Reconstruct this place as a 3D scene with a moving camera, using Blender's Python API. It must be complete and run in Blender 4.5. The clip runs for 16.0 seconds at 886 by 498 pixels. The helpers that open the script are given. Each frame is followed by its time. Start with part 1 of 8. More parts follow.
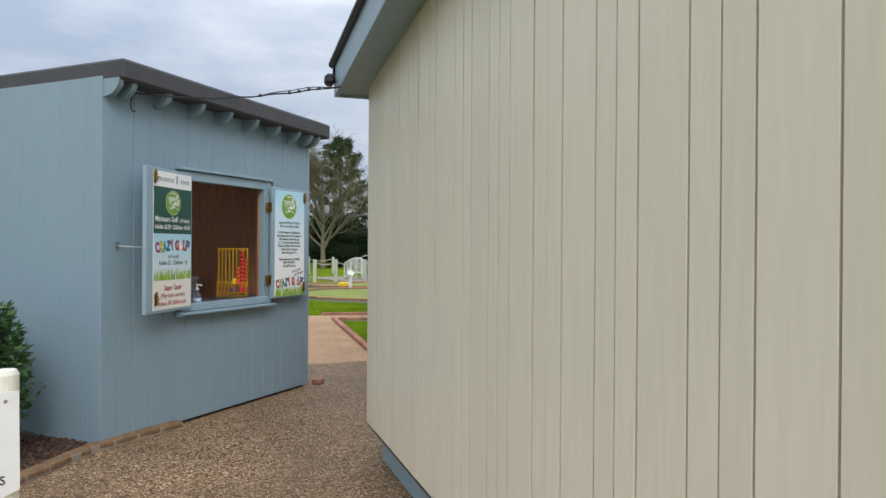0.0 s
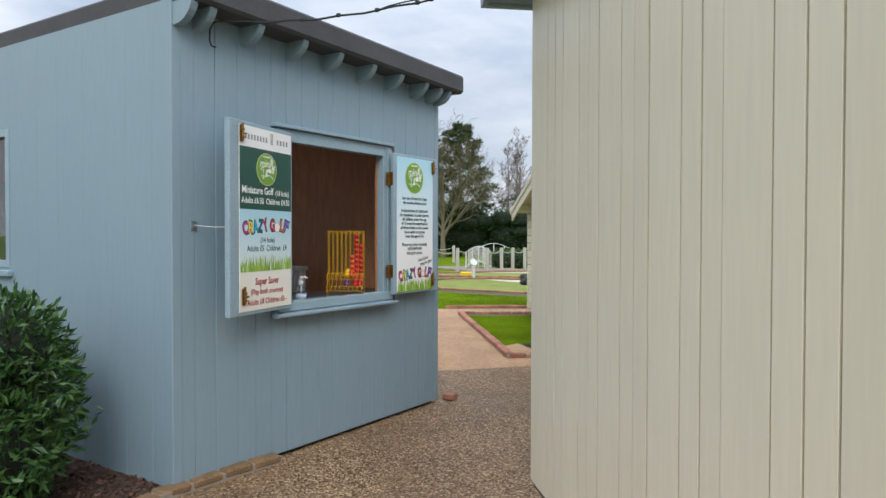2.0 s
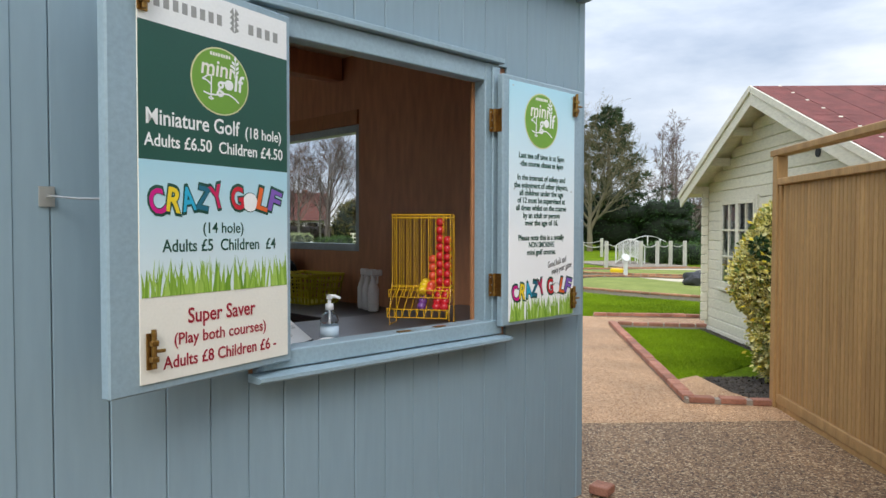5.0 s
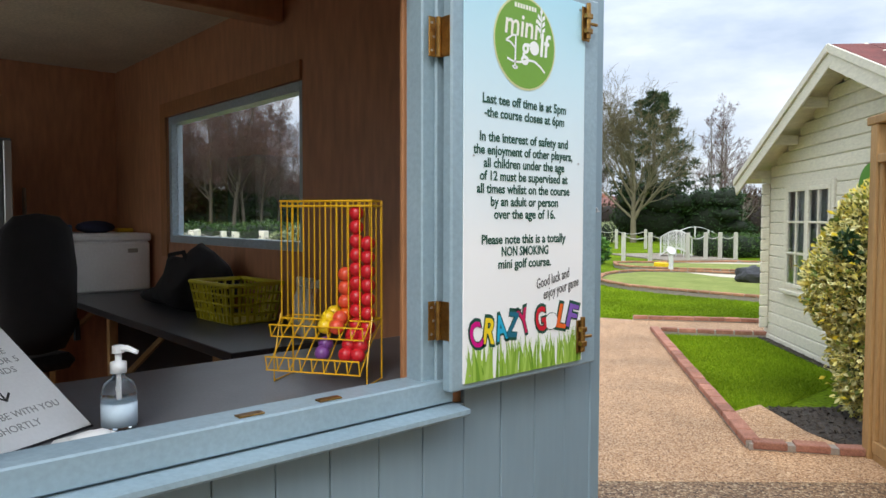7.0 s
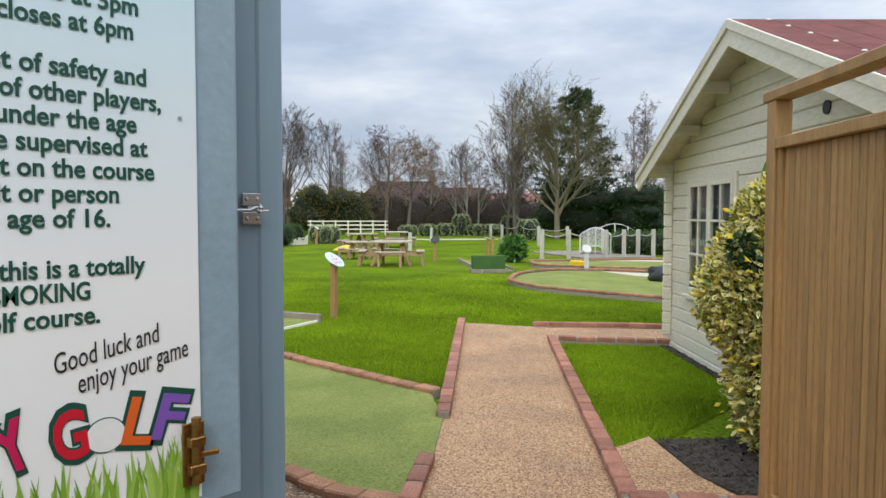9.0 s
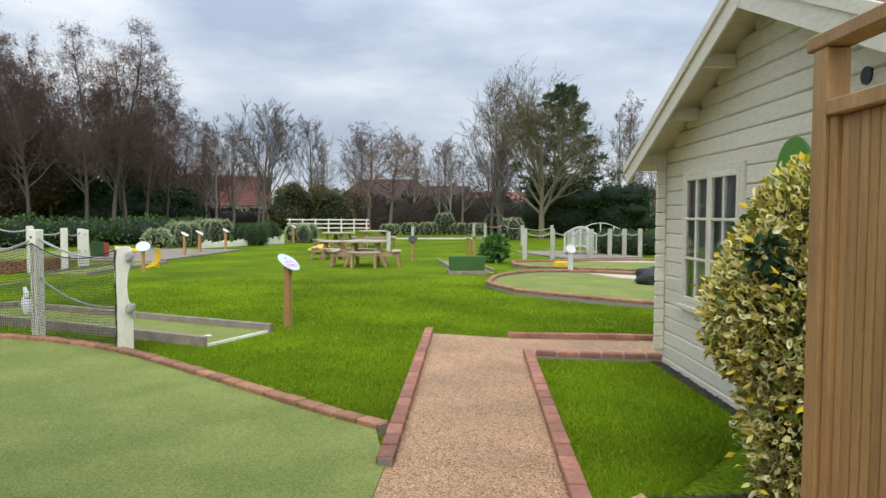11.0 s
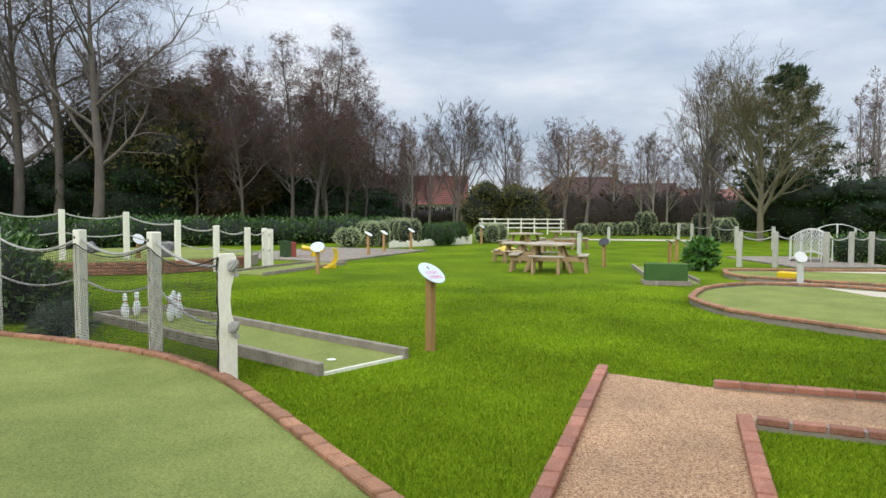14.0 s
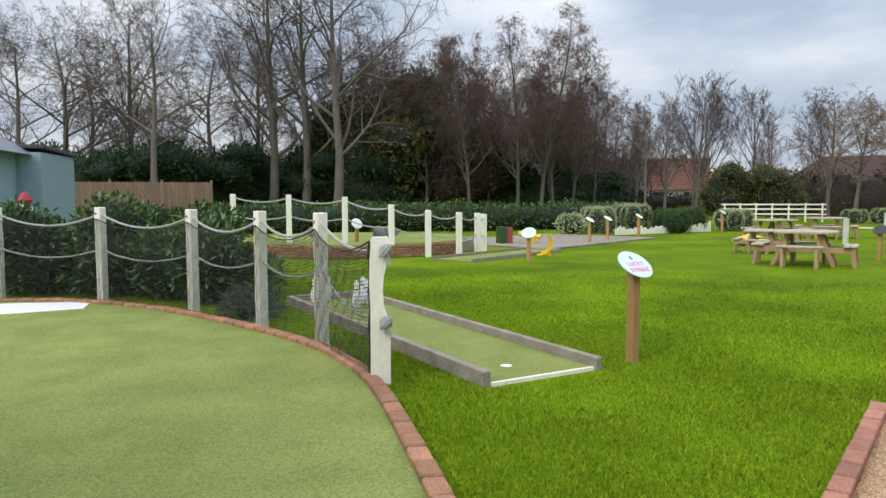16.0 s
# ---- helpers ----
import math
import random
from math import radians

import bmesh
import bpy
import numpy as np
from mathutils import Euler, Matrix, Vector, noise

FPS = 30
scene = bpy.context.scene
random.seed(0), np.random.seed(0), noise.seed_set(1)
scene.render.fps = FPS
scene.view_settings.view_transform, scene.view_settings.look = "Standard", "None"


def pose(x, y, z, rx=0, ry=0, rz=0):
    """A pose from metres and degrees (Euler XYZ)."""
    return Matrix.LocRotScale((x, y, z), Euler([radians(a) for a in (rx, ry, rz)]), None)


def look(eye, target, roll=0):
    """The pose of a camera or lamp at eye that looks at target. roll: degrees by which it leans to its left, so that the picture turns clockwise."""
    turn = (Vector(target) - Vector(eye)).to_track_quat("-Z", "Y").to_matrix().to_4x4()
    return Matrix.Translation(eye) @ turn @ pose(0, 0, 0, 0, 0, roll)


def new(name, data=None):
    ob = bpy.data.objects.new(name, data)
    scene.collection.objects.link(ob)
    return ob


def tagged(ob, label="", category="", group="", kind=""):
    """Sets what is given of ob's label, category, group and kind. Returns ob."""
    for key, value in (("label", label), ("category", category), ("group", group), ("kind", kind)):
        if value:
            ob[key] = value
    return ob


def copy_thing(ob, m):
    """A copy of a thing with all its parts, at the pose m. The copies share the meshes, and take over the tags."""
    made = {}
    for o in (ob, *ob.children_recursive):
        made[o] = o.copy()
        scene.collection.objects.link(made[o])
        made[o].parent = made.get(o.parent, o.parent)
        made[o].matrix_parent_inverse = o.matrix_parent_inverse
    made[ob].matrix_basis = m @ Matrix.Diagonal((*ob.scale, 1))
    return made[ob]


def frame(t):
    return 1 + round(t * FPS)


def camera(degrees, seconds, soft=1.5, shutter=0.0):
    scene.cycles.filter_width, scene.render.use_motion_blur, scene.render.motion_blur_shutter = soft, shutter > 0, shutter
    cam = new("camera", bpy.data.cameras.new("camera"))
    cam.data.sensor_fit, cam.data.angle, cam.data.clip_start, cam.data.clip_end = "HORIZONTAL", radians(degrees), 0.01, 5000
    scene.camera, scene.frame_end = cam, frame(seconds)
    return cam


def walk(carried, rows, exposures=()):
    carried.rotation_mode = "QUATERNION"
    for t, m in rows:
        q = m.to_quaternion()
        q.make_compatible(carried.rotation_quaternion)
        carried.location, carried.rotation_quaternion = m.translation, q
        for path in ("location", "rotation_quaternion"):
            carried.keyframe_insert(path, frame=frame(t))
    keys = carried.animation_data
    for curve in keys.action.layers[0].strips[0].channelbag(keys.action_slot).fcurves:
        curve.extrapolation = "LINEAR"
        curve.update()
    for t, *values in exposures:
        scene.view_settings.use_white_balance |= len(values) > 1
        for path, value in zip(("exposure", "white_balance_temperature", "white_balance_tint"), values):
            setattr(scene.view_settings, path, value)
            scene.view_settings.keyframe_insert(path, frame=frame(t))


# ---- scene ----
cam = camera(64.3, 16.0)
PATH = [
    (0, (4.502, -3.823, 1.617), (3.695, -1.993, 1.611), 0.4),
    (0.5, (4.276, -3.498, 1.585), (3.325, -1.739, 1.566), 0.0),
    (1, (4.021, -3.174, 1.58), (3.008, -1.45, 1.549), 0.2),
    (1.5, (3.749, -2.803, 1.585), (2.697, -1.102, 1.548), 0.5),
    (2, (3.47, -2.492, 1.553), (2.372, -0.821, 1.515), 0.1),
    (2.5, (3.204, -2.199, 1.559), (2.053, -0.564, 1.521), 0.1),
    (3, (2.983, -1.849, 1.554), (1.772, -0.257, 1.517), 0.1),
    (3.5, (2.73, -1.523, 1.534), (1.467, 0.028, 1.494), 0.3),
    (4, (2.544, -1.168, 1.512), (1.232, 0.341, 1.468), 0.2),
    (6.5, (1.521, 0.474, 1.549), (0.021, 1.795, 1.464), 0.17),
    (7, (1.428, 0.731, 1.539), (-0.068, 2.055, 1.450), 0.13),
    (7.5, (1.371, 1.034, 1.549), (-0.106, 2.380, 1.459), -0.01),
    (8, (1.289, 1.328, 1.541), (-0.154, 2.710, 1.449), -0.08),
    (8.5, (1.191, 1.627, 1.544), (-0.212, 3.049, 1.447), 0.06),
    (9, (1.136, 1.937, 1.555), (-0.229, 3.395, 1.457), 0.10),
    (9.5, (1.048, 2.180, 1.548), (-0.291, 3.663, 1.449), 0.13),
    (12, (0.234, 3.461, 1.539), (-1.105, 4.944, 1.436), 0.3),
    (12.5, (0.039, 3.762, 1.557), (-1.345, 5.202, 1.454), 0.3),
    (13, (-0.187, 3.992, 1.551), (-1.655, 5.347, 1.447), 0.3),
    (13.5, (-0.401, 4.239, 1.544), (-1.98, 5.463, 1.439), 0.2),
    (14, (-0.581, 4.53, 1.554), (-2.278, 5.583, 1.448), 0.2),
    (14.5, (-0.797, 4.753, 1.522), (-2.599, 5.615, 1.414), 0.1),
    (15, (-1.107, 4.989, 1.506), (-2.984, 5.671, 1.391), 0.0),
    (15.5, (-1.363, 5.271, 1.483), (-3.286, 5.805, 1.355), -0.1),
    (16, (-1.603, 5.484, 1.459), (-3.547, 5.932, 1.317), -0.2),
]
walk(cam, [(t, look(eye, target, roll)) for t, eye, target, roll in PATH],
     [(0, -0.08), (1.5, 0.02), (4, 0.16), (6.5, 0.3), (7.5, 0.36), (8.5, 0.2), (9, 0.02), (10.5, -0.04), (12, 0.03), (13.5, -0.02), (16, -0.03)])

# ---------------------------------------------------------------- world and light
world = bpy.data.worlds.new("overcast_sky")
scene.world = world
world.use_nodes = True
wn, wl = world.node_tree.nodes, world.node_tree.links
wn.clear()


def wnode(kind, **inputs):
    n = wn.new(kind)
    for k, v in inputs.items():
        n.inputs[k.replace("_", " ")].default_value = v
    return n


sky = wn.new("ShaderNodeTexSky")
sky.sky_type = "NISHITA"
sky.sun_disc = False
sky.sun_elevation = radians(36)
sky.sun_rotation = radians(142)
sky_scale = wn.new("ShaderNodeVectorMath")
sky_scale.operation = "SCALE"
sky_scale.inputs["Scale"].default_value = 0.1
wl.new(sky.outputs[0], sky_scale.inputs[0])
wco = wn.new("ShaderNodeTexCoord")
wmap = wn.new("ShaderNodeMapping")
wmap.inputs["Scale"].default_value = (1.0, 1.0, 3.4)
wl.new(wco.outputs["Generated"], wmap.inputs["Vector"])
cloud = wnode("ShaderNodeTexNoise", Scale=2.2, Detail=8.0, Roughness=0.55, Distortion=0.08)
wl.new(wmap.outputs[0], cloud.inputs["Vector"])
ramp = wn.new("ShaderNodeValToRGB")
ramp.color_ramp.elements[0].position, ramp.color_ramp.elements[0].color = 0.36, (0.40, 0.475, 0.60, 1)
ramp.color_ramp.elements[1].position, ramp.color_ramp.elements[1].color = 0.66, (0.88, 0.895, 0.915, 1)
mid = ramp.color_ramp.elements.new(0.5)
mid.color = (0.60, 0.66, 0.76, 1)
wl.new(cloud.outputs["Fac"], ramp.inputs[0])
wmix = wn.new("ShaderNodeMixRGB")
wmix.inputs[0].default_value = 0.88
wl.new(sky_scale.outputs[0], wmix.inputs[1])
wl.new(ramp.outputs[0], wmix.inputs[2])
# overcast sky: about three times brighter overhead than at the horizon
wsep = wn.new("ShaderNodeSeparateXYZ")
wl.new(wco.outputs["Generated"], wsep.inputs[0])
wpow = wn.new("ShaderNodeMath")
wpow.operation, wpow.use_clamp = "POWER", True
wpow.inputs[1].default_value = 1.6
wl.new(wsep.outputs[2], wpow.inputs[0])
wlum = wn.new("ShaderNodeMath")
wlum.operation = "MULTIPLY_ADD"
wlum.inputs[1].default_value, wlum.inputs[2].default_value = 2.3, 1.0
wl.new(wpow.outputs[0], wlum.inputs[0])
wbg = wn.new("ShaderNodeBackground")
wl.new(wlum.outputs[0], wbg.inputs["Strength"])
wl.new(wmix.outputs[0], wbg.inputs[0])
wout = wn.new("ShaderNodeOutputWorld")
wl.new(wbg.outputs[0], wout.inputs[0])

sun_data = bpy.data.lights.new("sun", "SUN")
sun_data.energy, sun_data.angle, sun_data.color = 1.5, radians(25), (1.0, 0.97, 0.92)
sun = new("sun", sun_data)
sun.matrix_world = look((6.6, -8.5, 8.1), (0, 0, 0))

# fill lamp added inside the kiosk's near-side window to brighten the interior
fill_data = bpy.data.lights.new("kiosk_fill", "AREA")
fill_data.shape, fill_data.size, fill_data.size_y, fill_data.energy, fill_data.color = "RECTANGLE", 2.5, 0.9, 2.5, (0.92, 0.96, 1.0)
fill_light = new("kiosk_fill", fill_data)
fill_light.matrix_world = look((-3.15, 0.13, 1.81), (-3.15, 2.0, 1.5))

# ---------------------------------------------------------------- materials


def mat(name, col, col2=None, rough=0.6, scale=3.0, fine=60.0, bump=0.15, metal=0.0, stretch=(1, 1, 1), rand=0.0, contrast=0.5, spec=0.5, dirt=0.0, fine_col=0.25):
    """Procedural paint, wood, stone: two scales of noise between two colours, fine relief."""
    m = bpy.data.materials.new(name)
    m.use_nodes = True
    nt = m.node_tree
    n, l = nt.nodes, nt.links
    p = n["Principled BSDF"]
    col2 = col2 or tuple(c * 0.8 for c in col)
    tc = n.new("ShaderNodeTexCoord")
    mp = n.new("ShaderNodeMapping")
    mp.inputs["Scale"].default_value = stretch
    l.new(tc.outputs["Object"], mp.inputs["Vector"])
    info = n.new("ShaderNodeObjectInfo")
    shift = n.new("ShaderNodeVectorMath")
    shift.operation = "SCALE"
    shift.inputs["Scale"].default_value = 0.0
    if rand:
        comb = n.new("ShaderNodeCombineXYZ")
        for k in range(3):
            l.new(info.outputs["Random"], comb.inputs[k])
        shift.inputs["Scale"].default_value = 37.0
        l.new(comb.outputs[0], shift.inputs[0])
    add = n.new("ShaderNodeVectorMath")
    l.new(mp.outputs[0], add.inputs[0])
    l.new(shift.outputs[0], add.inputs[1])
    big = n.new("ShaderNodeTexNoise")
    big.inputs["Scale"].default_value, big.inputs["Detail"].default_value = scale, 5.0
    sm = n.new("ShaderNodeTexNoise")
    sm.inputs["Scale"].default_value, sm.inputs["Detail"].default_value = fine, 4.0
    l.new(add.outputs[0], big.inputs["Vector"])
    l.new(add.outputs[0], sm.inputs["Vector"])
    mr = n.new("ShaderNodeMapRange")
    mr.inputs["From Min"].default_value, mr.inputs["From Max"].default_value = 0.5 - 0.25 / max(contrast, 0.05) * 0.5, 0.5 + 0.25 / max(contrast, 0.05) * 0.5
    l.new(big.outputs["Fac"], mr.inputs["Value"])
    mix = n.new("ShaderNodeMixRGB")
    mix.inputs[1].default_value, mix.inputs[2].default_value = (*col, 1), (*col2, 1)
    l.new(mr.outputs[0], mix.inputs[0])
    mix2 = n.new("ShaderNodeMixRGB")
    mix2.blend_type = "MULTIPLY"
    mix2.inputs[0].default_value = fine_col
    fr = n.new("ShaderNodeMapRange")
    fr.inputs["From Min"].default_value, fr.inputs["From Max"].default_value = 0.3, 0.7
    fr.inputs["To Min"].default_value, fr.inputs["To Max"].default_value = 0.3, 1.5
    l.new(sm.outputs["Fac"], fr.inputs["Value"])
    l.new(mix.outputs[0], mix2.inputs[1])
    l.new(fr.outputs[0], mix2.inputs[2])
    out = mix2
    if rand:
        hs = n.new("ShaderNodeHueSaturation")
        rr = n.new("ShaderNodeMapRange")
        rr.inputs["To Min"].default_value, rr.inputs["To Max"].default_value = 1.0 - rand, 1.0 + rand
        l.new(info.outputs["Random"], rr.inputs["Value"])
        l.new(rr.outputs[0], hs.inputs["Value"])
        l.new(mix2.outputs[0], hs.inputs["Color"])
        out = hs
    l.new(out.outputs[0], p.inputs["Base Color"])
    p.inputs["Roughness"].default_value, p.inputs["Metallic"].default_value = rough, metal
    p.inputs["Specular IOR Level"].default_value = spec
    if bump:
        b = n.new("ShaderNodeBump")
        b.inputs["Strength"].default_value, b.inputs["Distance"].default_value = bump, 0.01
        l.new(sm.outputs["Fac"], b.inputs["Height"])
        l.new(b.outputs[0], p.inputs["Normal"])
    return m


def island_mat(name, cols, rough=0.5, spec=0.3, trans=0.0):
    """Leaves and twigs: each small piece takes its own tone."""
    m = bpy.data.materials.new(name)
    m.use_nodes = True
    n, l = m.node_tree.nodes, m.node_tree.links
    p = n["Principled BSDF"]
    geo = n.new("ShaderNodeNewGeometry")
    r = n.new("ShaderNodeValToRGB")
    els = r.color_ramp.elements
    els[0].color, els[1].color = (*cols[0], 1), (*cols[-1], 1)
    for k, c in enumerate(cols[1:-1]):
        els.new((k + 1) / (len(cols) - 1)).color = (*c, 1)
    l.new(geo.outputs["Random Per Island"], r.inputs[0])
    l.new(r.outputs[0], p.inputs["Base Color"])
    p.inputs["Roughness"].default_value = rough
    p.inputs["Specular IOR Level"].default_value = spec
    return m


def pebble_mat(name, cols, size, bump=0.6, rough=0.7):
    """Resin-bound pebbles: each cell its own stone."""
    m = bpy.data.materials.new(name)
    m.use_nodes = True
    n, l = m.node_tree.nodes, m.node_tree.links
    p = n["Principled BSDF"]
    tc = n.new("ShaderNodeTexCoord")
    v = n.new("ShaderNodeTexVoronoi")
    v.inputs["Scale"].default_value = 1.0 / size
    l.new(tc.outputs["Object"], v.inputs["Vector"])
    sep = n.new("ShaderNodeSeparateColor")
    l.new(v.outputs["Color"], sep.inputs[0])
    r = n.new("ShaderNodeValToRGB")
    els = r.color_ramp.elements
    els[0].color, els[1].color = (*cols[0], 1), (*cols[-1], 1)
    for k, c in enumerate(cols[1:-1]):
        els.new((k + 1) / (len(cols) - 1)).color = (*c, 1)
    l.new(sep.outputs[0], r.inputs[0])
    big = n.new("ShaderNodeTexNoise")
    big.inputs["Scale"].default_value, big.inputs["Detail"].default_value = 1.3, 5.0
    l.new(tc.outputs["Object"], big.inputs["Vector"])
    br = n.new("ShaderNodeMapRange")
    br.inputs["From Min"].default_value, br.inputs["From Max"].default_value = 0.3, 0.7
    br.inputs["To Min"].default_value, br.inputs["To Max"].default_value = 0.78, 1.15
    l.new(big.outputs["Fac"], br.inputs["Value"])
    mx = n.new("ShaderNodeMixRGB")
    mx.blend_type = "MULTIPLY"
    mx.inputs[0].default_value = 1.0
    l.new(r.outputs[0], mx.inputs[1])
    l.new(br.outputs[0], mx.inputs[2])
    l.new(mx.outputs[0], p.inputs["Base Color"])
    b = n.new("ShaderNodeBump")
    b.invert = True
    b.inputs["Strength"].default_value, b.inputs["Distance"].default_value = bump, size * 0.5
    l.new(v.outputs["Distance"], b.inputs["Height"])
    l.new(b.outputs[0], p.inputs["Normal"])
    p.inputs["Roughness"].default_value = rough
    return m


def flat_mat(name, col, rough=0.5, metal=0.0, spec=0.5):
    m = bpy.data.materials.new(name)
    m.use_nodes = True
    p = m.node_tree.nodes["Principled BSDF"]
    p.inputs["Base Color"].default_value = (*col, 1)
    p.inputs["Roughness"].default_value, p.inputs["Metallic"].default_value = rough, metal
    p.inputs["Specular IOR Level"].default_value = spec
    return m


def glass_mat(name, tint=(1, 1, 1), rough=0.0):
    m = flat_mat(name, tint, rough)
    p = m.node_tree.nodes["Principled BSDF"]
    p.inputs["Transmission Weight"].default_value = 1.0
    p.inputs["IOR"].default_value = 1.45
    return m


GRASS = mat("lawn_grass", (0.165, 0.245, 0.006), (0.085, 0.142, 0.006), rough=0.95, scale=0.55, fine=26, bump=1.0, contrast=0.8, spec=0.05, fine_col=0.8)
TURF = mat("artificial_turf", (0.268, 0.30, 0.09), (0.212, 0.25, 0.072), rough=0.95, scale=1.6, fine=75, bump=0.9, contrast=1.0, spec=0.05, fine_col=0.5)
PATH_LIGHT = pebble_mat("golden_resin_gravel", [(0.13, 0.055, 0.02), (0.37, 0.198, 0.088), (0.47, 0.275, 0.138), (0.66, 0.46, 0.28)], 0.0085)
PATH_DARK = pebble_mat("old_brown_gravel", [(0.035, 0.016, 0.007), (0.11, 0.055, 0.022), (0.21, 0.118, 0.052), (0.27, 0.16, 0.08), (0.52, 0.40, 0.25)], 0.011)
BLUE = mat("blue_grey_paint", (0.24, 0.333, 0.388), (0.212, 0.30, 0.355), rough=0.45, scale=1.2, fine=40, bump=0.05, stretch=(1, 1, 0.12), contrast=0.35, fine_col=0.05)
BLUE_TRIM = mat("blue_grey_trim_paint", (0.29, 0.395, 0.455), (0.25, 0.345, 0.40), rough=0.4, scale=4, fine=70, bump=0.1, fine_col=0.12)
BEIGE = mat("beige_paint", (0.78, 0.712, 0.548), (0.73, 0.666, 0.508), rough=0.38, scale=1.2, fine=45, bump=0.05, stretch=(1, 1, 0.08), contrast=0.35, rand=0.025, fine_col=0.05)
SAGE = mat("sage_stone_paint", (0.74, 0.70, 0.565), (0.67, 0.63, 0.505), rough=0.5, scale=1.6, fine=50, bump=0.14, stretch=(0.3, 0.3, 1), contrast=0.5, rand=0.04, fine_col=0.15)
ROOF_FELT = mat("dark_grey_roof_felt", (0.075, 0.075, 0.08), (0.055, 0.055, 0.06), rough=0.8, scale=3, fine=120, bump=0.3)
BRICK = mat("red_brick", (0.42, 0.19, 0.125), (0.30, 0.125, 0.08), rough=0.85, scale=9, fine=90, bump=0.5, rand=0.28, contrast=0.6, fine_col=0.4)
BRICK_OLD = mat("weathered_brown_brick", (0.42, 0.205, 0.112), (0.29, 0.145, 0.078), rough=0.9, scale=8, fine=80, bump=0.6, rand=0.25, contrast=0.6, fine_col=0.45)
BRICK_MOSSY = mat("mossy_brown_brick", (0.22, 0.125, 0.065), (0.13, 0.085, 0.04), rough=0.92, scale=8, fine=80, bump=0.6, rand=0.25, contrast=0.6, fine_col=0.45)
MORTAR = mat("mortar", (0.34, 0.29, 0.24), rough=0.95, scale=20, fine=150, bump=0.4)
WOOD = mat("treated_timber", (0.48, 0.28, 0.105), (0.33, 0.18, 0.064), rough=0.6, scale=3, fine=40, bump=0.25, stretch=(4, 4, 0.4), rand=0.12, contrast=0.6)
WOOD_GREY = mat("weathered_grey_timber", (0.34, 0.295, 0.235), (0.21, 0.175, 0.135), rough=0.85, scale=6, fine=60, bump=0.4, rand=0.15, fine_col=0.45)
WHITE_WOOD = mat("cream_white_paint", (0.86, 0.83, 0.71), (0.78, 0.75, 0.63), rough=0.55, scale=5, fine=50, bump=0.15, stretch=(1, 1, 0.3), rand=0.04, fine_col=0.1)
INNER_WALL = mat("stained_ply_wall", (0.50, 0.235, 0.125), (0.43, 0.20, 0.10), rough=0.5, scale=2, fine=25, bump=0.1, stretch=(1, 1, 0.2))
MULCH = mat("bark_mulch", (0.09, 0.05, 0.035), (0.04, 0.022, 0.016), rough=0.95, scale=25, fine=70, bump=1.0, fine_col=0.6)
SOIL = mat("dark_soil", (0.08, 0.064, 0.05), (0.035, 0.029, 0.024), rough=0.95, scale=20, fine=80, bump=1.0, fine_col=0.6)
# for black fittings, and for cores and panels painted black as shade
DARK = flat_mat("black_plastic_and_shade", (0.012, 0.012, 0.014), 0.5)
BRASS = mat("tarnished_brass", (0.42, 0.25, 0.07), (0.2, 0.1, 0.03), rough=0.35, metal=0.9, scale=40, fine=200)
STEEL = flat_mat("galvanised_steel", (0.5, 0.5, 0.5), 0.35, 0.9)
GLASS = glass_mat("clear_glass")

# ---------------------------------------------------------------- mesh helpers


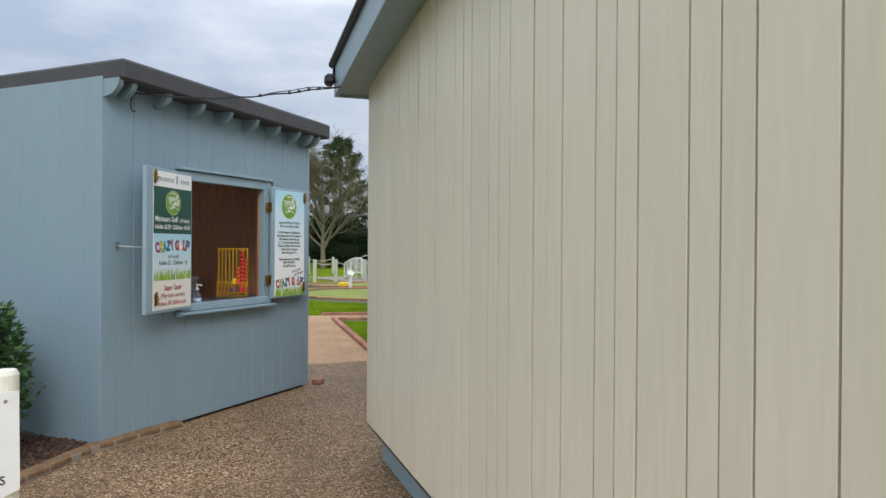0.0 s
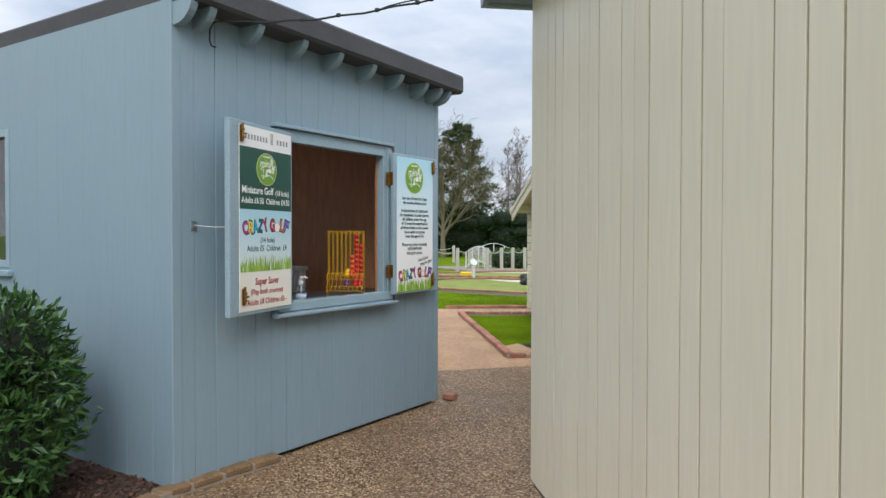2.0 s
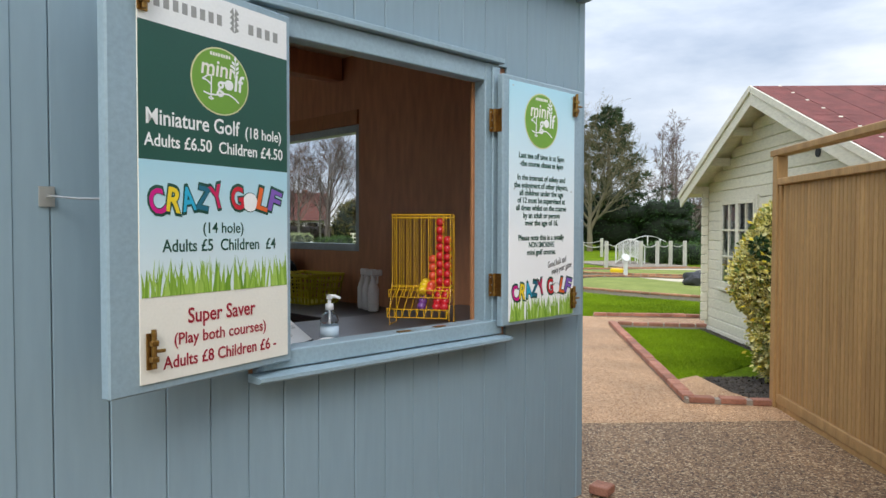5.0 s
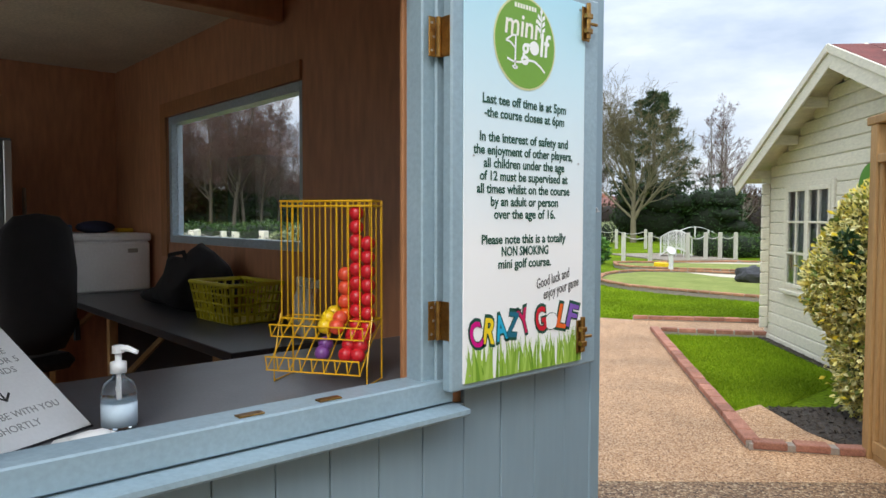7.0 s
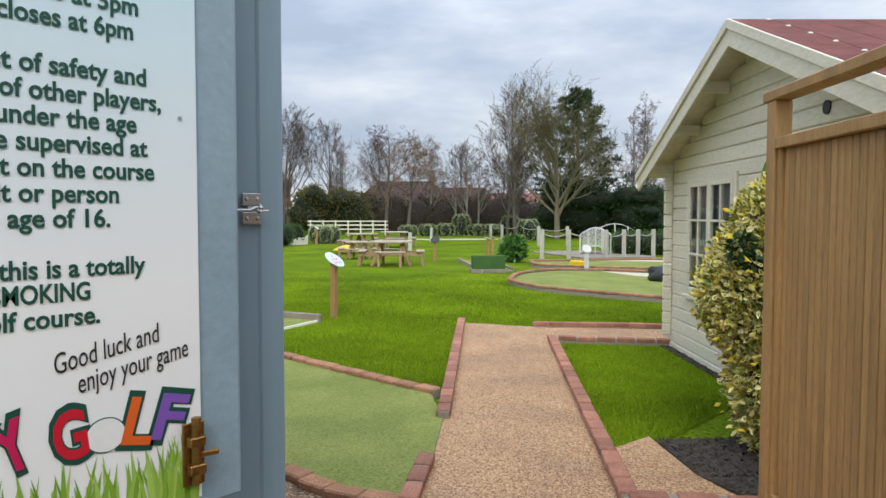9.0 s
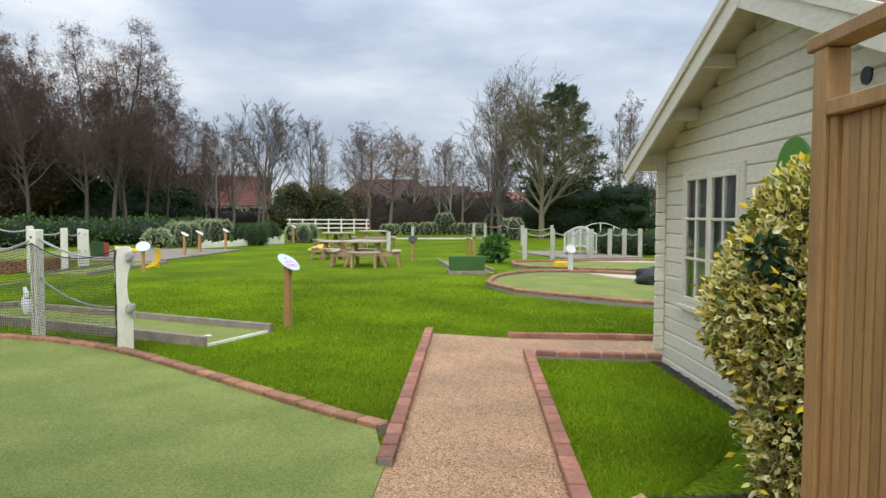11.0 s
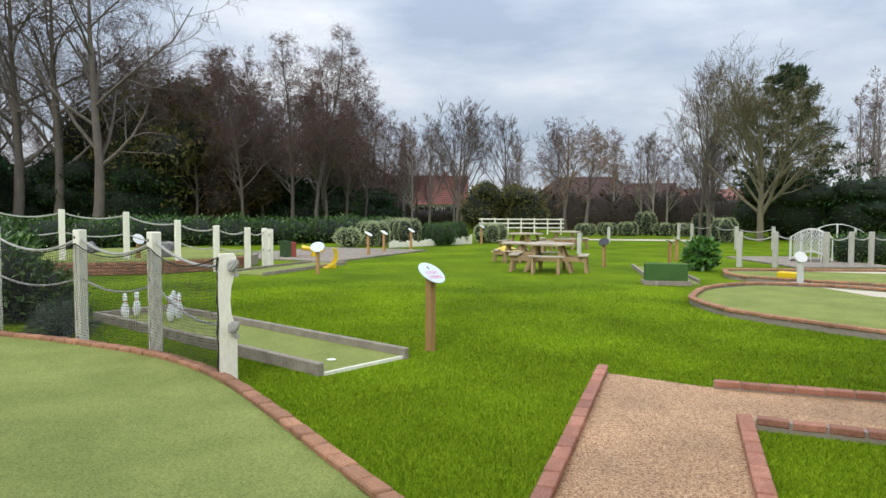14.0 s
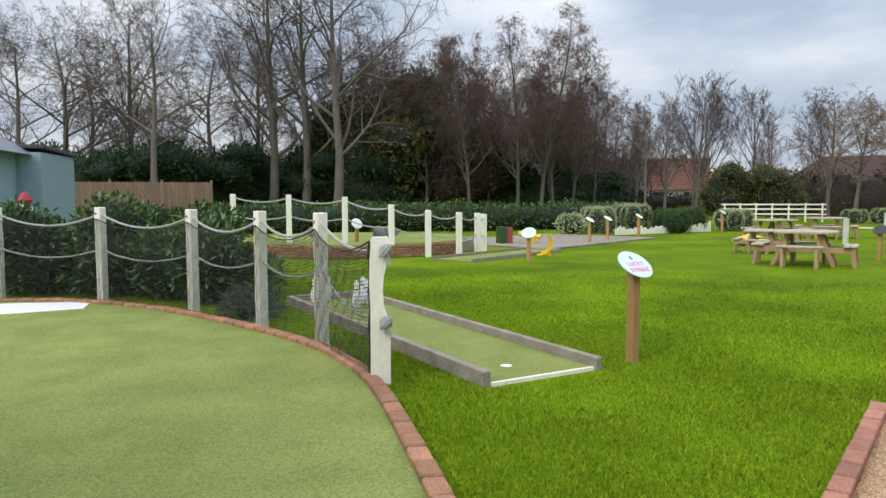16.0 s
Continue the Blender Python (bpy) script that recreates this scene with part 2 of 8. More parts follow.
class Geo:
    """Collects vertices and faces of one mesh."""

    def __init__(self):
        self.v, self.f, self.mi = [], [], []

    def add(self, verts, faces, m=None, mi=0):
        k = len(self.v)
        self.v += [tuple(m @ Vector(p)) for p in verts] if m is not None else [tuple(p) for p in verts]
        self.f += [tuple(i + k for i in f) for f in faces]
        self.mi += [mi] * len(faces)
        return self

    def box(self, x0, x1, y0, y1, z0, z1, m=None, mi=0):
        v = [(x, y, z) for x in (x0, x1) for y in (y0, y1) for z in (z0, z1)]
        return self.add(v, [(0, 1, 3, 2), (4, 6, 7, 5), (0, 4, 5, 1), (2, 3, 7, 6), (0, 2, 6, 4), (1, 5, 7, 3)], m, mi)

    def cbox(self, x0, x1, y0, y1, z0, z1, b=0.005, m=None, mi=0):
        """A box with chamfered edges."""
        c = ((x0 + x1) / 2, (y0 + y1) / 2, (z0 + z1) / 2)
        h = ((x1 - x0) / 2, (y1 - y0) / 2, (z1 - z0) / 2)
        b = min(b, min(h) * 0.9)
        v, idx = [], {}
        for sx in (-1, 1):
            for sy in (-1, 1):
                for sz in (-1, 1):
                    s = (sx, sy, sz)
                    for a in range(3):
                        idx[(s, a)] = len(v)
                        v.append(tuple(c[i] + s[i] * (h[i] - (0 if i == a else b)) for i in range(3)))
        f = []
        for a in range(3):
            i, j = (a + 1) % 3, (a + 2) % 3
            for s in (-1, 1):
                q = []
                for si, sj in ((-1, -1), (1, -1), (1, 1), (-1, 1)):
                    t = [0, 0, 0]
                    t[a], t[i], t[j] = s, si, sj
                    q.append(idx[(tuple(t), a)])
                f.append(tuple(q) if s > 0 else tuple(q[::-1]))
            for si in (-1, 1):
                for sj in (-1, 1):
                    t0, t1 = [0, 0, 0], [0, 0, 0]
                    t0[a], t1[a] = -1, 1
                    t0[i] = t1[i] = si
                    t0[j] = t1[j] = sj
                    q = (idx[(tuple(t0), i)], idx[(tuple(t1), i)], idx[(tuple(t1), j)], idx[(tuple(t0), j)])
                    f.append(q if si * sj < 0 else q[::-1])
        for sx in (-1, 1):
            for sy in (-1, 1):
                for sz in (-1, 1):
                    s = (sx, sy, sz)
                    q = (idx[(s, 0)], idx[(s, 1)], idx[(s, 2)])
                    f.append(q if sx * sy * sz > 0 else q[::-1])
        return self.add(v, f, m, mi)

    def prism(self, poly, z0, z1, m=None, mi=0):
        """A polygon (anticlockwise) raised from z0 to z1."""
        n = len(poly)
        v = [(x, y, z0) for x, y in poly] + [(x, y, z1) for x, y in poly]
        f = [tuple(range(n - 1, -1, -1)), tuple(range(n, 2 * n))] + [(i, (i + 1) % n, n + (i + 1) % n, n + i) for i in range(n)]
        return self.add(v, f, m, mi)

    def cyl(self, p0, p1, r0, r1=None, n=10, caps=True, mi=0):
        r1 = r0 if r1 is None else r1
        p0, p1 = Vector(p0), Vector(p1)
        ax = (p1 - p0)
        q = ax.to_track_quat("Z", "Y").to_matrix()
        v = []
        for p, r in ((p0, r0), (p1, r1)):
            v += [p + q @ Vector((r * math.cos(2 * math.pi * i / n), r * math.sin(2 * math.pi * i / n), 0)) for i in range(n)]
        f = [(i, (i + 1) % n, n + (i + 1) % n, n + i) for i in range(n)]
        if caps:
            f += [tuple(range(n - 1, -1, -1)), tuple(range(n, 2 * n))]
        return self.add(v, f, None, mi)

    def tube(self, pts, r, n=6, mi=0):
        pts = [Vector(p) for p in pts]
        rs = r if isinstance(r, (list, tuple)) else [r] * len(pts)
        v = []
        for i, p in enumerate(pts):
            ax = pts[min(i + 1, len(pts) - 1)] - pts[max(i - 1, 0)]
            q = ax.to_track_quat("Z", "Y").to_matrix()
            v += [p + q @ Vector((rs[i] * math.cos(2 * math.pi * k / n), rs[i] * math.sin(2 * math.pi * k / n), 0)) for k in range(n)]
        f = [(a * n + k, a * n + (k + 1) % n, (a + 1) * n + (k + 1) % n, (a + 1) * n + k) for a in range(len(pts) - 1) for k in range(n)]
        f += [tuple(range(n - 1, -1, -1)), tuple(range((len(pts) - 1) * n, len(pts) * n))]
        return self.add(v, f, None, mi)

    def ball(self, c, r, nu=10, nv=7, mi=0):
        rx, ry, rz = r if isinstance(r, (list, tuple)) else (r, r, r)
        v = [(c[0], c[1], c[2] - rz)]
        for j in range(1, nv):
            a = math.pi * j / nv - math.pi / 2
            v += [(c[0] + rx * math.cos(a) * math.cos(2 * math.pi * i / nu), c[1] + ry * math.cos(a) * math.sin(2 * math.pi * i / nu), c[2] + rz * math.sin(a)) for i in range(nu)]
        v.append((c[0], c[1], c[2] + rz))
        f = [(0, 1 + (i + 1) % nu, 1 + i) for i in range(nu)]
        for j in range(nv - 2):
            f += [(1 + j * nu + i, 1 + j * nu + (i + 1) % nu, 1 + (j + 1) * nu + (i + 1) % nu, 1 + (j + 1) * nu + i) for i in range(nu)]
        top = len(v) - 1
        f += [(top, 1 + (nv - 2) * nu + i, 1 + (nv - 2) * nu + (i + 1) % nu) for i in range(nu)]
        return self.add(v, f, None, mi)

    def lathe(self, prof, n=16, m=None, mi=0):
        """A profile of (radius, height) turned round z."""
        v = [(r * math.cos(2 * math.pi * i / n), r * math.sin(2 * math.pi * i / n), z) for r, z in prof for i in range(n)]
        f = [(a * n + i, a * n + (i + 1) % n, (a + 1) * n + (i + 1) % n, (a + 1) * n + i) for a in range(len(prof) - 1) for i in range(n)]
        f += [tuple(range(n - 1, -1, -1)), tuple(range((len(prof) - 1) * n, len(prof) * n))]
        return self.add(v, f, m, mi)

    def mesh(self, name, mats, smooth=False):
        me = bpy.data.meshes.new(name)
        me.from_pydata(self.v, [], self.f)
        for m in mats if isinstance(mats, (list, tuple)) else [mats]:
            me.materials.append(m)
        if any(self.mi):
            me.polygons.foreach_set("material_index", self.mi)
        if smooth:
            me.polygons.foreach_set("use_smooth", [True] * len(me.polygons))
        me.update()
        return me


def part(name, geo, material, parent, label="", m=None, smooth=False):
    me = geo.mesh(name, material, smooth) if isinstance(geo, Geo) else geo
    ob = new(name, me)
    ob.parent = parent
    if m is not None:
        ob.matrix_basis = m
    if label:
        ob["label"] = label
    return ob


def thing(name, m, label, category, group="", kind=""):
    ob = new(name)
    ob.empty_display_size = 0.1
    ob.matrix_basis = m
    return tagged(ob, label, category, group, kind)


def solid(name, geo, material, label, category="", group="", kind="", m=None, smooth=False):
    ob = part(name, geo, material, None, "", m, smooth)
    return tagged(ob, label, category, group, kind)


def frame2(o, d, z=0.0):
    """Local axes: x along d, y to its left, z up."""
    a = math.degrees(math.atan2(d[1], d[0]))
    return pose(o[0], o[1], z, 0, 0, a)


def sheet(name, poly, z, material, label, thick=0.03):
    g = Geo().prism(poly, z - thick, z)
    return solid(name, g, material, label, kind="structure")


def along(pts, step):
    """Points and headings spaced evenly on a polyline."""
    out, acc = [], 0.0
    for (ax, ay), (bx, by) in zip(pts, pts[1:]):
        n = math.hypot(bx - ax, by - ay)
        while acc < n:
            t = acc / n
            out.append((ax + (bx - ax) * t, ay + (by - ay) * t, math.atan2(by - ay, bx - ax)))
            acc += step
        acc -= n
    return out


def smooth_line(pts, per=6):
    """A Catmull-Rom line through the points."""
    out = []
    p = [Vector(q) for q in pts]
    p = [2 * p[0] - p[1]] + p + [2 * p[-1] - p[-2]]
    for i in range(1, len(p) - 2):
        for k in range(per):
            t = k / per
            a, b, c, d = p[i - 1], p[i], p[i + 1], p[i + 2]
            out.append(tuple(0.5 * ((2 * b) + (c - a) * t + (2 * a - 5 * b + 4 * c - d) * t * t + (3 * b - a - 3 * c + d) * t ** 3)))
    out.append(tuple(p[-2]))
    return out


# ---------------------------------------------------------------- ground


def ccw(poly):
    a = sum(p[0] * q[1] - q[0] * p[1] for p, q in zip(poly, poly[1:] + poly[:1]))
    return poly if a > 0 else poly[::-1]


sheet("ground", [(-900, -900), (900, -900), (900, 900), (-900, 900)], 0.0, GRASS, "mown green lawn with moss and worn patches", 0.5)

g = Geo()
g.add([(-7, -9, 0.075), (12, -9, 0.075), (12, 2.7, 0.075), (-7, 2.7, 0.075), (12, 5.3, 0.035), (1.3, 6.6, 0.035), (-0.98, 4.05, 0.035), (-1.45, 4.38, 0.035), (-2.4, 4.24, 0.035), (-4.3, 3.4, 0.03), (-7, 2.7, -0.05)],
      [(0, 1, 2, 3), (3, 2, 4, 5, 6, 7, 8, 9)])
solid("pavement_yard", g, PATH_DARK, "old brown resin-bound gravel yard, damp", kind="structure")
sheet("pavement_path", ccw([(-1.46, 4.36), (-0.98, 4.0), (0.3, 5.42), (-0.06, 5.66), (-0.64, 5.28), (-3.66, 9.06), (-2.5, 9.8), (-2.9, 10.9), (-4.46, 9.72), (-5.36, 9.33), (-2.42, 5.72), (-1.84, 4.98)]), 0.036, PATH_LIGHT, "golden resin-bound gravel path", 0.05)
sheet("bed_soil", ccw([(-0.1, 5.78), (-0.55, 5.95), (-1.05, 6.4), (-0.68, 6.8), (-0.745, 7.72), (-1.48, 8.51), (-2.62, 9.7), (-2.3, 9.8), (0.4, 6.4)]), 0.022, SOIL, "dark soil strip along the cabin", 0.05)
sheet("bed_gravel", ccw([(-0.12, 5.7), (-0.62, 5.34), (-1.15, 6.0), (-1.1, 6.4), (-0.55, 5.92)]), 0.032, PATH_LIGHT, "spilled golden gravel in the bed corner", 0.03)
sheet("bed_mulch", ccw([(0.02, 0.0), (-0.02, -0.12), (0.14, -0.6), (0.25, -1.2), (0.3, -4.0), (-6, -4.0), (-6, 0.0)]), 0.105, MULCH, "bark mulch planting bed", 0.06)

GREEN_A = ccw([(-1.42, 4.44), (-1.81, 4.98), (-2.40, 5.72), (-2.98, 6.14), (-3.65, 6.14), (-5.2, 6.15), (-6.4, 6.14), (-7.15, 6.08), (-7.75, 5.96), (-8.4, 5.73), (-9.2, 5.31), (-10.15, 4.69), (-11.25, 3.84), (-11.95, 3.0), (-12.35, 2.3), (-12.45, 1.5), (-12.1, 0), (-11, -1.0), (-8, -0.8), (-6.2, 0.8), (-5.4, 2.8), (-4.3, 3.5), (-3.1, 4.02), (-2.35, 4.3), (-1.85, 4.32)])
GREEN_A = [(x - (0.03 if x < -9 else 0.0), y + (0.04 if x < -2.6 and (y > 4.6 or x < -9) else 0.0)) for x, y in GREEN_A]
sheet("green_near", GREEN_A, 0.045, TURF, "artificial turf putting green", 0.06)
GREEN_B = ccw([(-4.2, 13.66), (-3, 14.2), (-2.5, 16), (-4, 18.5), (-6.5, 18.85), (-8.4, 18.5), (-9.5, 17.6), (-9.5, 16.2), (-8.8, 14.85), (-8.25, 14.25), (-7.2, 13.7), (-6, 13.58), (-5, 13.62)])
sheet("green_far", GREEN_B, 0.06, TURF, "artificial turf putting green edged with brick", 0.07)
GREEN_C = ccw([(-12.1, 20.2), (-11, 18.95), (-9.6, 19.0), (-8.3, 19.5), (-6.5, 20.1), (-4, 22), (-5, 24.5), (-9, 24.2), (-10.6, 22.3)])
sheet("green_back", GREEN_C, 0.06, TURF, "artificial turf putting green by the white bridge", 0.07)

# ---------------------------------------------------------------- kiosk
KIOSK = thing("kiosk", pose(0, 0, 0), "blue-grey painted timber ticket kiosk with open hatch", "kiosk")
KX, KY, KZ = -4.85, 2.702, 2.9
WY0, WY1, WZ0, WZ1 = 0.84, 1.905, 1.105, 2.18   # hatch opening
BX0, BX1, BZ0, BZ1 = -3.62, -1.76, 1.36, 2.24  # side window, far wall
# near-wall window: its unseen far part is lengthened to admit more light
LX0, LX1, LZ0, LZ1 = -4.45, -1.84, 1.32, 2.3     # side window, near wall


def wall_with_hole(axis, face, thick, a0, a1, z0, z1, h):
    """Wall panels in the plane axis = face..face+thick round one opening h = (a0, a1, z0, z1)."""
    for p0, p1, q0, q1 in ((a0, h[0], z0, z1), (h[1], a1, z0, z1), (h[0], h[1], z0, h[2]), (h[0], h[1], h[3], z1)):
        b = (face, face + thick, p0, p1, q0, q1) if axis == "x" else (p0, p1, face, face + thick, q0, q1)
        part("wall_panel", Geo().box(*b), INNER_WALL, KIOSK, "dark red-brown stained plywood lining")


wall_with_hole("x", -0.05, 0.03, 0.02, KY - 0.02, 0.12, KZ - 0.04, (WY0, WY1, WZ0, WZ1))
wall_with_hole("y", 0.02, 0.09, KX, -0.112, 0.12, KZ - 0.04, (LX0, LX1, LZ0, LZ1))
wall_with_hole("y", KY - 0.11, 0.09, KX, -0.112, 0.12, KZ - 0.04, (BX0, BX1, BZ0, BZ1))
part("wall_panel", Geo().box(KX, KX + 0.09, 0.112, KY - 0.112, 0.12, KZ - 0.04), INNER_WALL, KIOSK)
# set-back block, black for the shade in the gap below the boards
g = Geo().box(KX + 0.03, -0.04, 0.04, KY - 0.04, 0.02, 0.118)
part("plinth", g, DARK, KIOSK, "black box painted as the shaded gap under the boards")
g = Geo().box(KX + 0.09, -0.11, 0.11, KY - 0.11, 0.12, 0.16)
part("kiosk_floor", g, INNER_WALL, KIOSK)
random.seed(3)
y = 0.0
widths = []
while y < KY - 0.01:
    w = random.choice((0.135, 0.15, 0.165, 0.145))
    if KY - y - w < 0.08:
        w = KY - y
    widths.append((y, y + w))
    y += w
for y0, y1 in widths:
    x0, x1 = -0.018, random.uniform(-0.0015, 0.0015)
    pieces = [(0.1, KZ - 0.012)]
    if y1 > WY0 - 0.05 and y0 < WY1 + 0.03:
        pieces = [(0.1, 1.02), (2.262, KZ - 0.012)]
    for z0, z1 in pieces:
        part("board", Geo().cbox(x0, x1, y0 + 0.0012, y1 - 0.0012, z0, z1, 0.0025), BLUE, KIOSK)
x = 0.0
while x > KX:
    w = random.choice((0.19, 0.26, 0.3))
    x0 = max(KX, x - w)
    if x0 < LX1 < x - 0.02:
        x0 = LX1
    if x0 < LX0 < x - 0.02:
        x0 = LX0
    pieces = [(0.1, KZ - 0.012)]
    if x <= LX1 and x0 >= LX0:
        pieces = [(0.1, LZ0), (LZ1, KZ - 0.012)]
    for z0, z1 in pieces:
        part("board", Geo().cbox(x0 + 0.0006, x - 0.0006 - (0.02 if x == 0 else 0), 0.0, 0.018, z0, z1, 0.0016), BLUE, KIOSK)
    x = x0
x = -0.019
while x > KX:
    x0 = max(KX, x - 0.2)
    pieces = [(0.1, KZ - 0.012)]
    if x0 < BX1 and x > BX0:
        pieces = [(0.1, BZ0 - 0.02), (BZ1 + 0.02, KZ - 0.012)]
    for z0, z1 in pieces:
        part("board", Geo().cbox(x0 + 0.001, x - 0.001, KY - 0.018, KY, z0, z1, 0.002), BLUE, KIOSK)
    x = x0
# corner strips
part("corner_post", Geo().cbox(-0.1, 0.004, -0.006, 0.06, 0.1, KZ - 0.012, 0.004), BLUE, KIOSK)
part("corner_post", Geo().cbox(-0.1, 0.004, KY - 0.05, KY + 0.004, 0.1, KZ - 0.012, 0.004), BLUE, KIOSK)
# roof: deck, felt skirt, rafter tails, ceiling
roof_m = pose(0, 0, 0, -1.1, 0, 0)
part("roof", Geo().cbox(KX - 0.15, 0.205, -0.05, KY + 0.06, 2.85, 3.01, 0.02, roof_m), ROOF_FELT, KIOSK, "dark grey felt roof with deep skirt")
part("roof_soffit", Geo().box(KX - 0.1, 0.185, -0.03, KY + 0.035, 2.865, 2.89, roof_m), ROOF_FELT, KIOSK)
tail = []
for k in range(7):
    a = math.pi / 2 * k / 6
    tail.append((0.02 + 0.15 * math.sin(a), -0.13 * math.cos(a)))
tail = [(-0.02, -0.13)] + tail + [(-0.02, 0.0)]
for yy in (0.03, 0.16, 0.52, 0.9, 1.25, 1.62, 1.96, 2.3, 2.52, 2.65):
    g = Geo()
    n = len(tail)
    v = [(px, yy - 0.024, 2.868 - 0.019 * yy + pz) for px, pz in tail] + [(px, yy + 0.024, 2.868 - 0.019 * yy + pz) for px, pz in tail]
    g.add(v, [tuple(range(n)), tuple(range(2 * n - 1, n - 1, -1))] + [((i + 1) % n, i, n + i, n + (i + 1) % n) for i in range(n)])
    part("rafter_tail", g, BLUE, KIOSK)
part("kiosk_ceiling", Geo().box(KX + 0.09, -0.11, 0.11, KY - 0.11, 2.72, 2.75), mat("cream_ceiling_board", (0.70, 0.62, 0.48), rough=0.7), KIOSK, "cream painted board ceiling")
part("ceiling_beam", Geo().cbox(-2.05, -1.93, 0.12, KY - 0.12, 2.56, 2.72, 0.006), INNER_WALL, KIOSK, "dark brown ceiling beam")
part("ceiling_beam", Geo().cbox(-0.9, -0.78, 0.12, KY - 0.12, 2.56, 2.72, 0.006), INNER_WALL, KIOSK)
# hatch frame
HF = part("hatch_frame", Geo().cbox(-0.045, 0.022, WY0 - 0.07, WY0 + 0.003, 1.0, 2.26, 0.004), BLUE_TRIM, KIOSK)
part("jamb", Geo().cbox(-0.045, 0.022, WY1 - 0.003, WY1 + 0.09, 1.0, 2.26, 0.004), BLUE_TRIM, HF)
part("jamb_lip", Geo().cbox(0.0225, 0.034, WY1 + 0.035, WY1 + 0.085, 1.082, 2.245, 0.004), BLUE_TRIM, HF)
part("head", Geo().cbox(-0.046, 0.021, WY0 + 0.003, WY1 - 0.003, WZ1 - 0.003, 2.259, 0.004), BLUE_TRIM, HF)
part("drip_bar", Geo().cbox(0.0, 0.05, WY0 - 0.1, WY1 + 0.1, 2.262, 2.285, 0.003), BLUE_TRIM, HF)
part("inner_lining", Geo().cbox(-0.06, -0.0455, WY1 - 0.012, WY1 + 0.03, WZ0, WZ1, 0.002), mat("warm_pine", (0.42, 0.19, 0.08), (0.33, 0.14, 0.055), stretch=(1, 1, 0.2)), HF, "bare pine lining strip")
part("sill", Geo().cbox(-0.052, 0.045, WY0 - 0.07, WY1 + 0.09, 1.045, 1.109, 0.004), BLUE_TRIM, HF)
g = Geo()
sec = [(0.02, 1.014), (0.09, 1.014), (0.1, 1.022), (0.1, 1.034), (0.045, 1.04), (0.02, 1.04)]
ya, yb = WY0 - 0.11, WY1 + 0.1
n = len(sec)
g.add([(px, ya, pz) for px, pz in sec] + [(px, yb, pz) for px, pz in sec], [tuple(range(n - 1, -1, -1)), tuple(range(n, 2 * n))] + [(i, (i + 1) % n, n + (i + 1) % n, n + i) for i in range(n)])
part("sill_nose", g, BLUE_TRIM, HF, "sloping painted sill with scuffed nose")


def window(name, axis, face, a0, a1, z0, z1, depth, parent, fmat, fw=0.05):
    """A fixed window: frame bars round one pane."""
    w = None
    for p0, p1, q0, q1 in ((a0, a0 + fw, z0, z1), (a1 - fw, a1, z0, z1), (a0 + fw, a1 - fw, z0, z0 + fw), (a0 + fw, a1 - fw, z1 - fw, z1)):
        b = (face, face + depth, p0, p1, q0, q1) if axis == "x" else (p0, p1, face, face + depth, q0, q1)
        o = part(name if w is None else "frame_bar", Geo().cbox(*b, 0.003), fmat, parent if w is None else w)
        w = w or o
    mid_ = face + depth * 0.5
    b = (mid_ - 0.003, mid_ + 0.003, a0 + fw, a1 - fw, z0 + fw, z1 - fw) if axis == "x" else (a0 + fw, a1 - fw, mid_ - 0.003, mid_ + 0.003, z0 + fw, z1 - fw)
    pane = part("pane", Geo().box(*b), GLASS, w)
    pane.visible_shadow = False
    return w


window("side_window", "y", KY - 0.1, BX0, BX1, BZ0, BZ1, 0.085, KIOSK, mat("pale_blue_upvc", (0.42, 0.52, 0.58), rough=0.4))
window("side_window", "y", -0.008, LX0, LX1, LZ0, LZ1, 0.085, KIOSK, BLUE_TRIM)
part("window_lining", Geo().cbox(BX0 - 0.1, BX0, KY - 0.125, KY - 0.108, BZ0 - 0.1, BZ1 + 0.1, 0.002).cbox(BX0, BX1, KY - 0.125, KY - 0.108, BZ1, BZ1 + 0.1, 0.002), bpy.data.materials["warm_pine"], KIOSK, "bare pine window lining")
part("window_sill_outer", Geo().cbox(LX0 - 0.04, LX1 + 0.04, -0.04, 0.0, LZ0 - 0.06, LZ0 - 0.02, 0.004), BLUE_TRIM, KIOSK)

# ---------------------------------------------------------------- beige building
BM = frame2((1.9, 0.70), (0.664, -0.748))
HALL = thing("beige_clubhouse", BM, "beige painted timber building with vertical boards", "building")
# black core close behind the boards paints the shadow in their gaps
part("wall_core", Geo().box(0.02, 7.6, 0.013, 4.0, 0.3, 2.74), DARK, HALL)
part("plinth", Geo().cbox(0.1, 7.5, 0.1, 3.9, 0.0, 0.315, 0.01), BLUE_TRIM, HALL, "blue painted plinth set back under the boards")
s, k = -0.036, 0
cyc = (0.107, 0.209, 0.112)
while s < 7.6:
    w = cyc[k % 3]
    e = min(7.62, s + w)
    part("board", Geo().cbox(max(s, 0.0) + 0.0037, e - 0.0037, random.uniform(-0.002, 0.002), 0.03, 0.33, 2.95 if s > 0.3 else 2.82, 0.0012), BEIGE, HALL)
    s, k = e, k + 1
part("board", Geo().cbox(0.0, 0.02, 0.031, 4.0, 0.33, 2.78, 0.003), BEIGE, HALL)
hm = pose(0, 0, 2.78, 0, -5.7, 0)
part("roof", Geo().cbox(-0.23, 7.9, -0.26, 4.3, 0.2, 0.26, 0.02, hm), ROOF_FELT, HALL, "dark felt roof with black drip edge")
part("fascia", Geo().cbox(-0.18, 7.9, -0.22, -0.19, -0.02, 0.205, 0.004, hm), BLUE_TRIM, HALL, "blue-grey painted fascia board")
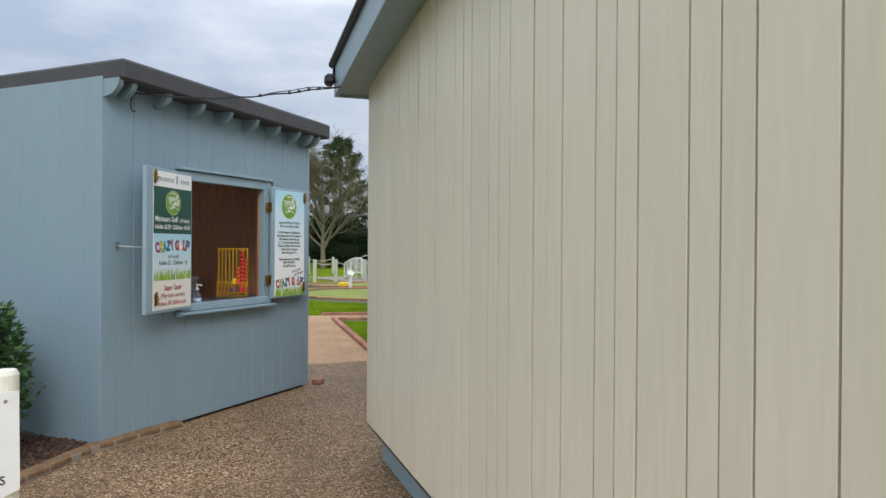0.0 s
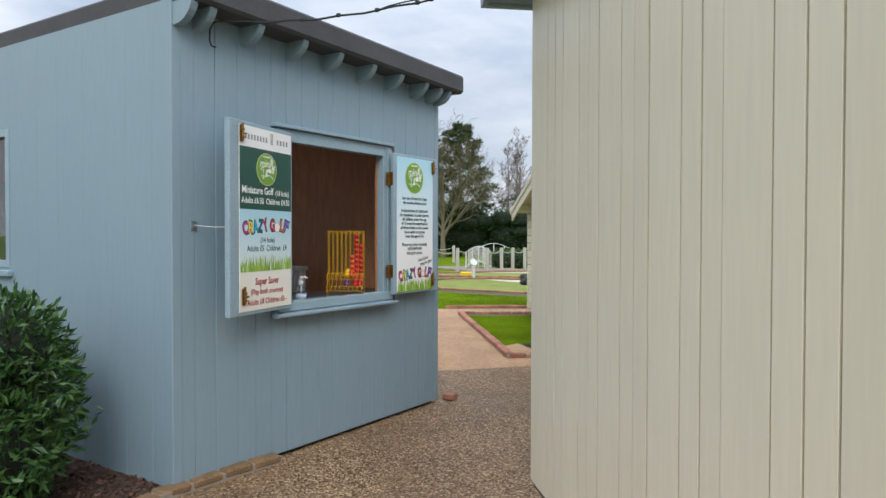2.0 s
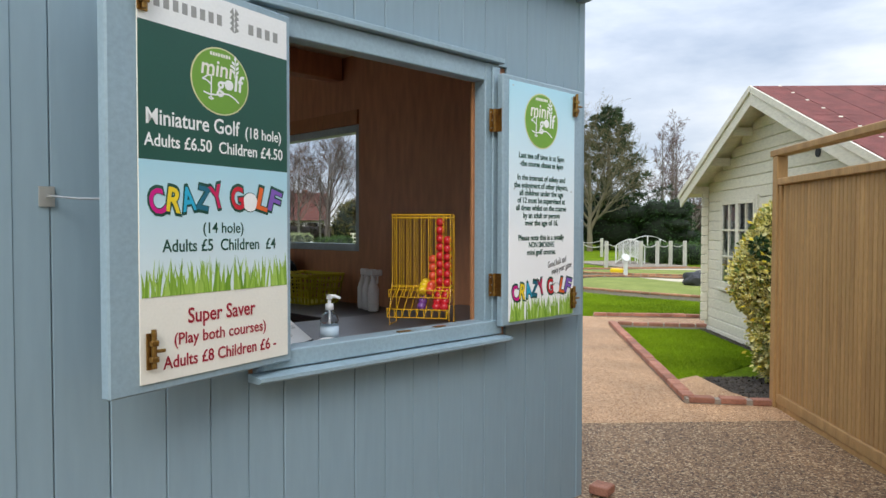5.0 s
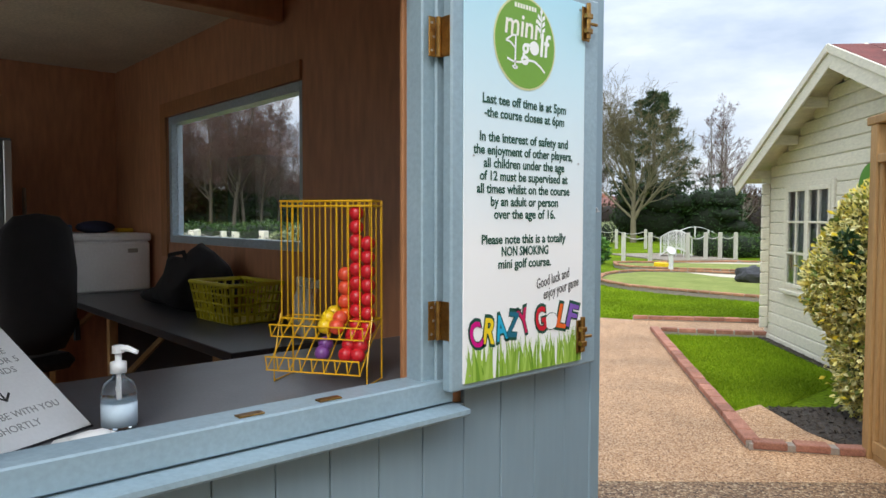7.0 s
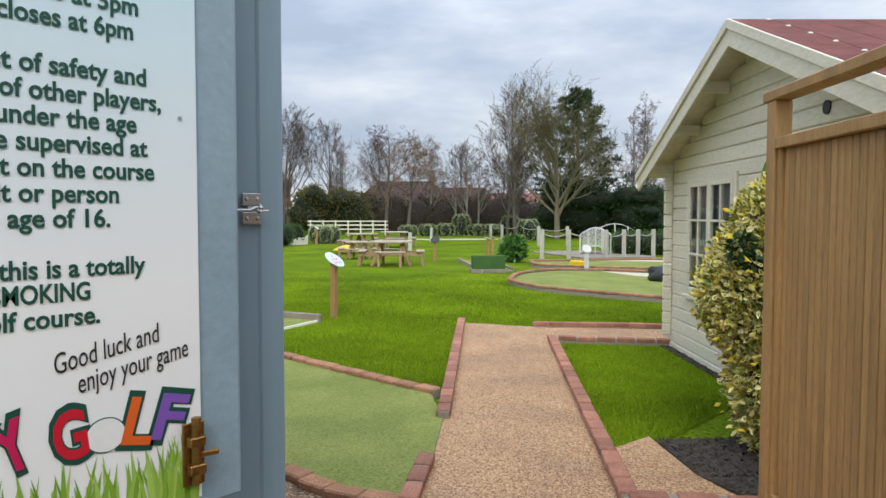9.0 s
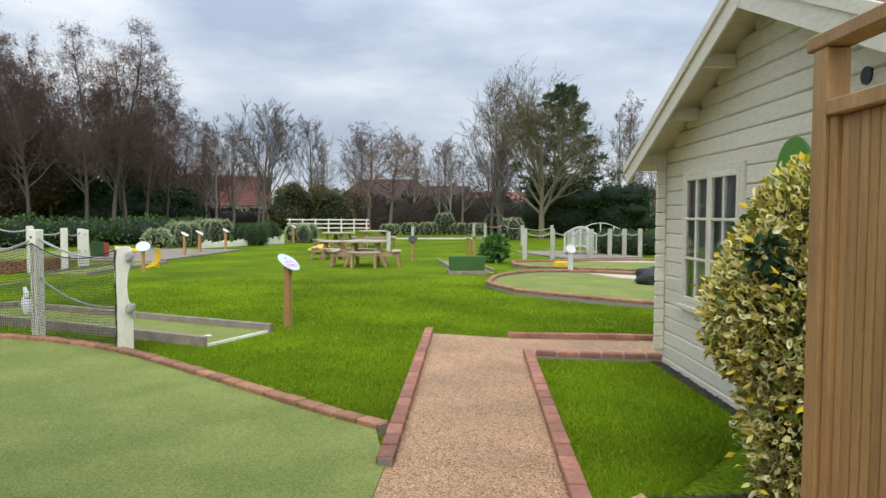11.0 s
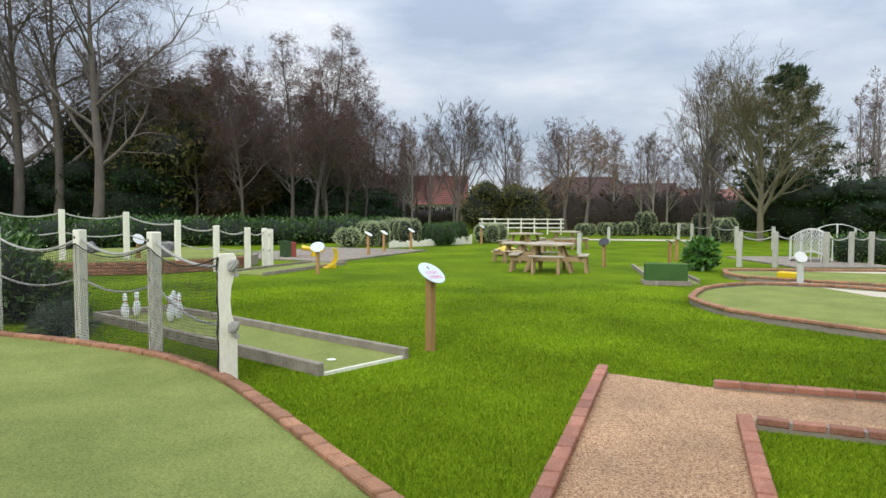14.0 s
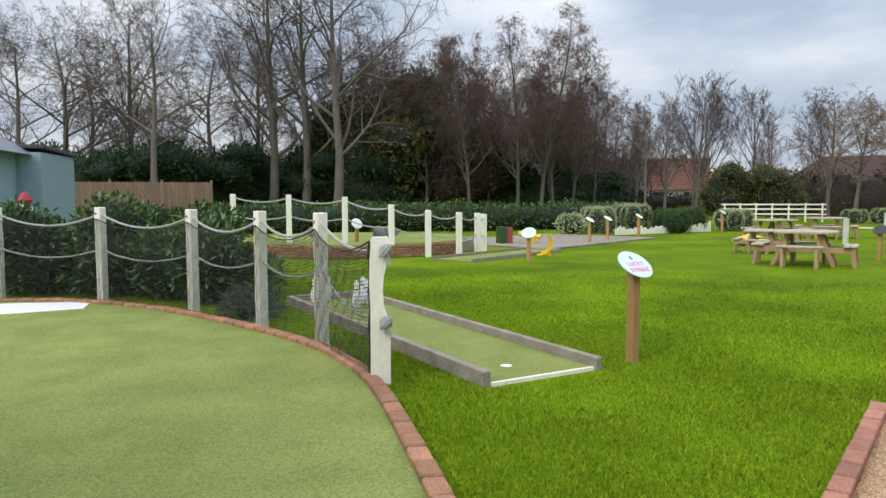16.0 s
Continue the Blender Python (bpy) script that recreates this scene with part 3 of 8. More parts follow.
part("fascia", Geo().cbox(-0.21, -0.18, -0.22, 4.2, -0.02, 0.205, 0.004, hm), BLUE_TRIM, HALL)
part("soffit", Geo().box(-0.18, 7.9, -0.19, 4.2, 0.0, 0.018, hm), BLUE_TRIM, HALL)
part("floodlight", Geo().cbox(-0.2, -0.1, -0.30, -0.225, 0.05, 0.13, 0.02, hm).cyl(tuple(hm @ Vector((-0.15, -0.23, 0.13))), tuple(hm @ Vector((-0.15, -0.23, 0.2))), 0.01), DARK, HALL, "small black floodlight")

# ---------------------------------------------------------------- log cabin
CM = frame2((-2.53, 9.75), (0.681, -0.732))
CABIN = thing("log_cabin", CM, "sage-grey painted log cabin with red shingle roof", "cabin")
CW, CD, PLANK, RISE = 4.6, 4.5, 0.1405, 0.415
AP = CW / 2
EAVE = 2.10
# plain black block that carries the planks, hidden by the lowest one in front
part("cabin_base", Geo().cbox(0.04, CW - 0.04, 0.03, CD, 0.0, 0.085, 0.005), DARK, CABIN, "plain black base set back under the planks")
part("plank", Geo().cbox(-0.11, CW + 0.11, 0.0, 0.044, -0.05, 0.079, 0.011), SAGE, CABIN)
z, k = 0.08, 0


def gable_z(sx):
    return EAVE + RISE * (AP - abs(sx - AP))


part("wall_core", Geo().box(0.02, CW - 0.02, 0.045, CD, 0.08, EAVE), mat("dim_interior", (0.34, 0.36, 0.36)), CABIN)
while z < EAVE + RISE * AP:
    z1 = z + PLANK
    if z1 > EAVE + 0.02:
        a = max(0.0, AP - (EAVE + RISE * AP - z) / RISE)
        spans = [(a + 0.02, CW - a - 0.02)]
    else:
        spans = [(-0.11, CW + 0.11)]
    if z1 > 0.72 and z < 1.90:
        spans = [(spans[0][0], 0.60), (1.80, spans[0][1])]
    if z < 2.0:
        spans = [q for s_ in spans for q in ([(s_[0], 2.75), (3.65, s_[1])] if s_[0] < 2.75 and s_[1] > 3.65 else [s_])]
    for a, b in spans:
        if b > a + 0.05:
            part("plank", Geo().cbox(a, b, random.uniform(-0.001, 0.001), 0.044, z + 0.003, min(z1, 9) - 0.001, 0.011), SAGE, CABIN)
    if z1 < EAVE + 0.05:
        for sx in (0.0, CW - 0.044):
            part("log_end", Geo().cbox(sx, sx + 0.044, -0.10, -0.0005, z + PLANK / 2 + 0.003, z1 + PLANK / 2 - 0.003, 0.012), SAGE, CABIN)
    z, k = z1, k + 1
z = 0.08
while z < EAVE - 0.1:
    part("plank", Geo().cbox(-0.044, -0.0005, 0.05, CD, z + 0.003, z + PLANK - 0.001, 0.011), SAGE, CABIN)
    z += PLANK
for sgn in (-1, 1):
    L = (AP + 0.42) / math.cos(math.atan(RISE))
    ang = math.degrees(math.atan(RISE))
    rm = Matrix.Translation((AP, 0, EAVE + RISE * AP + 0.1)) @ (pose(0, 0, 0, 0, ang, 0) if sgn > 0 else pose(0, 0, 0, 0, ang, 180))
    y0, y1 = (-0.28, CD + 0.3) if sgn > 0 else (-CD - 0.3, 0.28)
    part("roof_deck", Geo().box(0.0, L, y0 + 0.02, y1, -0.03, 0.0, rm), SAGE, CABIN)
    g = Geo()
    for r in range(int(L / 0.14)):
        x0 = L - r * 0.14
        yy = y0
        while yy < y1 - 0.01:
            ye = min(y1, yy + 0.33)
            g.box(max(0, x0 - 0.16), x0 + 0.01, yy + 0.004, ye - 0.004, 0.002 + 0.003, 0.016, rm)
            yy = ye
    part("roof_shingles", g, mat("red_shingle" if sgn > 0 else "red_shingle_back", (0.22, 0.06, 0.05), (0.12, 0.035, 0.03), rough=0.9, scale=6, fine=80, bump=0.4), CABIN, "red felt shingles")
    yb = -0.30 if sgn > 0 else 0.28
    part("barge_board", Geo().cbox(0.0, L + 0.02, yb, yb + 0.022, -0.19, 0.005, 0.004, rm), SAGE, CABIN)
    part("barge_cap", Geo().cbox(0.0, L + 0.02, yb - (0.02 if sgn > 0 else -0.022), yb + (0.0 if sgn > 0 else 0.042), -0.055, 0.022, 0.004, rm), SAGE, CABIN)
for sx in (0.02, 0.85, 1.6, AP, CW - 1.6, CW - 0.85, CW - 0.02):
    part("purlin", Geo().cbox(sx - 0.03, sx + 0.03, -0.26, 0.0, gable_z(sx) - 0.08, gable_z(sx) + 0.03, 0.008), SAGE, CABIN)

# cabin window: two casements of six panes
PANE_GREY = glass_mat("cabin_glass", (0.9, 0.93, 0.95))
CWIN = part("cabin_window", Geo().cbox(0.55, 0.62, -0.022, 0.05, 0.68, 1.95, 0.004), SAGE, CABIN, "twelve-pane casement window in painted frame")
for b in ((1.78, 1.85, 0.68, 1.95), (0.62, 1.78, 0.68, 0.735), (0.62, 1.78, 1.895, 1.95)):
    part("window_frame", Geo().cbox(b[0], b[1], -0.022, 0.05, b[2], b[3], 0.004), SAGE, CWIN)
part("window_sill", Geo().cbox(0.52, 1.88, -0.05, -0.0225, 0.66, 0.70, 0.005), SAGE, CWIN)
for a in (0.62, 1.2):
    for b in ((a, a + 0.05, 0.735, 1.895), (a + 0.53, a + 0.58, 0.735, 1.895), (a + 0.05, a + 0.53, 0.735, 0.785), (a + 0.05, a + 0.53, 1.845, 1.895), (a + 0.277, a + 0.303, 0.785, 1.845), (a + 0.05, a + 0.277, 1.125, 1.15), (a + 0.303, a + 0.53, 1.125, 1.15), (a + 0.05, a + 0.277, 1.485, 1.51), (a + 0.303, a + 0.53, 1.485, 1.51)):
        part("glazing_bar", Geo().cbox(b[0], b[1], -0.03, 0.01, b[2], b[3], 0.005), SAGE, CWIN)
    for px in ((a + 0.05, a + 0.277), (a + 0.303, a + 0.53)):
        for pz in ((0.785, 1.125), (1.15, 1.485), (1.51, 1.845)):
            part("pane", Geo().box(px[0], px[1], -0.014, -0.010, pz[0], pz[1]), PANE_GREY, CWIN)
CSIGN = part("cabin_sign", Geo().lathe([(0.225, 0.0), (0.23, 0.008), (0.225, 0.014)], 36, Matrix(((1, 0, 0, 2.56), (0, 0, -1, -0.004), (0, 1, 0, 1.82), (0, 0, 0, 1)))), mat("leaf_green_sign", (0.10, 0.30, 0.03), rough=0.4, fine_col=0.05), CABIN, "round green sign on the cabin wall")
part("vent", Geo().cyl((3.3, -0.01, 2.3), (3.3, 0.01, 2.3), 0.05, n=16), DARK, CABIN, "round black vent hole")
CDOOR = part("cabin_door", Geo().cbox(2.76, 3.64, -0.005, 0.04, 0.1, 1.99, 0.006), SAGE, CABIN)
part("door_handle", Geo().cbox(2.84, 2.87, -0.05, -0.006, 1.0, 1.12, 0.008), STEEL, CDOOR)

# ---------------------------------------------------------------- timber fence
FM = frame2((-0.06, 5.67), (0.66, -0.75))
for k in range(2):
    FN = thing("fence_panel", FM @ pose(k * 1.86, 0, 0), "golden-brown slatted timber fence panel with open top rail", "fence", "fence panels by the path")
    part("post", Geo().cbox(-0.045, 0.045, -0.045, 0.045, 0.0, 2.12, 0.006), WOOD, FN)
    part("top_rail", Geo().cbox(-0.09, 1.8, -0.05, 0.05, 2.122, 2.175, 0.006), WOOD, FN)
    part("cap_rail", Geo().cbox(0.05, 1.8, -0.045, 0.035, 1.88, 1.935, 0.005), WOOD, FN)
    part("bottom_rail", Geo().cbox(0.05, 1.8, -0.03, 0.03, 0.08, 0.16, 0.005), WOOD, FN)
    part("gravel_board", Geo().cbox(0.05, 1.8, -0.02, 0.02, 0.0, 0.078, 0.005), WOOD, FN)
    part("side_stile", Geo().cbox(0.05, 0.095, -0.03, 0.03, 0.16, 1.88, 0.005), WOOD, FN)
    s = 0.097
    while s < 1.78:
        part("slat", Geo().cbox(s, s + 0.0485, -0.012 + random.uniform(-0.001, 0.001), 0.012, 0.161, 1.879, 0.004), WOOD, FN)
        s += 0.0545
part("post", Geo().cbox(1.815, 1.905, -0.045, 0.045, 0.0, 2.12, 0.006), WOOD, FN)

# ---------------------------------------------------------------- shutters with printed signs


def ink(name, col, rough=0.45):
    return mat(name, col, tuple(c * 0.94 for c in col), rough=rough, scale=6, fine=120, bump=0.02, fine_col=0.04)


INK_GREEN = ink("dark_green_print", (0.008, 0.075, 0.05))
INK_WHITE = ink("white_print", (0.86, 0.86, 0.84))
INK_CREAM = ink("cream_print", (0.84, 0.81, 0.72))
INK_RED = ink("crimson_print", (0.36, 0.01, 0.03))
INK_LOGO = ink("leaf_green_print", (0.16, 0.34, 0.03))
INK_GREY = ink("grey_print", (0.32, 0.32, 0.30))
INK_BLACK = ink("black_print", (0.02, 0.02, 0.02))
GRASS_PRINT = island_mat("printed_grass", [(0.13, 0.28, 0.02), (0.27, 0.45, 0.05), (0.40, 0.58, 0.12), (0.20, 0.36, 0.03)], rough=0.5)


def sky_print(name, lo, hi, z0, z1):
    """A printed board that fades from white to pale blue."""
    m = flat_mat(name, (1, 1, 1), 0.35)
    n, l = m.node_tree.nodes, m.node_tree.links
    tc = n.new("ShaderNodeTexCoord")
    sep = n.new("ShaderNodeSeparateXYZ")
    l.new(tc.outputs["Object"], sep.inputs[0])
    mr = n.new("ShaderNodeMapRange")
    mr.inputs["From Min"].default_value, mr.inputs["From Max"].default_value = z0, z1
    l.new(sep.outputs[1], mr.inputs["Value"])
    mx = n.new("ShaderNodeMixRGB")
    mx.inputs[1].default_value, mx.inputs[2].default_value = (*lo, 1), (*hi, 1)
    l.new(mr.outputs[0], mx.inputs[0])
    l.new(mx.outputs[0], n["Principled BSDF"].inputs["Base Color"])
    return m


def lettering(parent, body, size, x, y, material, z=0.0012, align="CENTER", bold=0.0, shear=0.0, width=None, rot=0.0, name="lettering", depth=0.0003):
    cu = bpy.data.curves.new(name, "FONT")
    cu.body, cu.size, cu.align_x, cu.align_y = body, size, align, "CENTER"
    cu.offset, cu.shear, cu.extrude, cu.resolution_u = bold * size, shear, depth, 3
    tmp = new("text_source", cu)
    dg = bpy.context.evaluated_depsgraph_get()
    me = bpy.data.meshes.new_from_object(tmp.evaluated_get(dg))
    bpy.data.objects.remove(tmp)
    bpy.data.curves.remove(cu)
    me.materials.clear()
    me.materials.append(material)
    sx = 1.0
    if width:
        xs = [v.co.x for v in me.vertices]
        sx = width / (max(xs) - min(xs))
    return part(name, me, None, parent, m=pose(x, y, z, 0, 0, rot) @ Matrix.Diagonal((sx, 1, 1, 1)))


def disc(x, y, rx, ry, z, n=28):
    g = Geo()
    v = [(x + rx * math.cos(2 * math.pi * i / n), y + ry * math.sin(2 * math.pi * i / n), z) for i in range(n)]
    g.add(v + [(a, b, z - 0.0008) for a, b, c in v], [tuple(range(n))] + [(i, n + i, n + (i + 1) % n, (i + 1) % n) for i in range(n)])
    return g


def grass_strip(w, h, n, seed, z):
    rnd = random.Random(seed)
    g = Geo()
    for i in range(n):
        x, b, t = rnd.uniform(0.01, w - 0.01), rnd.uniform(0.003, 0.007), h * rnd.uniform(0.45, 1.0)
        lean = rnd.uniform(-0.02, 0.02)
        zz = z + i * 0.000004
        xs = [min(w, max(0, q)) for q in (x - b, x + b, x + b * 0.7 + lean * 0.4, x - b * 0.5 + lean * 0.4, x + lean)]
        g.add([(xs[0], 0, zz), (xs[1], 0, zz), (xs[2], t * 0.55, zz), (xs[3], t * 0.55, zz), (xs[4], t, zz)], [(0, 1, 2, 3), (3, 2, 4)])
    return g


def crazy(parent, x0, y0, w, h):
    """The two coloured words, letter by letter, the O a golf ball."""
    cols = [(0.62, 0.0, 0.22), (0.85, 0.62, 0.02), (0.02, 0.40, 0.62), (0.01, 0.14, 0.22), (0.60, 0.01, 0.10), None, (0.62, 0.01, 0.03), "ball", (0.78, 0.13, 0.02), (0.22, 0.10, 0.45)]
    tilt = [14, -8, 10, -10, 16, 0, 6, 0, -14, -16]
    lift = [-0.12, -0.05, 0.0, 0.05, 0.12, 0, 0.1, 0.02, 0.1, 0.06]
    step = w / 9.6
    x = x0
    for k, ch in enumerate("CRAZY GOLF"):
        c = cols[k]
        if c is None:
            x += step * 0.55
            continue
        cx, cy = x + step / 2, y0 + lift[k] * h
        if c == "ball":
            part("golf_ball_print", disc(cx, cy, step * 0.62, step * 0.62, 0.0016), INK_GREEN, parent)
            part("golf_ball_print", disc(cx, cy, step * 0.58, step * 0.58, 0.0022), INK_WHITE, parent)
        else:
            lettering(parent, ch, h * 1.25, cx, cy, INK_GREEN, 0.0012, bold=0.07, rot=tilt[k], width=step * 1.18)
            lettering(parent, ch, h * 1.12, cx, cy, ink("letter_print", c, 0.4), 0.0022, bold=0.025, rot=tilt[k], width=step * 0.95)
        x += step


def golf_logo(parent, cx, cy, rx, ry):
    """A green roundel: two words, an ear of wheat, a flag on a hill, a ball for the o."""
    part("logo_ring", disc(cx, cy, rx * 1.045, ry * 1.045, 0.0014, 40), ink("pale_lime_print", (0.62, 0.62, 0.34)), parent)
    part("logo_disc", disc(cx, cy, rx, ry, 0.002, 40), INK_LOGO, parent)
    g = Geo()
    zz = 0.0026

    def stroke(pts, w):
        pts = [Vector((cx + rx * a, cy + ry * b, zz)) for a, b in pts]
        for p, q in zip(pts, pts[1:]):
            d = (q - p).normalized()
            nn = Vector((-d.y, d.x, 0)) * w * ry
            g.add([p - nn, q - nn, q + nn, p + nn], [(0, 1, 2, 3)])
    stroke([(-0.36, -0.52), (-0.34, 0.14), (-0.46, 0.12), (-0.66, -0.02), (-0.52, -0.03), (-0.36, -0.14)], 0.022)
    stroke([(-0.62, -0.4), (-0.44, -0.45), (-0.2, -0.44), (0.08, -0.36), (0.3, -0.36), (0.5, -0.45), (0.66, -0.57)], 0.024)
    stroke([(-0.45, -0.56), (-0.36, -0.6), (-0.27, -0.57), (-0.36, -0.53), (-0.45, -0.56)], 0.018)
    for q in (0.3, 0.44, 0.58):
        for sg in (-1, 1):
            g.add([(cx + rx * (0.53 + sg * a), cy + ry * (q + b), zz) for a, b in ((0.02, 0.0), (0.13, 0.08), (0.12, 0.17), (0.03, 0.1))], [(0, 1, 2, 3) if sg > 0 else (3, 2, 1, 0)])
    g.add([(cx + rx * a, cy + ry * b, zz) for a, b in ((0.53, 0.7), (0.58, 0.8), (0.53, 0.92), (0.48, 0.8))], [(0, 1, 2, 3)])
    stroke([(0.5, 0.2), (0.53, 0.75)], 0.015)
    part("logo_stroke", g, INK_WHITE, parent, "white flag, hill and ear of wheat of the logo")["kind"] = "stuff"
    for k in range(8):
        part("logo_bar", Geo().box(cx + rx * (-0.38 + k * 0.095), cx + rx * (-0.315 + k * 0.095), cy + ry * 0.76, cy + ry * 0.86, 0.002, 0.0026), INK_CREAM, parent)
    lettering(parent, "mini", ry * 0.72, cx - rx * 0.16, cy + ry * 0.36, INK_CREAM, 0.0024, bold=0.012, shear=0.12, width=rx * 1.12)
    lettering(parent, "g", ry * 0.7, cx - rx * 0.02, cy - ry * 0.1, INK_WHITE, 0.0024, bold=0.016, shear=0.1, width=rx * 0.3)
    lettering(parent, "lf", ry * 0.74, cx + rx * 0.62, cy + ry * 0.02, INK_WHITE, 0.0024, bold=0.016, shear=0.1, width=rx * 0.38)
    part("logo_ball", disc(cx + 0.29 * rx, cy - 0.06 * ry, 0.16 * rx, 0.16 * ry, 0.003, 18), INK_WHITE, parent)


def bolt(parent, x, y, z=0.004):
    """A brass barrel bolt standing upright."""
    b = part("barrel_bolt", Geo().cbox(x - 0.016, x + 0.016, y - 0.05, y + 0.05, z, z + 0.004, 0.001), BRASS, parent, "tarnished brass barrel bolt")
    part("barrel", Geo().cyl((x, y - 0.045, z + 0.012), (x, y + 0.06, z + 0.012), 0.007, n=8).cbox(x - 0.012, x + 0.012, y - 0.03, y - 0.014, z + 0.004, z + 0.02, 0.002).cbox(x - 0.012, x + 0.012, y + 0.014, y + 0.03, z + 0.004, z + 0.02, 0.002).cyl((x, y, z + 0.012), (x + 0.03, y, z + 0.018), 0.005, n=6), BRASS, parent)


def hinge(parent, y):
    """A butt hinge: two leaves and a knuckle, against the shutter's hinge edge."""
    h = part("hinge", Geo().cbox(-0.066, -0.046, y - 0.051, y + 0.051, -0.0555, -0.052, 0.001), BRASS, parent, "rusty brass butt hinge")
    part("hinge_knuckle", Geo().cyl((-0.041, y - 0.051, -0.047), (-0.041, y + 0.051, -0.047), 0.007, n=10), BRASS, parent)
    part("hinge_leaf", Geo().cbox(-0.0368, -0.0352, y - 0.051, y + 0.051, -0.046, -0.01, 0.0005), BRASS, parent)
    for dy in (-0.035, 0.0, 0.035):
        part("hinge_screw", Geo().cyl((-0.058 + 0.006 * (dy == 0), y + dy, -0.052), (-0.058 + 0.006 * (dy == 0), y + dy, -0.0505), 0.0035, n=8), STEEL, h)


SIGN_W, SIGN_H = 0.544, 1.11
SL = part("shutter", Geo().cbox(-0.085, 0.566, -0.025, 1.135, -0.042, -0.005, 0.005), BLUE_TRIM, KIOSK, "open blue shutter with printed price board", Matrix(((-0.2494, 0, 0.970, 0.205), (1.0047, 0, 0.241, 0.306), (0, 1, 0, 1.097), (0, 0, 0, 1))))
part("sign_board", Geo().cbox(0, SIGN_W, 0, SIGN_H, -0.0045, 0.0, 0.001), INK_CREAM, SL)
part("sign_field", Geo().box(0.001, SIGN_W - 0.001, 0.985, SIGN_H - 0.001, 0, 0.0006), INK_WHITE, SL)
part("sign_field", Geo().box(0.001, SIGN_W - 0.001, 0.612, 0.985, 0, 0.0006), INK_GREEN, SL)
part("sign_field", Geo().box(0.001, SIGN_W - 0.001, 0.236, 0.612, 0, 0.0006), sky_print("pale_sky_print", (0.72, 0.80, 0.82), (0.40, 0.66, 0.76), 0.24, 0.6), SL)
part("grass_print", grass_strip(SIGN_W, 0.11, 150, 5, 0.0008), GRASS_PRINT, SL, m=pose(0, 0.236, 0))
for k in range(8):
    part("heading_bar", Geo().box(0.05 + k * 0.03, 0.068 + k * 0.03, 1.03, 1.062, 0.0006, 0.001), INK_GREY, SL)
for k in range(4):
    part("heading_bar", Geo().box(0.38 + k * 0.034, 0.4 + k * 0.034, 1.03, 1.062, 0.0006, 0.001), INK_GREY, SL)
g = Geo()
for k in range(4):
    g.add([(0.325, 1.02 + k * 0.017, 0.001), (0.343, 1.03 + k * 0.017, 0.001), (0.33, 1.046 + k * 0.017, 0.001), (0.325, 1.02 + k * 0.017, 0.001), (0.308, 1.03 + k * 0.017, 0.001), (0.32, 1.046 + k * 0.017, 0.001)], [(0, 1, 2), (3, 5, 4)])
part("ear_print", g, INK_GREY, SL)
golf_logo(SL, 0.272, 0.864, 0.102, 0.096)
lettering(SL, "Miniature Golf", 0.062, 0.18, 0.728, INK_WHITE, bold=0.012, width=0.32)
lettering(SL, "(18 hole)", 0.048, 0.44, 0.722, INK_WHITE, bold=0.01, width=0.15)
lettering(SL, "Adults £6.50  Children £4.50", 0.05, 0.27, 0.665, INK_WHITE, bold=0.012, width=0.505)
crazy(SL, 0.03, 0.505, 0.48, 0.085)
lettering(SL, "(14 hole)", 0.045, 0.28, 0.425, INK_GREEN, bold=0.01, width=0.15)
lettering(SL, "Adults £5  Children  £4", 0.05, 0.28, 0.374, INK_GREEN, bold=0.012, width=0.42)
lettering(SL, "Super Saver", 0.062, 0.275, 0.172, INK_RED, bold=0.014, width=0.25)
lettering(SL, "(Play both courses)", 0.048, 0.275, 0.11, INK_RED, bold=0.01, width=0.34)
lettering(SL, "Adults £8 Children £6 -", 0.05, 0.28, 0.048, INK_RED, bold=0.012, width=0.42)
bolt(SL, 0.012, 1.055)
bolt(SL, 0.03, 0.09)

SR = part("shutter", Geo().cbox(-0.035, 0.512, -0.018, 1.105, -0.04, -0.005, 0.005), BLUE_TRIM, KIOSK, "open blue shutter with printed rules board", Matrix(((0, 0, 1, 0.094), (1.128, 0, 0, 1.983), (0, 1, 0, 1.102), (0, 0, 0, 1))))
RW, RH = 0.445, 1.082
SQ = RW / 0.53
part("sign_board", Geo().cbox(0, RW, 0, RH, -0.0045, 0.0, 0.001), sky_print("fading_sky_print", (0.89, 0.89, 0.88), (0.38, 0.68, 0.80), 0.35, 1.12), SR)
part("grass_print", grass_strip(RW, 0.12, 150, 6, 0.0008), GRASS_PRINT, SR)
golf_logo(SR, 0.206, 0.92, 0.108, 0.123)
for yy, body, w in ((0.808, "Last tee off time is at 5pm", 0.345), (0.768, "-the course closes at 6pm", 0.33), (0.697, "In the interest of safety and", 0.365), (0.658, "the enjoyment of other players,", 0.41), (0.62, "all children under the age", 0.335), (0.582, "of 12 must be supervised at", 0.365), (0.544, "all times whilst on the course", 0.385), (0.506, "by an adult or person", 0.28), (0.468, "over the age of 16.", 0.255), (0.392, "Please note this is a totally", 0.35), (0.355, "NON SMOKING", 0.195), (0.317, "mini golf course.", 0.22)):
    lettering(SR, body, 0.036, 0.212, 0.309 + (yy - 0.317) * 0.904, INK_GREEN, bold=0.022, width=w * SQ * 1.06)
lettering(SR, "Good luck and", 0.042, 0.318, 0.258, INK_BLACK, shear=0.35, width=0.136, rot=12)
lettering(SR, "enjoy your game", 0.042, 0.352, 0.228, INK_BLACK, shear=0.35, width=0.148, rot=12)
crazy(SR, 0.02, 0.132, 0.40, 0.086)
bolt(SR, 0.44, 1.02)
bolt(SR, 0.43, 0.075)
hinge(SR, 0.9)
hinge(SR, 0.168)
g = Geo()
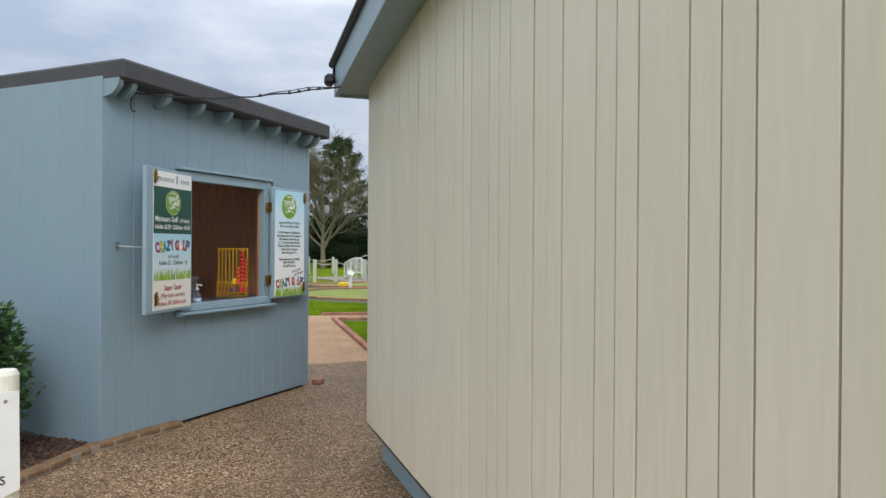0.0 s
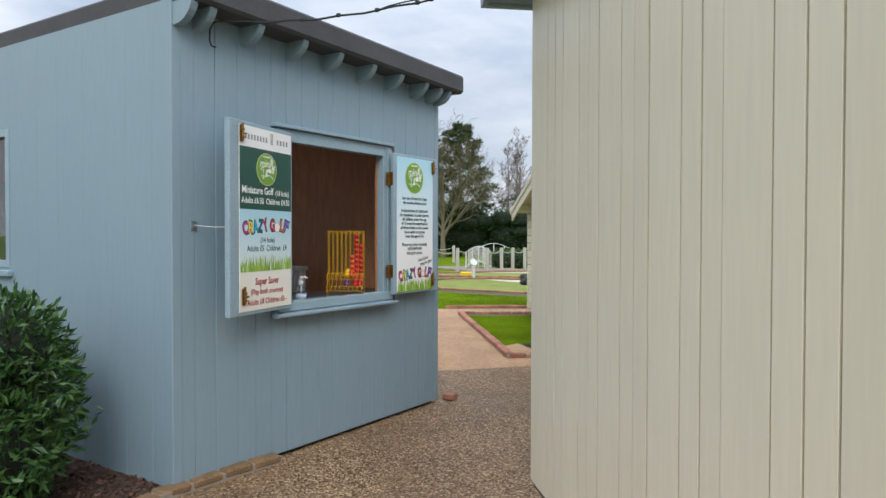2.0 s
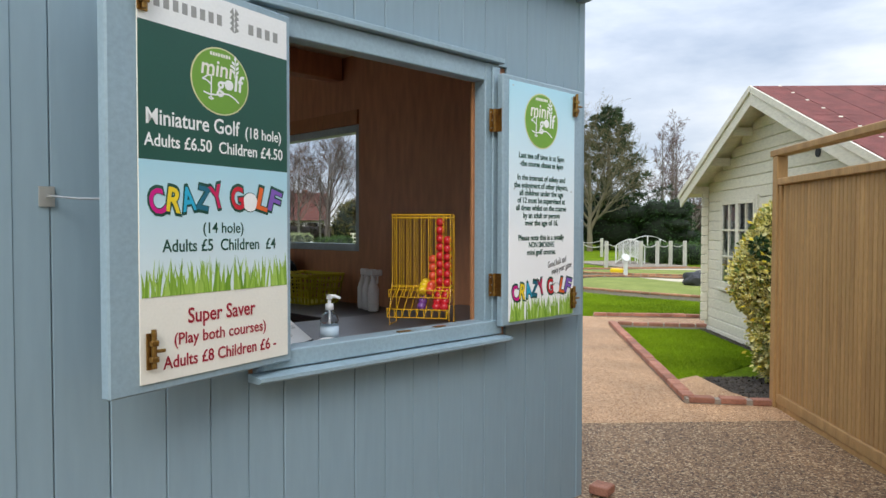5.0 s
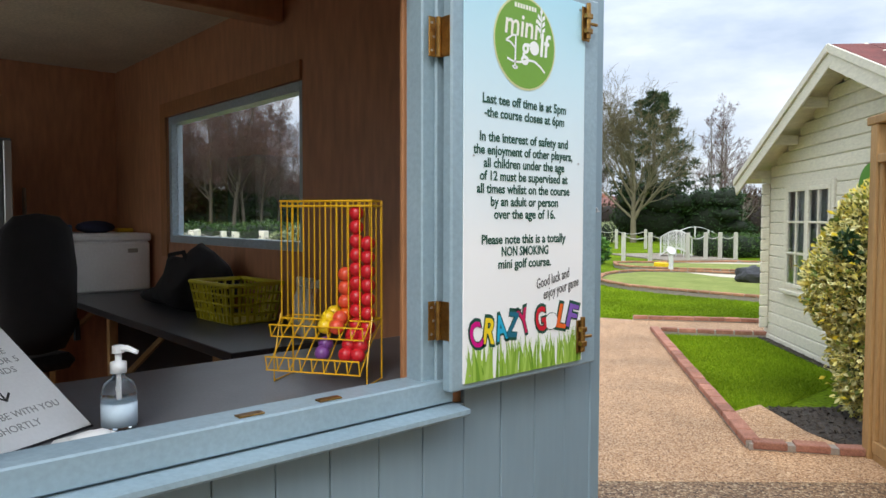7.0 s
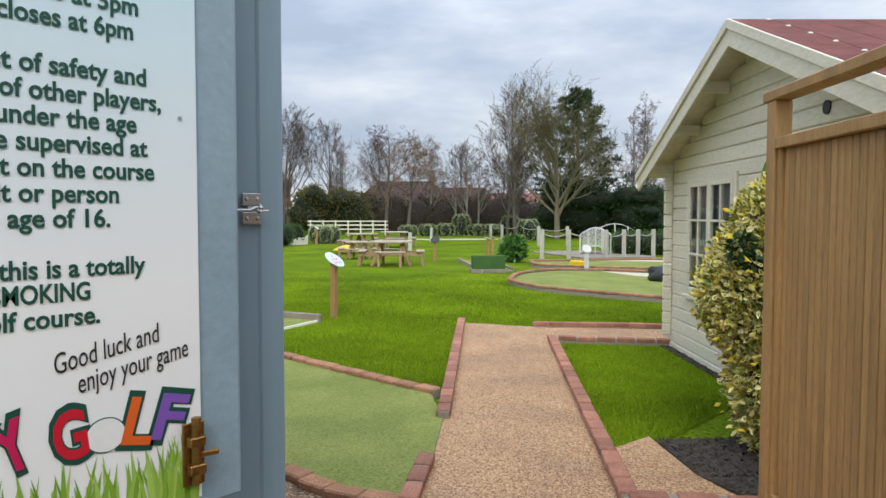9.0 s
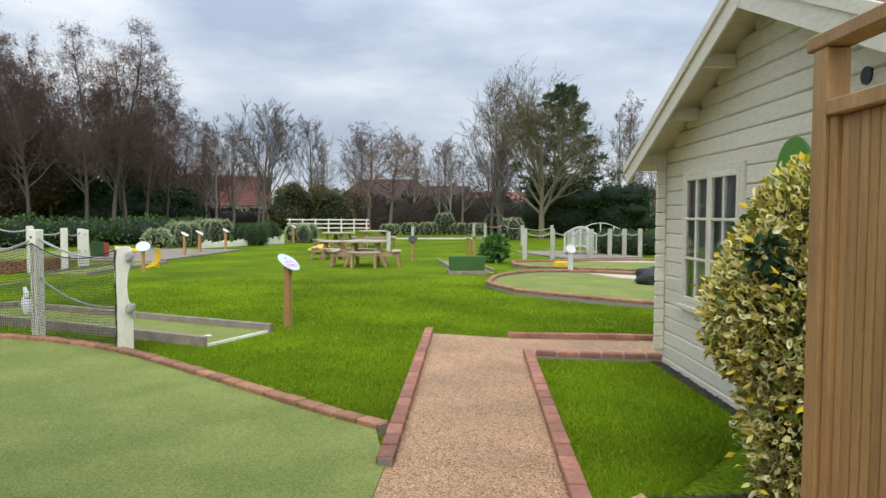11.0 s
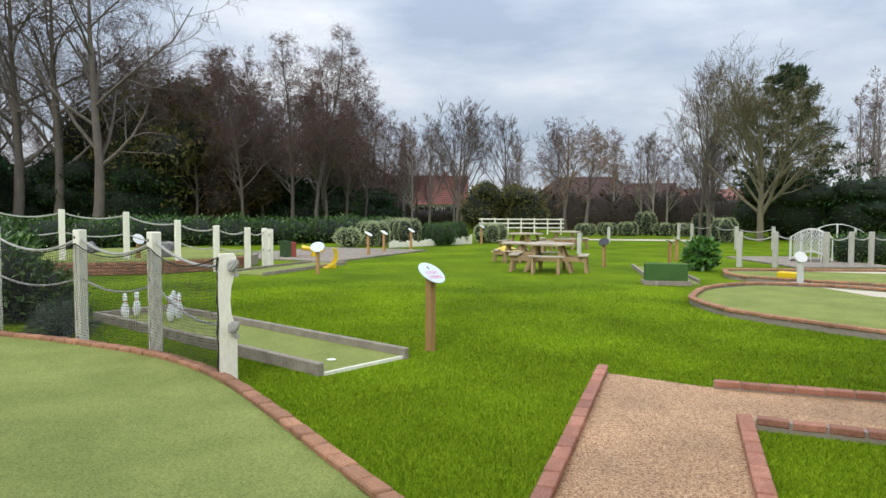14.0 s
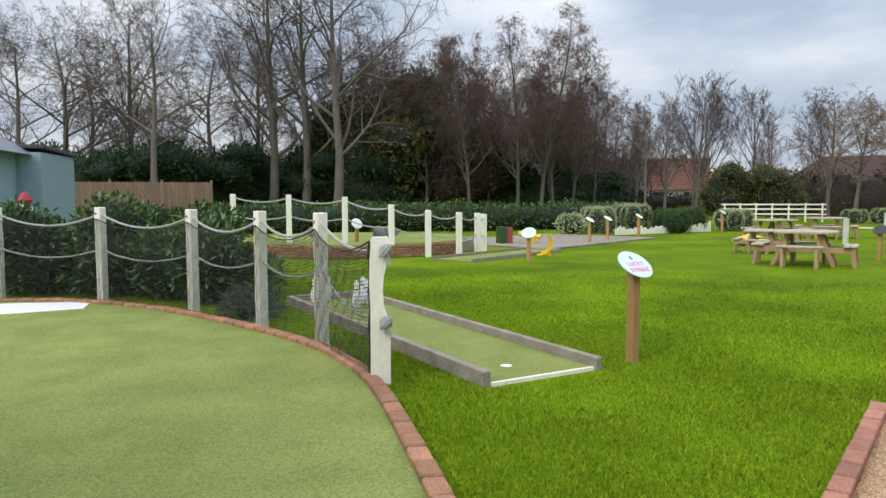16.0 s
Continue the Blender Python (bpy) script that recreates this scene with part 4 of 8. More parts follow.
for px, py in ((0.03, 0.6), (0.42, 0.6), (0.02, 1.06), (0.42, 1.06), (0.02, 0.02)):
    g.cyl((px, py, 0), (px, py, 0.002), 0.003, n=6)
part("screw", g, STEEL, SR)
# shutter stays: eye plates and hook rods
st = part("stay_plate", Geo().cbox(0.003, 0.007, 0.12, 0.16, 1.58, 1.635, 0.001), STEEL, KIOSK, "galvanised eye plate and hook")
part("stay_hook", Geo().tube([(0.008, 0.142, 1.61), (0.03, 0.142, 1.608), (0.115, 0.185, 1.6), (0.21, 0.228, 1.598)], 0.0035), STEEL, st)
part("stay_eye", Geo().tube([(0.03 + 0.008 * math.cos(a * 0.7), 0.142 + 0.008 * math.sin(a * 0.7), 1.606) for a in range(10)], 0.0025, 5), STEEL, st)
st = part("stay_plate", Geo().cbox(0.0045, 0.008, 2.615, 2.655, 1.57, 1.593, 0.004).cbox(0.0045, 0.008, 2.615, 2.655, 1.536, 1.559, 0.004).cbox(0.0045, 0.0075, 2.626, 2.655, 1.559, 1.57, 0.001), STEEL, KIOSK, "galvanised eye plate and hook")
for yy, zz in ((2.624, 1.582), (2.646, 1.582), (2.624, 1.547), (2.646, 1.547)):
    part("screw", Geo().ball((0.0085, yy, zz), (0.002, 0.004, 0.004), 8, 5), STEEL, st)
part("stay_hook", Geo().tube([(0.06, 2.558, 1.562), (0.036, 2.612, 1.562), (0.03, 2.629, 1.567), (0.03, 2.639, 1.569), (0.029, 2.645, 1.565), (0.028, 2.641, 1.56), (0.028, 2.656, 1.561)], 0.0026, 6), STEEL, st)
part("stay_eye", Geo().tube([(0.008, 2.635, 1.565), (0.024, 2.635, 1.565)] + [(0.03 + 0.007 * math.cos(3.14 + a * 0.62), 2.635, 1.565 + 0.007 * math.sin(a * 0.62)) for a in range(11)], 0.0025, 5), STEEL, st)

# overhead cable between the kiosk and the beige building
pts = []
p0, p1 = Vector((0.235, 0.24, 2.775)), Vector((1.76, 0.52, 2.765))
for k in range(21):
    t = k / 20
    p = p0.lerp(p1, t)
    pts.append((p.x, p.y, p.z - 0.06 * math.sin(math.pi * t) * (1 - 0.45 * t) + 0.004 * math.sin(t * 31)))
CABLE = thing("overhead_cable", pose(0, 0, 0), "thin black cable with clips strung between the roofs", "cable")
part("cable", Geo().tube(pts, 0.006, 5), DARK, CABLE)
part("cable_tail", Geo().tube([(0.235, 0.24, 2.775), (0.12, 0.22, 2.79), (0.09, 0.215, 2.785), (0.05, 0.225, 2.76), (0.04, 0.23, 2.70), (0.045, 0.24, 2.665), (0.06, 0.26, 2.66)], 0.0055, 5), DARK, CABLE)
part("messenger", Geo().tube([(p[0], p[1], p[2] + 0.02 * (1 if k > 12 else 0) * math.sin((k - 12) / 8 * math.pi)) for k, p in enumerate(pts)][12:], 0.004, 5), DARK, CABLE)
for k in (6, 9, 12, 15, 16, 17, 18):
    part("cable_clip", Geo().cbox(pts[k][0] - 0.012, pts[k][0] + 0.012, pts[k][1] - 0.008, pts[k][1] + 0.008, pts[k][2] - 0.008, pts[k][2] + 0.012, 0.003), DARK, CABLE)
part("cable_end", Geo().tube([(1.76, 0.52, 2.765), (1.80, 0.55, 2.79), (1.85, 0.58, 2.83)], 0.008, 5), DARK, CABLE)

# ---------------------------------------------------------------- inside the kiosk
WORKTOP = mat("dark_grey_worktop", (0.12, 0.125, 0.14), (0.09, 0.095, 0.105), rough=0.35, scale=8, fine=140, bump=0.05)
CT = thing("hatch_counter", pose(-0.45, 1.35, 0.185), "dark grey laminate counter behind the hatch", "counter")
part("worktop", Geo().cbox(-0.32, 0.395, -1.22, 1.22, 0.85, 0.885, 0.004), WORKTOP, CT)
part("front_panel", Geo().cbox(0.24, 0.3, -1.2, 1.2, -0.025, 0.849, 0.004), INNER_WALL, CT)
for yy in (-1.15, 1.1):
    part("leg", Geo().cbox(-0.3, -0.24, yy, yy + 0.06, -0.025, 0.849, 0.004), WOOD, CT)
DK = thing("back_desk", pose(-2.8, 2.27, 0.16), "dark desk along the kiosk's side wall", "desk")
part("desktop", Geo().cbox(-1.9, 1.6, -0.33, 0.3, 0.8, 0.84, 0.004), mat("black_laminate", (0.045, 0.046, 0.05), (0.03, 0.031, 0.034), rough=0.4, scale=8, fine=140, bump=0.05), DK)
# added black panel: paints the unlit space below the desktop
part("shade_panel", Geo().cbox(-1.88, 1.58, 0.26, 0.29, 0.02, 0.798, 0.004), DARK, DK, "black panel added for the dark under the desk")
for xx in (-1.7, -0.2, 1.3):
    part("leg", Geo().cbox(xx, xx + 0.05, -0.28, -0.23, 0.0, 0.799, 0.004), WOOD, DK)
    part("brace", Geo().tube([(xx + 0.02, -0.26, 0.35), (xx + 0.02, 0.2, 0.78)], 0.02, 4), WOOD, DK)
CB = thing("chest_freezer", pose(-4.35, 2.2, 1.0), "white countertop freezer box with papers on its lid", "freezer")
WHITE_PL = mat("white_enamel", (0.84, 0.85, 0.86), rough=0.3, fine_col=0.05)
part("body", Geo().cbox(-0.33, 0.45, -0.5, 0.36, 0.0, 0.36, 0.015), WHITE_PL, CB)
part("lid", Geo().cbox(-0.34, 0.46, -0.51, 0.37, 0.362, 0.42, 0.015), WHITE_PL, CB)
part("badge", Geo().cbox(0.451, 0.453, 0.2, 0.27, 0.28, 0.31, 0.001), INK_GREY, CB)
BOXTRAY = thing("plastic_tray", pose(-4.3, 1.98, 1.422), "blue plastic tray with odds and ends", "tray")
part("tray", Geo().cbox(-0.15, 0.15, -0.12, 0.12, 0.0, 0.06, 0.01), flat_mat("dull_blue_plastic", (0.03, 0.06, 0.12), 0.4), BOXTRAY)
part("cloth_roll", Geo().ball((0.05, 0.3, 0.04), (0.1, 0.14, 0.05), 10, 6), flat_mat("navy_cloth", (0.02, 0.025, 0.06), 0.9), BOXTRAY, smooth=True)
part("yellow_packet", Geo().cbox(-0.04, 0.04, 0.46, 0.58, 0.0, 0.03, 0.008), flat_mat("yellow_plastic", (0.62, 0.42, 0.01), 0.4), BOXTRAY)
LK = thing("steel_locker", pose(-4.45, 1.32, 0.16), "tall grey steel locker against the back wall", "locker")
GREY_ST = mat("grey_enamelled_steel", (0.16, 0.18, 0.19), rough=0.4, scale=2)
part("carcass", Geo().cbox(-0.29, 0.25, -0.45, 0.42, 0.0, 1.92, 0.008), GREY_ST, LK)
part("door", Geo().cbox(0.252, 0.27, -0.44, 0.36, 0.04, 1.88, 0.005), GREY_ST, LK)
part("edge_strip", Geo().cbox(0.252, 0.275, 0.365, 0.415, 0.02, 1.9, 0.005), STEEL, LK)
CH = thing("office_chair", pose(-3.5, 1.6, 0.16, 0, 0, 200), "black upholstered office chair", "chair")
CLOTH = mat("black_fabric", (0.014, 0.014, 0.016), rough=0.9, scale=10, fine=200, bump=0.3)
part("seat", Geo().cbox(-0.26, 0.26, -0.25, 0.25, 0.44, 0.54, 0.04), CLOTH, CH)
g = Geo()
g.lathe([(0.0001, 0), (0.16, 0.02), (0.24, 0.15), (0.25, 0.5), (0.22, 0.74), (0.14, 0.82), (0.0001, 0.84)], 16, pose(-0.26, 0, 0.56) @ Matrix.Diagonal((0.28, 1, 1, 1)))
part("backrest", g, CLOTH, CH, smooth=True)
part("gas_stem", Geo().cyl((0, 0, 0.1), (0, 0, 0.44), 0.03), STEEL, CH)
for k in range(5):
    a = k * 2 * math.pi / 5
    lg = part("base_arm", Geo().tube([(0, 0, 0.13), (0.3 * math.cos(a), 0.3 * math.sin(a), 0.07)], [0.025, 0.018]), DARK, CH)
    part("castor", Geo().ball((0.3 * math.cos(a), 0.3 * math.sin(a), 0.03), 0.03, 8, 6), DARK, lg)
for sgn in (-1, 1):
    part("armrest", Geo().tube([(-0.2, sgn * 0.28, 0.6), (-0.18, sgn * 0.29, 0.72), (0.16, sgn * 0.29, 0.72), (0.18, sgn * 0.27, 0.5)], 0.02), DARK, CH)
BROOM = thing("broom", pose(-4.6, 1.9, 0.16, 0, -3, 0), "pale wooden broom leaning in the corner", "broom")
part("broom_handle", Geo().cyl((0, 0, 0.08), (0, 0, 1.6), 0.014), mat("pale_handle_wood", (0.45, 0.38, 0.28)), BROOM)
part("broom_head", Geo().cbox(-0.03, 0.03, -0.15, 0.15, 0.0, 0.08, 0.01), WOOD, BROOM)
BAG = thing("black_bag", pose(-2.6, 2.38, 1.0), "slumped black holdall on the desk", "bag")
g = Geo().ball((0, 0, 0.14), (0.3, 0.2, 0.16), 22, 14)
g.v = [(x * (1 + 0.5 * noise.noise(Vector((x * 7, y * 7, z * 7)))), y * (1 + 0.4 * noise.noise(Vector((z * 8, x * 8, 3.0)))), max(0.0, z * (1 + 0.55 * noise.noise(Vector((x * 6 + 5, y * 6, 1.0)))))) for x, y, z in g.v]
part("bag_body", g, CLOTH, BAG, smooth=True)
part("bag_strap", Geo().tube([(-0.18, -0.1, 0.18), (-0.1, -0.12, 0.32), (0.05, -0.1, 0.34), (0.15, -0.08, 0.2)], 0.014, 5), CLOTH, BAG)
part("bag_flap", Geo().ball((-0.42, -0.05, 0.05), (0.22, 0.12, 0.05), 12, 6), CLOTH, BAG, smooth=True)

YEL = mat("yellow_basket_plastic", (0.55, 0.50, 0.02), (0.48, 0.42, 0.02), rough=0.4, fine_col=0.05)
BK = thing("plastic_basket", pose(-2.05, 2.36, 1.0, 0, 0, 4), "yellow plastic basket with slotted sides on the desk", "basket")
part("rim", Geo().tube([(-0.21, -0.15, 0.2), (0.21, -0.15, 0.2), (0.21, 0.15, 0.2), (-0.21, 0.15, 0.2), (-0.21, -0.15, 0.2)], 0.012, 6), YEL, BK)
part("base", Geo().cbox(-0.18, 0.18, -0.12, 0.12, 0.0, 0.012, 0.004), YEL, BK)
for zz in (0.05, 0.1, 0.15):
    q = 0.18 + 0.03 * zz / 0.2
    r_ = 0.12 + 0.03 * zz / 0.2
    part("band", Geo().tube([(-q, -r_, zz), (q, -r_, zz), (q, r_, zz), (-q, r_, zz), (-q, -r_, zz)], 0.006, 4), YEL, BK)
for k in range(11):
    f = -1 + 2 * k / 10
    for sy in (-1, 1):
        part("slat", Geo().tube([(f * 0.18, sy * 0.12, 0.005), (f * 0.21, sy * 0.15, 0.2)], 0.007, 4), YEL, BK)
for k in range(7):
    f = -1 + 2 * k / 6
    for sx in (-1, 1):
        part("slat", Geo().tube([(sx * 0.18, f * 0.12, 0.005), (sx * 0.21, f * 0.15, 0.2)], 0.007, 4), YEL, BK)
for k in range(3):
    SP = thing("spray_bottle", pose(-1.5 + 0.09 * k, 2.42 - 0.03 * k, 1.0, 0, 0, 30 * k), "white plastic spray bottle on the desk", "bottle", "spray bottles on the desk")
    part("bottle_body", Geo().lathe([(0.03, 0), (0.036, 0.01), (0.036, 0.14), (0.014, 0.2), (0.014, 0.22)], 12), WHITE_PL, SP, smooth=True)
    part("trigger_head", Geo().cbox(-0.018, 0.055, -0.012, 0.012, 0.22, 0.26, 0.006).cbox(0.02, 0.032, -0.006, 0.006, 0.17, 0.22, 0.003), WHITE_PL, SP)

# ball dispenser of yellow wire
WIRE = mat("yellow_coated_wire", (0.72, 0.42, 0.01), (0.62, 0.33, 0.01), rough=0.35, fine_col=0.05)
RKM = pose(-0.312, 1.838, 1.07, 0, 0, -57) @ Matrix.Diagonal((0.66, 0.87, 0.955, 1))
RK = thing("ball_rack", RKM, "yellow wire rack dispensing coloured golf balls", "rack")
NC, CWD = 8, 0.04
for c in range(NC + 1):
    yy = -0.16 + c * CWD
    for xx, zb in ((-0.055, 0.2), (0.0, 0.2), (0.055, 0.2)):
        part("upright_wire", Geo().tube([(xx, yy, 0.17), (xx, yy, 0.54)], 0.0023, 5), WIRE, RK)
    part("chute_wire", Geo().tube([(-0.05, yy, 0.17), (0.05, yy, 0.13), (0.19, yy, 0.045), (0.2, yy, 0.085)], 0.0023, 5), WIRE, RK)
    part("chute_wire", Geo().tube([(0.055, yy, 0.19), (0.15, yy, 0.14), (0.16, yy, 0.175)], 0.0023, 5), WIRE, RK)
for zz in (0.54, 0.525, 0.185):
    part("hoop_wire", Geo().tube([(-0.058, -0.163, zz), (0.058, -0.163, zz), (0.058, 0.163, zz), (-0.058, 0.163, zz), (-0.058, -0.163, zz)], 0.003, 5), WIRE, RK)
for zz, xx in ((0.085, 0.2), (0.045, 0.19), (0.175, 0.16), (0.14, 0.15)):
    part("cross_wire", Geo().tube([(xx, -0.163, zz), (xx, 0.163, zz)], 0.0025, 5), WIRE, RK)
for yy in (-0.163, 0.163):
    part("leg_wire", Geo().tube([(-0.055, yy, 0.54), (-0.055, yy, 0.003), (0.12, yy, 0.003), (0.12, yy, 0.06), (0.058, yy, 0.2)], 0.003, 5), WIRE, RK)
BALL = Geo().ball((0, 0, 0), 0.0213, 14, 9)
BALLS = {}
for nm, col in (("red", (0.50, 0.012, 0.02)), ("coral", (0.62, 0.07, 0.03)), ("orange", (0.72, 0.13, 0.01)), ("yellow", (0.72, 0.48, 0.01)), ("purple", (0.16, 0.05, 0.22))):
    BALLS[nm] = BALL.mesh("golf_ball", flat_mat(nm + "_ball_plastic", col, 0.35), True)


def golf_ball(nm, x, y, z):
    ob = part("golf_ball", BALLS[nm], None, None, m=Matrix.Translation(RKM @ Vector((x, y, z))))
    tagged(ob, nm + " dimpled golf ball held in the wire rack", "golf ball", nm + " balls in the rack")


for k in range(9):
    golf_ball("red", 0.028, 0.10, 0.172 + k * 0.0415)
for k in range(7):
    golf_ball("red", 0.028, 0.14, 0.165 + k * 0.0415)
for k in range(4):
    golf_ball("coral" if k else "orange", 0.028, 0.06, 0.2 + k * 0.0405)
golf_ball("yellow", 0.028, 0.02, 0.205)
for k in range(3):
    golf_ball("red", 0.075 + k * 0.036, 0.14, 0.145 - k * 0.024)
    golf_ball("red", 0.075 + k * 0.036, 0.10, 0.145 - k * 0.024)
for k in range(2):
    golf_ball("coral", 0.085 + k * 0.036, 0.06, 0.195 - k * 0.022)
    golf_ball("yellow", 0.085 + k * 0.036, 0.02, 0.195 - k * 0.022)
    golf_ball("purple", 0.115 + k * 0.036, 0.02, 0.122 - k * 0.024)

# sanitiser, notice and wipes
HS = thing("sanitiser_bottle", pose(-0.2, 1.217, 1.07), "clear pump bottle of hand sanitiser on the counter", "bottle")
part("bottle", Geo().lathe([(0.033, 0), (0.037, 0.006), (0.037, 0.085), (0.03, 0.105), (0.013, 0.118), (0.013, 0.128)], 18), glass_mat("clear_plastic", (0.95, 0.97, 0.98), 0.05), HS, smooth=True)
part("gel", Geo().lathe([(0.032, 0.004), (0.034, 0.008), (0.034, 0.07), (0.0001, 0.0701)], 18), glass_mat("pale_gel", (0.85, 0.93, 0.97), 0.02), HS, smooth=True)
part("bottle_label", Geo().lathe([(0.0378, 0.012), (0.0378, 0.062)], 18), ink("pale_blue_label", (0.55, 0.68, 0.78)), HS, smooth=True)
part("pump_collar", Geo().lathe([(0.017, 0.126), (0.017, 0.15), (0.007, 0.152), (0.007, 0.175)], 14), WHITE_PL, HS, smooth=True)
part("pump_spout", Geo().tube([(0.0, 0, 0.178), (0.015, 0.015, 0.18), (0.033, 0.03, 0.172)], [0.01, 0.007, 0.005], 8).cyl((0, 0, 0.17), (0, 0, 0.186), 0.013), WHITE_PL, HS)
part("dip_tube", Geo().cyl((0, 0, 0.01), (0, 0, 0.13), 0.004, n=6), WHITE_PL, HS)
NB = thing("notice_stand", pose(-0.185, 1.05, 1.071, 0, 0, 29) @ Matrix(((0, -0.80, 0.60, 0), (1, 0, 0, 0), (0, 0.60, 0.80, 0), (0, 0, 0, 1))), "white lettered notice in a black-edged stand leaning on the counter", "notice")
part("backing", Geo().cbox(-0.15, 0.15, 0, 0.36, -0.006, 0.0, 0.002), DARK, NB)
part("paper", Geo().box(-0.145, 0.145, 0.006, 0.354, 0.0, 0.001), INK_WHITE, NB)
for yy, body, w in ((0.30, "PLEASE", 0.1), (0.27, "DOWN THE", 0.13), (0.24, "BELOW FOR 5", 0.16), (0.21, "SECONDS", 0.11), (0.09, "WE WILL BE WITH YOU", 0.24), (0.055, "SHORTLY", 0.1)):
    lettering(NB, body, 0.026, 0.04 if yy > 0.2 else 0.0, yy, INK_GREY, width=w)
part("arrow", Geo().box(0.018, 0.022, 0.13, 0.19, 0.001, 0.0015).add([(0.0, 0.148, 0.0014), (0.02, 0.126, 0.0014), (0.02, 0.134, 0.0014), (0.003, 0.152, 0.0014), (0.04, 0.148, 0.0014), (0.037, 0.152, 0.0014)], [(0, 1, 2, 3), (1, 4, 5, 2)]), INK_BLACK, NB)
WP = thing("tissue_pack", pose(-0.1, 1.13, 1.071, 0, 0, 15), "crumpled white tissue pack on the sill", "tissues")
part("pack", Geo().cbox(-0.05, 0.05, -0.06, 0.06, 0.0, 0.022, 0.009), INK_WHITE, WP)
part("tissue", Geo().ball((0, 0.0, 0.024), (0.03, 0.045, 0.009), 9, 5), INK_WHITE, WP, smooth=True)
g = Geo().cbox(0.005, 0.03, -0.03, 0.03, 0.0, 0.004, 0.001)
for yy in (1.42, 1.62):
    solid("sill_catch", g, BRASS, "worn brass catch plate let into the sill", "catch", "catches on the sill", m=pose(0.0, yy, 1.1095))

# ---------------------------------------------------------------- course: ropes, nets, lanes, signs


def rope_line(a, b, sag, n=10):
    a, b = Vector(a), Vector(b)
    return [tuple(a.lerp(b, k / n) - Vector((0, 0, sag * 4 * (k / n) * (1 - k / n)))) for k in range(n + 1)]


ROPE = mat("grey_white_rope", (0.46, 0.45, 0.41), (0.34, 0.33, 0.30), rough=0.95, scale=30, fine=140, bump=0.8)
NET = flat_mat("black_netting", (0.02, 0.02, 0.02), 0.8)
NET_POSTS = [(-7.06, 6.235), (-8.53, 5.86), (-9.78, 5.26), (-10.9, 4.40), (-12.2, 3.05), (-12.95, 1.5), (-13.1, -0.2)]
TOPS = [1.16, 1.33, 1.33, 1.34, 1.36, 1.36, 1.36]
for k, ((px, py), zt) in enumerate(zip(NET_POSTS, TOPS)):
    d = Vector(NET_POSTS[max(0, k - 1)]) - Vector(NET_POSTS[min(len(NET_POSTS) - 1, k + 1)])
    a = math.degrees(math.atan2(d.y, d.x)) if k else 81.0
    PT = thing("rope_post", pose(px, py, 0, 0, 0, a), "cream painted timber post with rope" if k else "scalloped cream end post tied with rope knots", "post", "rope fence posts by the near green")
    if k == 0:
        prof = [(-0.078, 0.0), (0.078, 0.0), (0.078, 0.46), (0.058, 0.52), (0.03, 0.62), (0.02, 0.74), (0.03, 0.86), (0.056, 0.96), (0.078, 1.03), (0.078, 1.13), (0.06, 1.165), (-0.05, 1.165), (-0.07, 1.15), (-0.07, 1.08), (-0.08, 0.98), (-0.084, 0.8), (-0.076, 0.6)]
        n = len(prof)
        g = Geo().add([(x, -0.05, z) for x, z in prof] + [(x, 0.05, z) for x, z in prof], [tuple(range(n)), tuple(range(2 * n - 1, n - 1, -1))] + [((i + 1) % n, i, n + i, n + (i + 1) % n) for i in range(n)])
        part("post_board", g, WHITE_WOOD, PT)
        for zz in (1.06, 0.5):
            g = Geo()
            for j in range(5):
                g.tube([(0.045 + 0.042 * math.cos(q * 0.62 + j), -0.065 - 0.008 * j + 0.012 * math.sin(q * 0.9 + j), zz + 0.045 * math.sin(q * 0.62 + j * 1.3)) for q in range(11)], 0.011, 5)
            g.tube([(0.05, -0.08, zz - 0.01), (0.07, -0.085, zz - 0.06), (0.078, -0.08, zz - 0.1)], [0.013, 0.015, 0.022], 6)
            part("rope_knot", g, ROPE, PT)
    else:
        part("post_shaft", Geo().cbox(-0.055, 0.055, -0.055, 0.055, 0.0, zt, 0.008), WHITE_WOOD, PT)
        # no real hole: a flat black disc paints its dark inside
        part("rope_hole", Geo().cyl((-0.02, -0.0555, zt - 0.09), (-0.02, -0.0565, zt - 0.09), 0.018, n=10), DARK, PT)
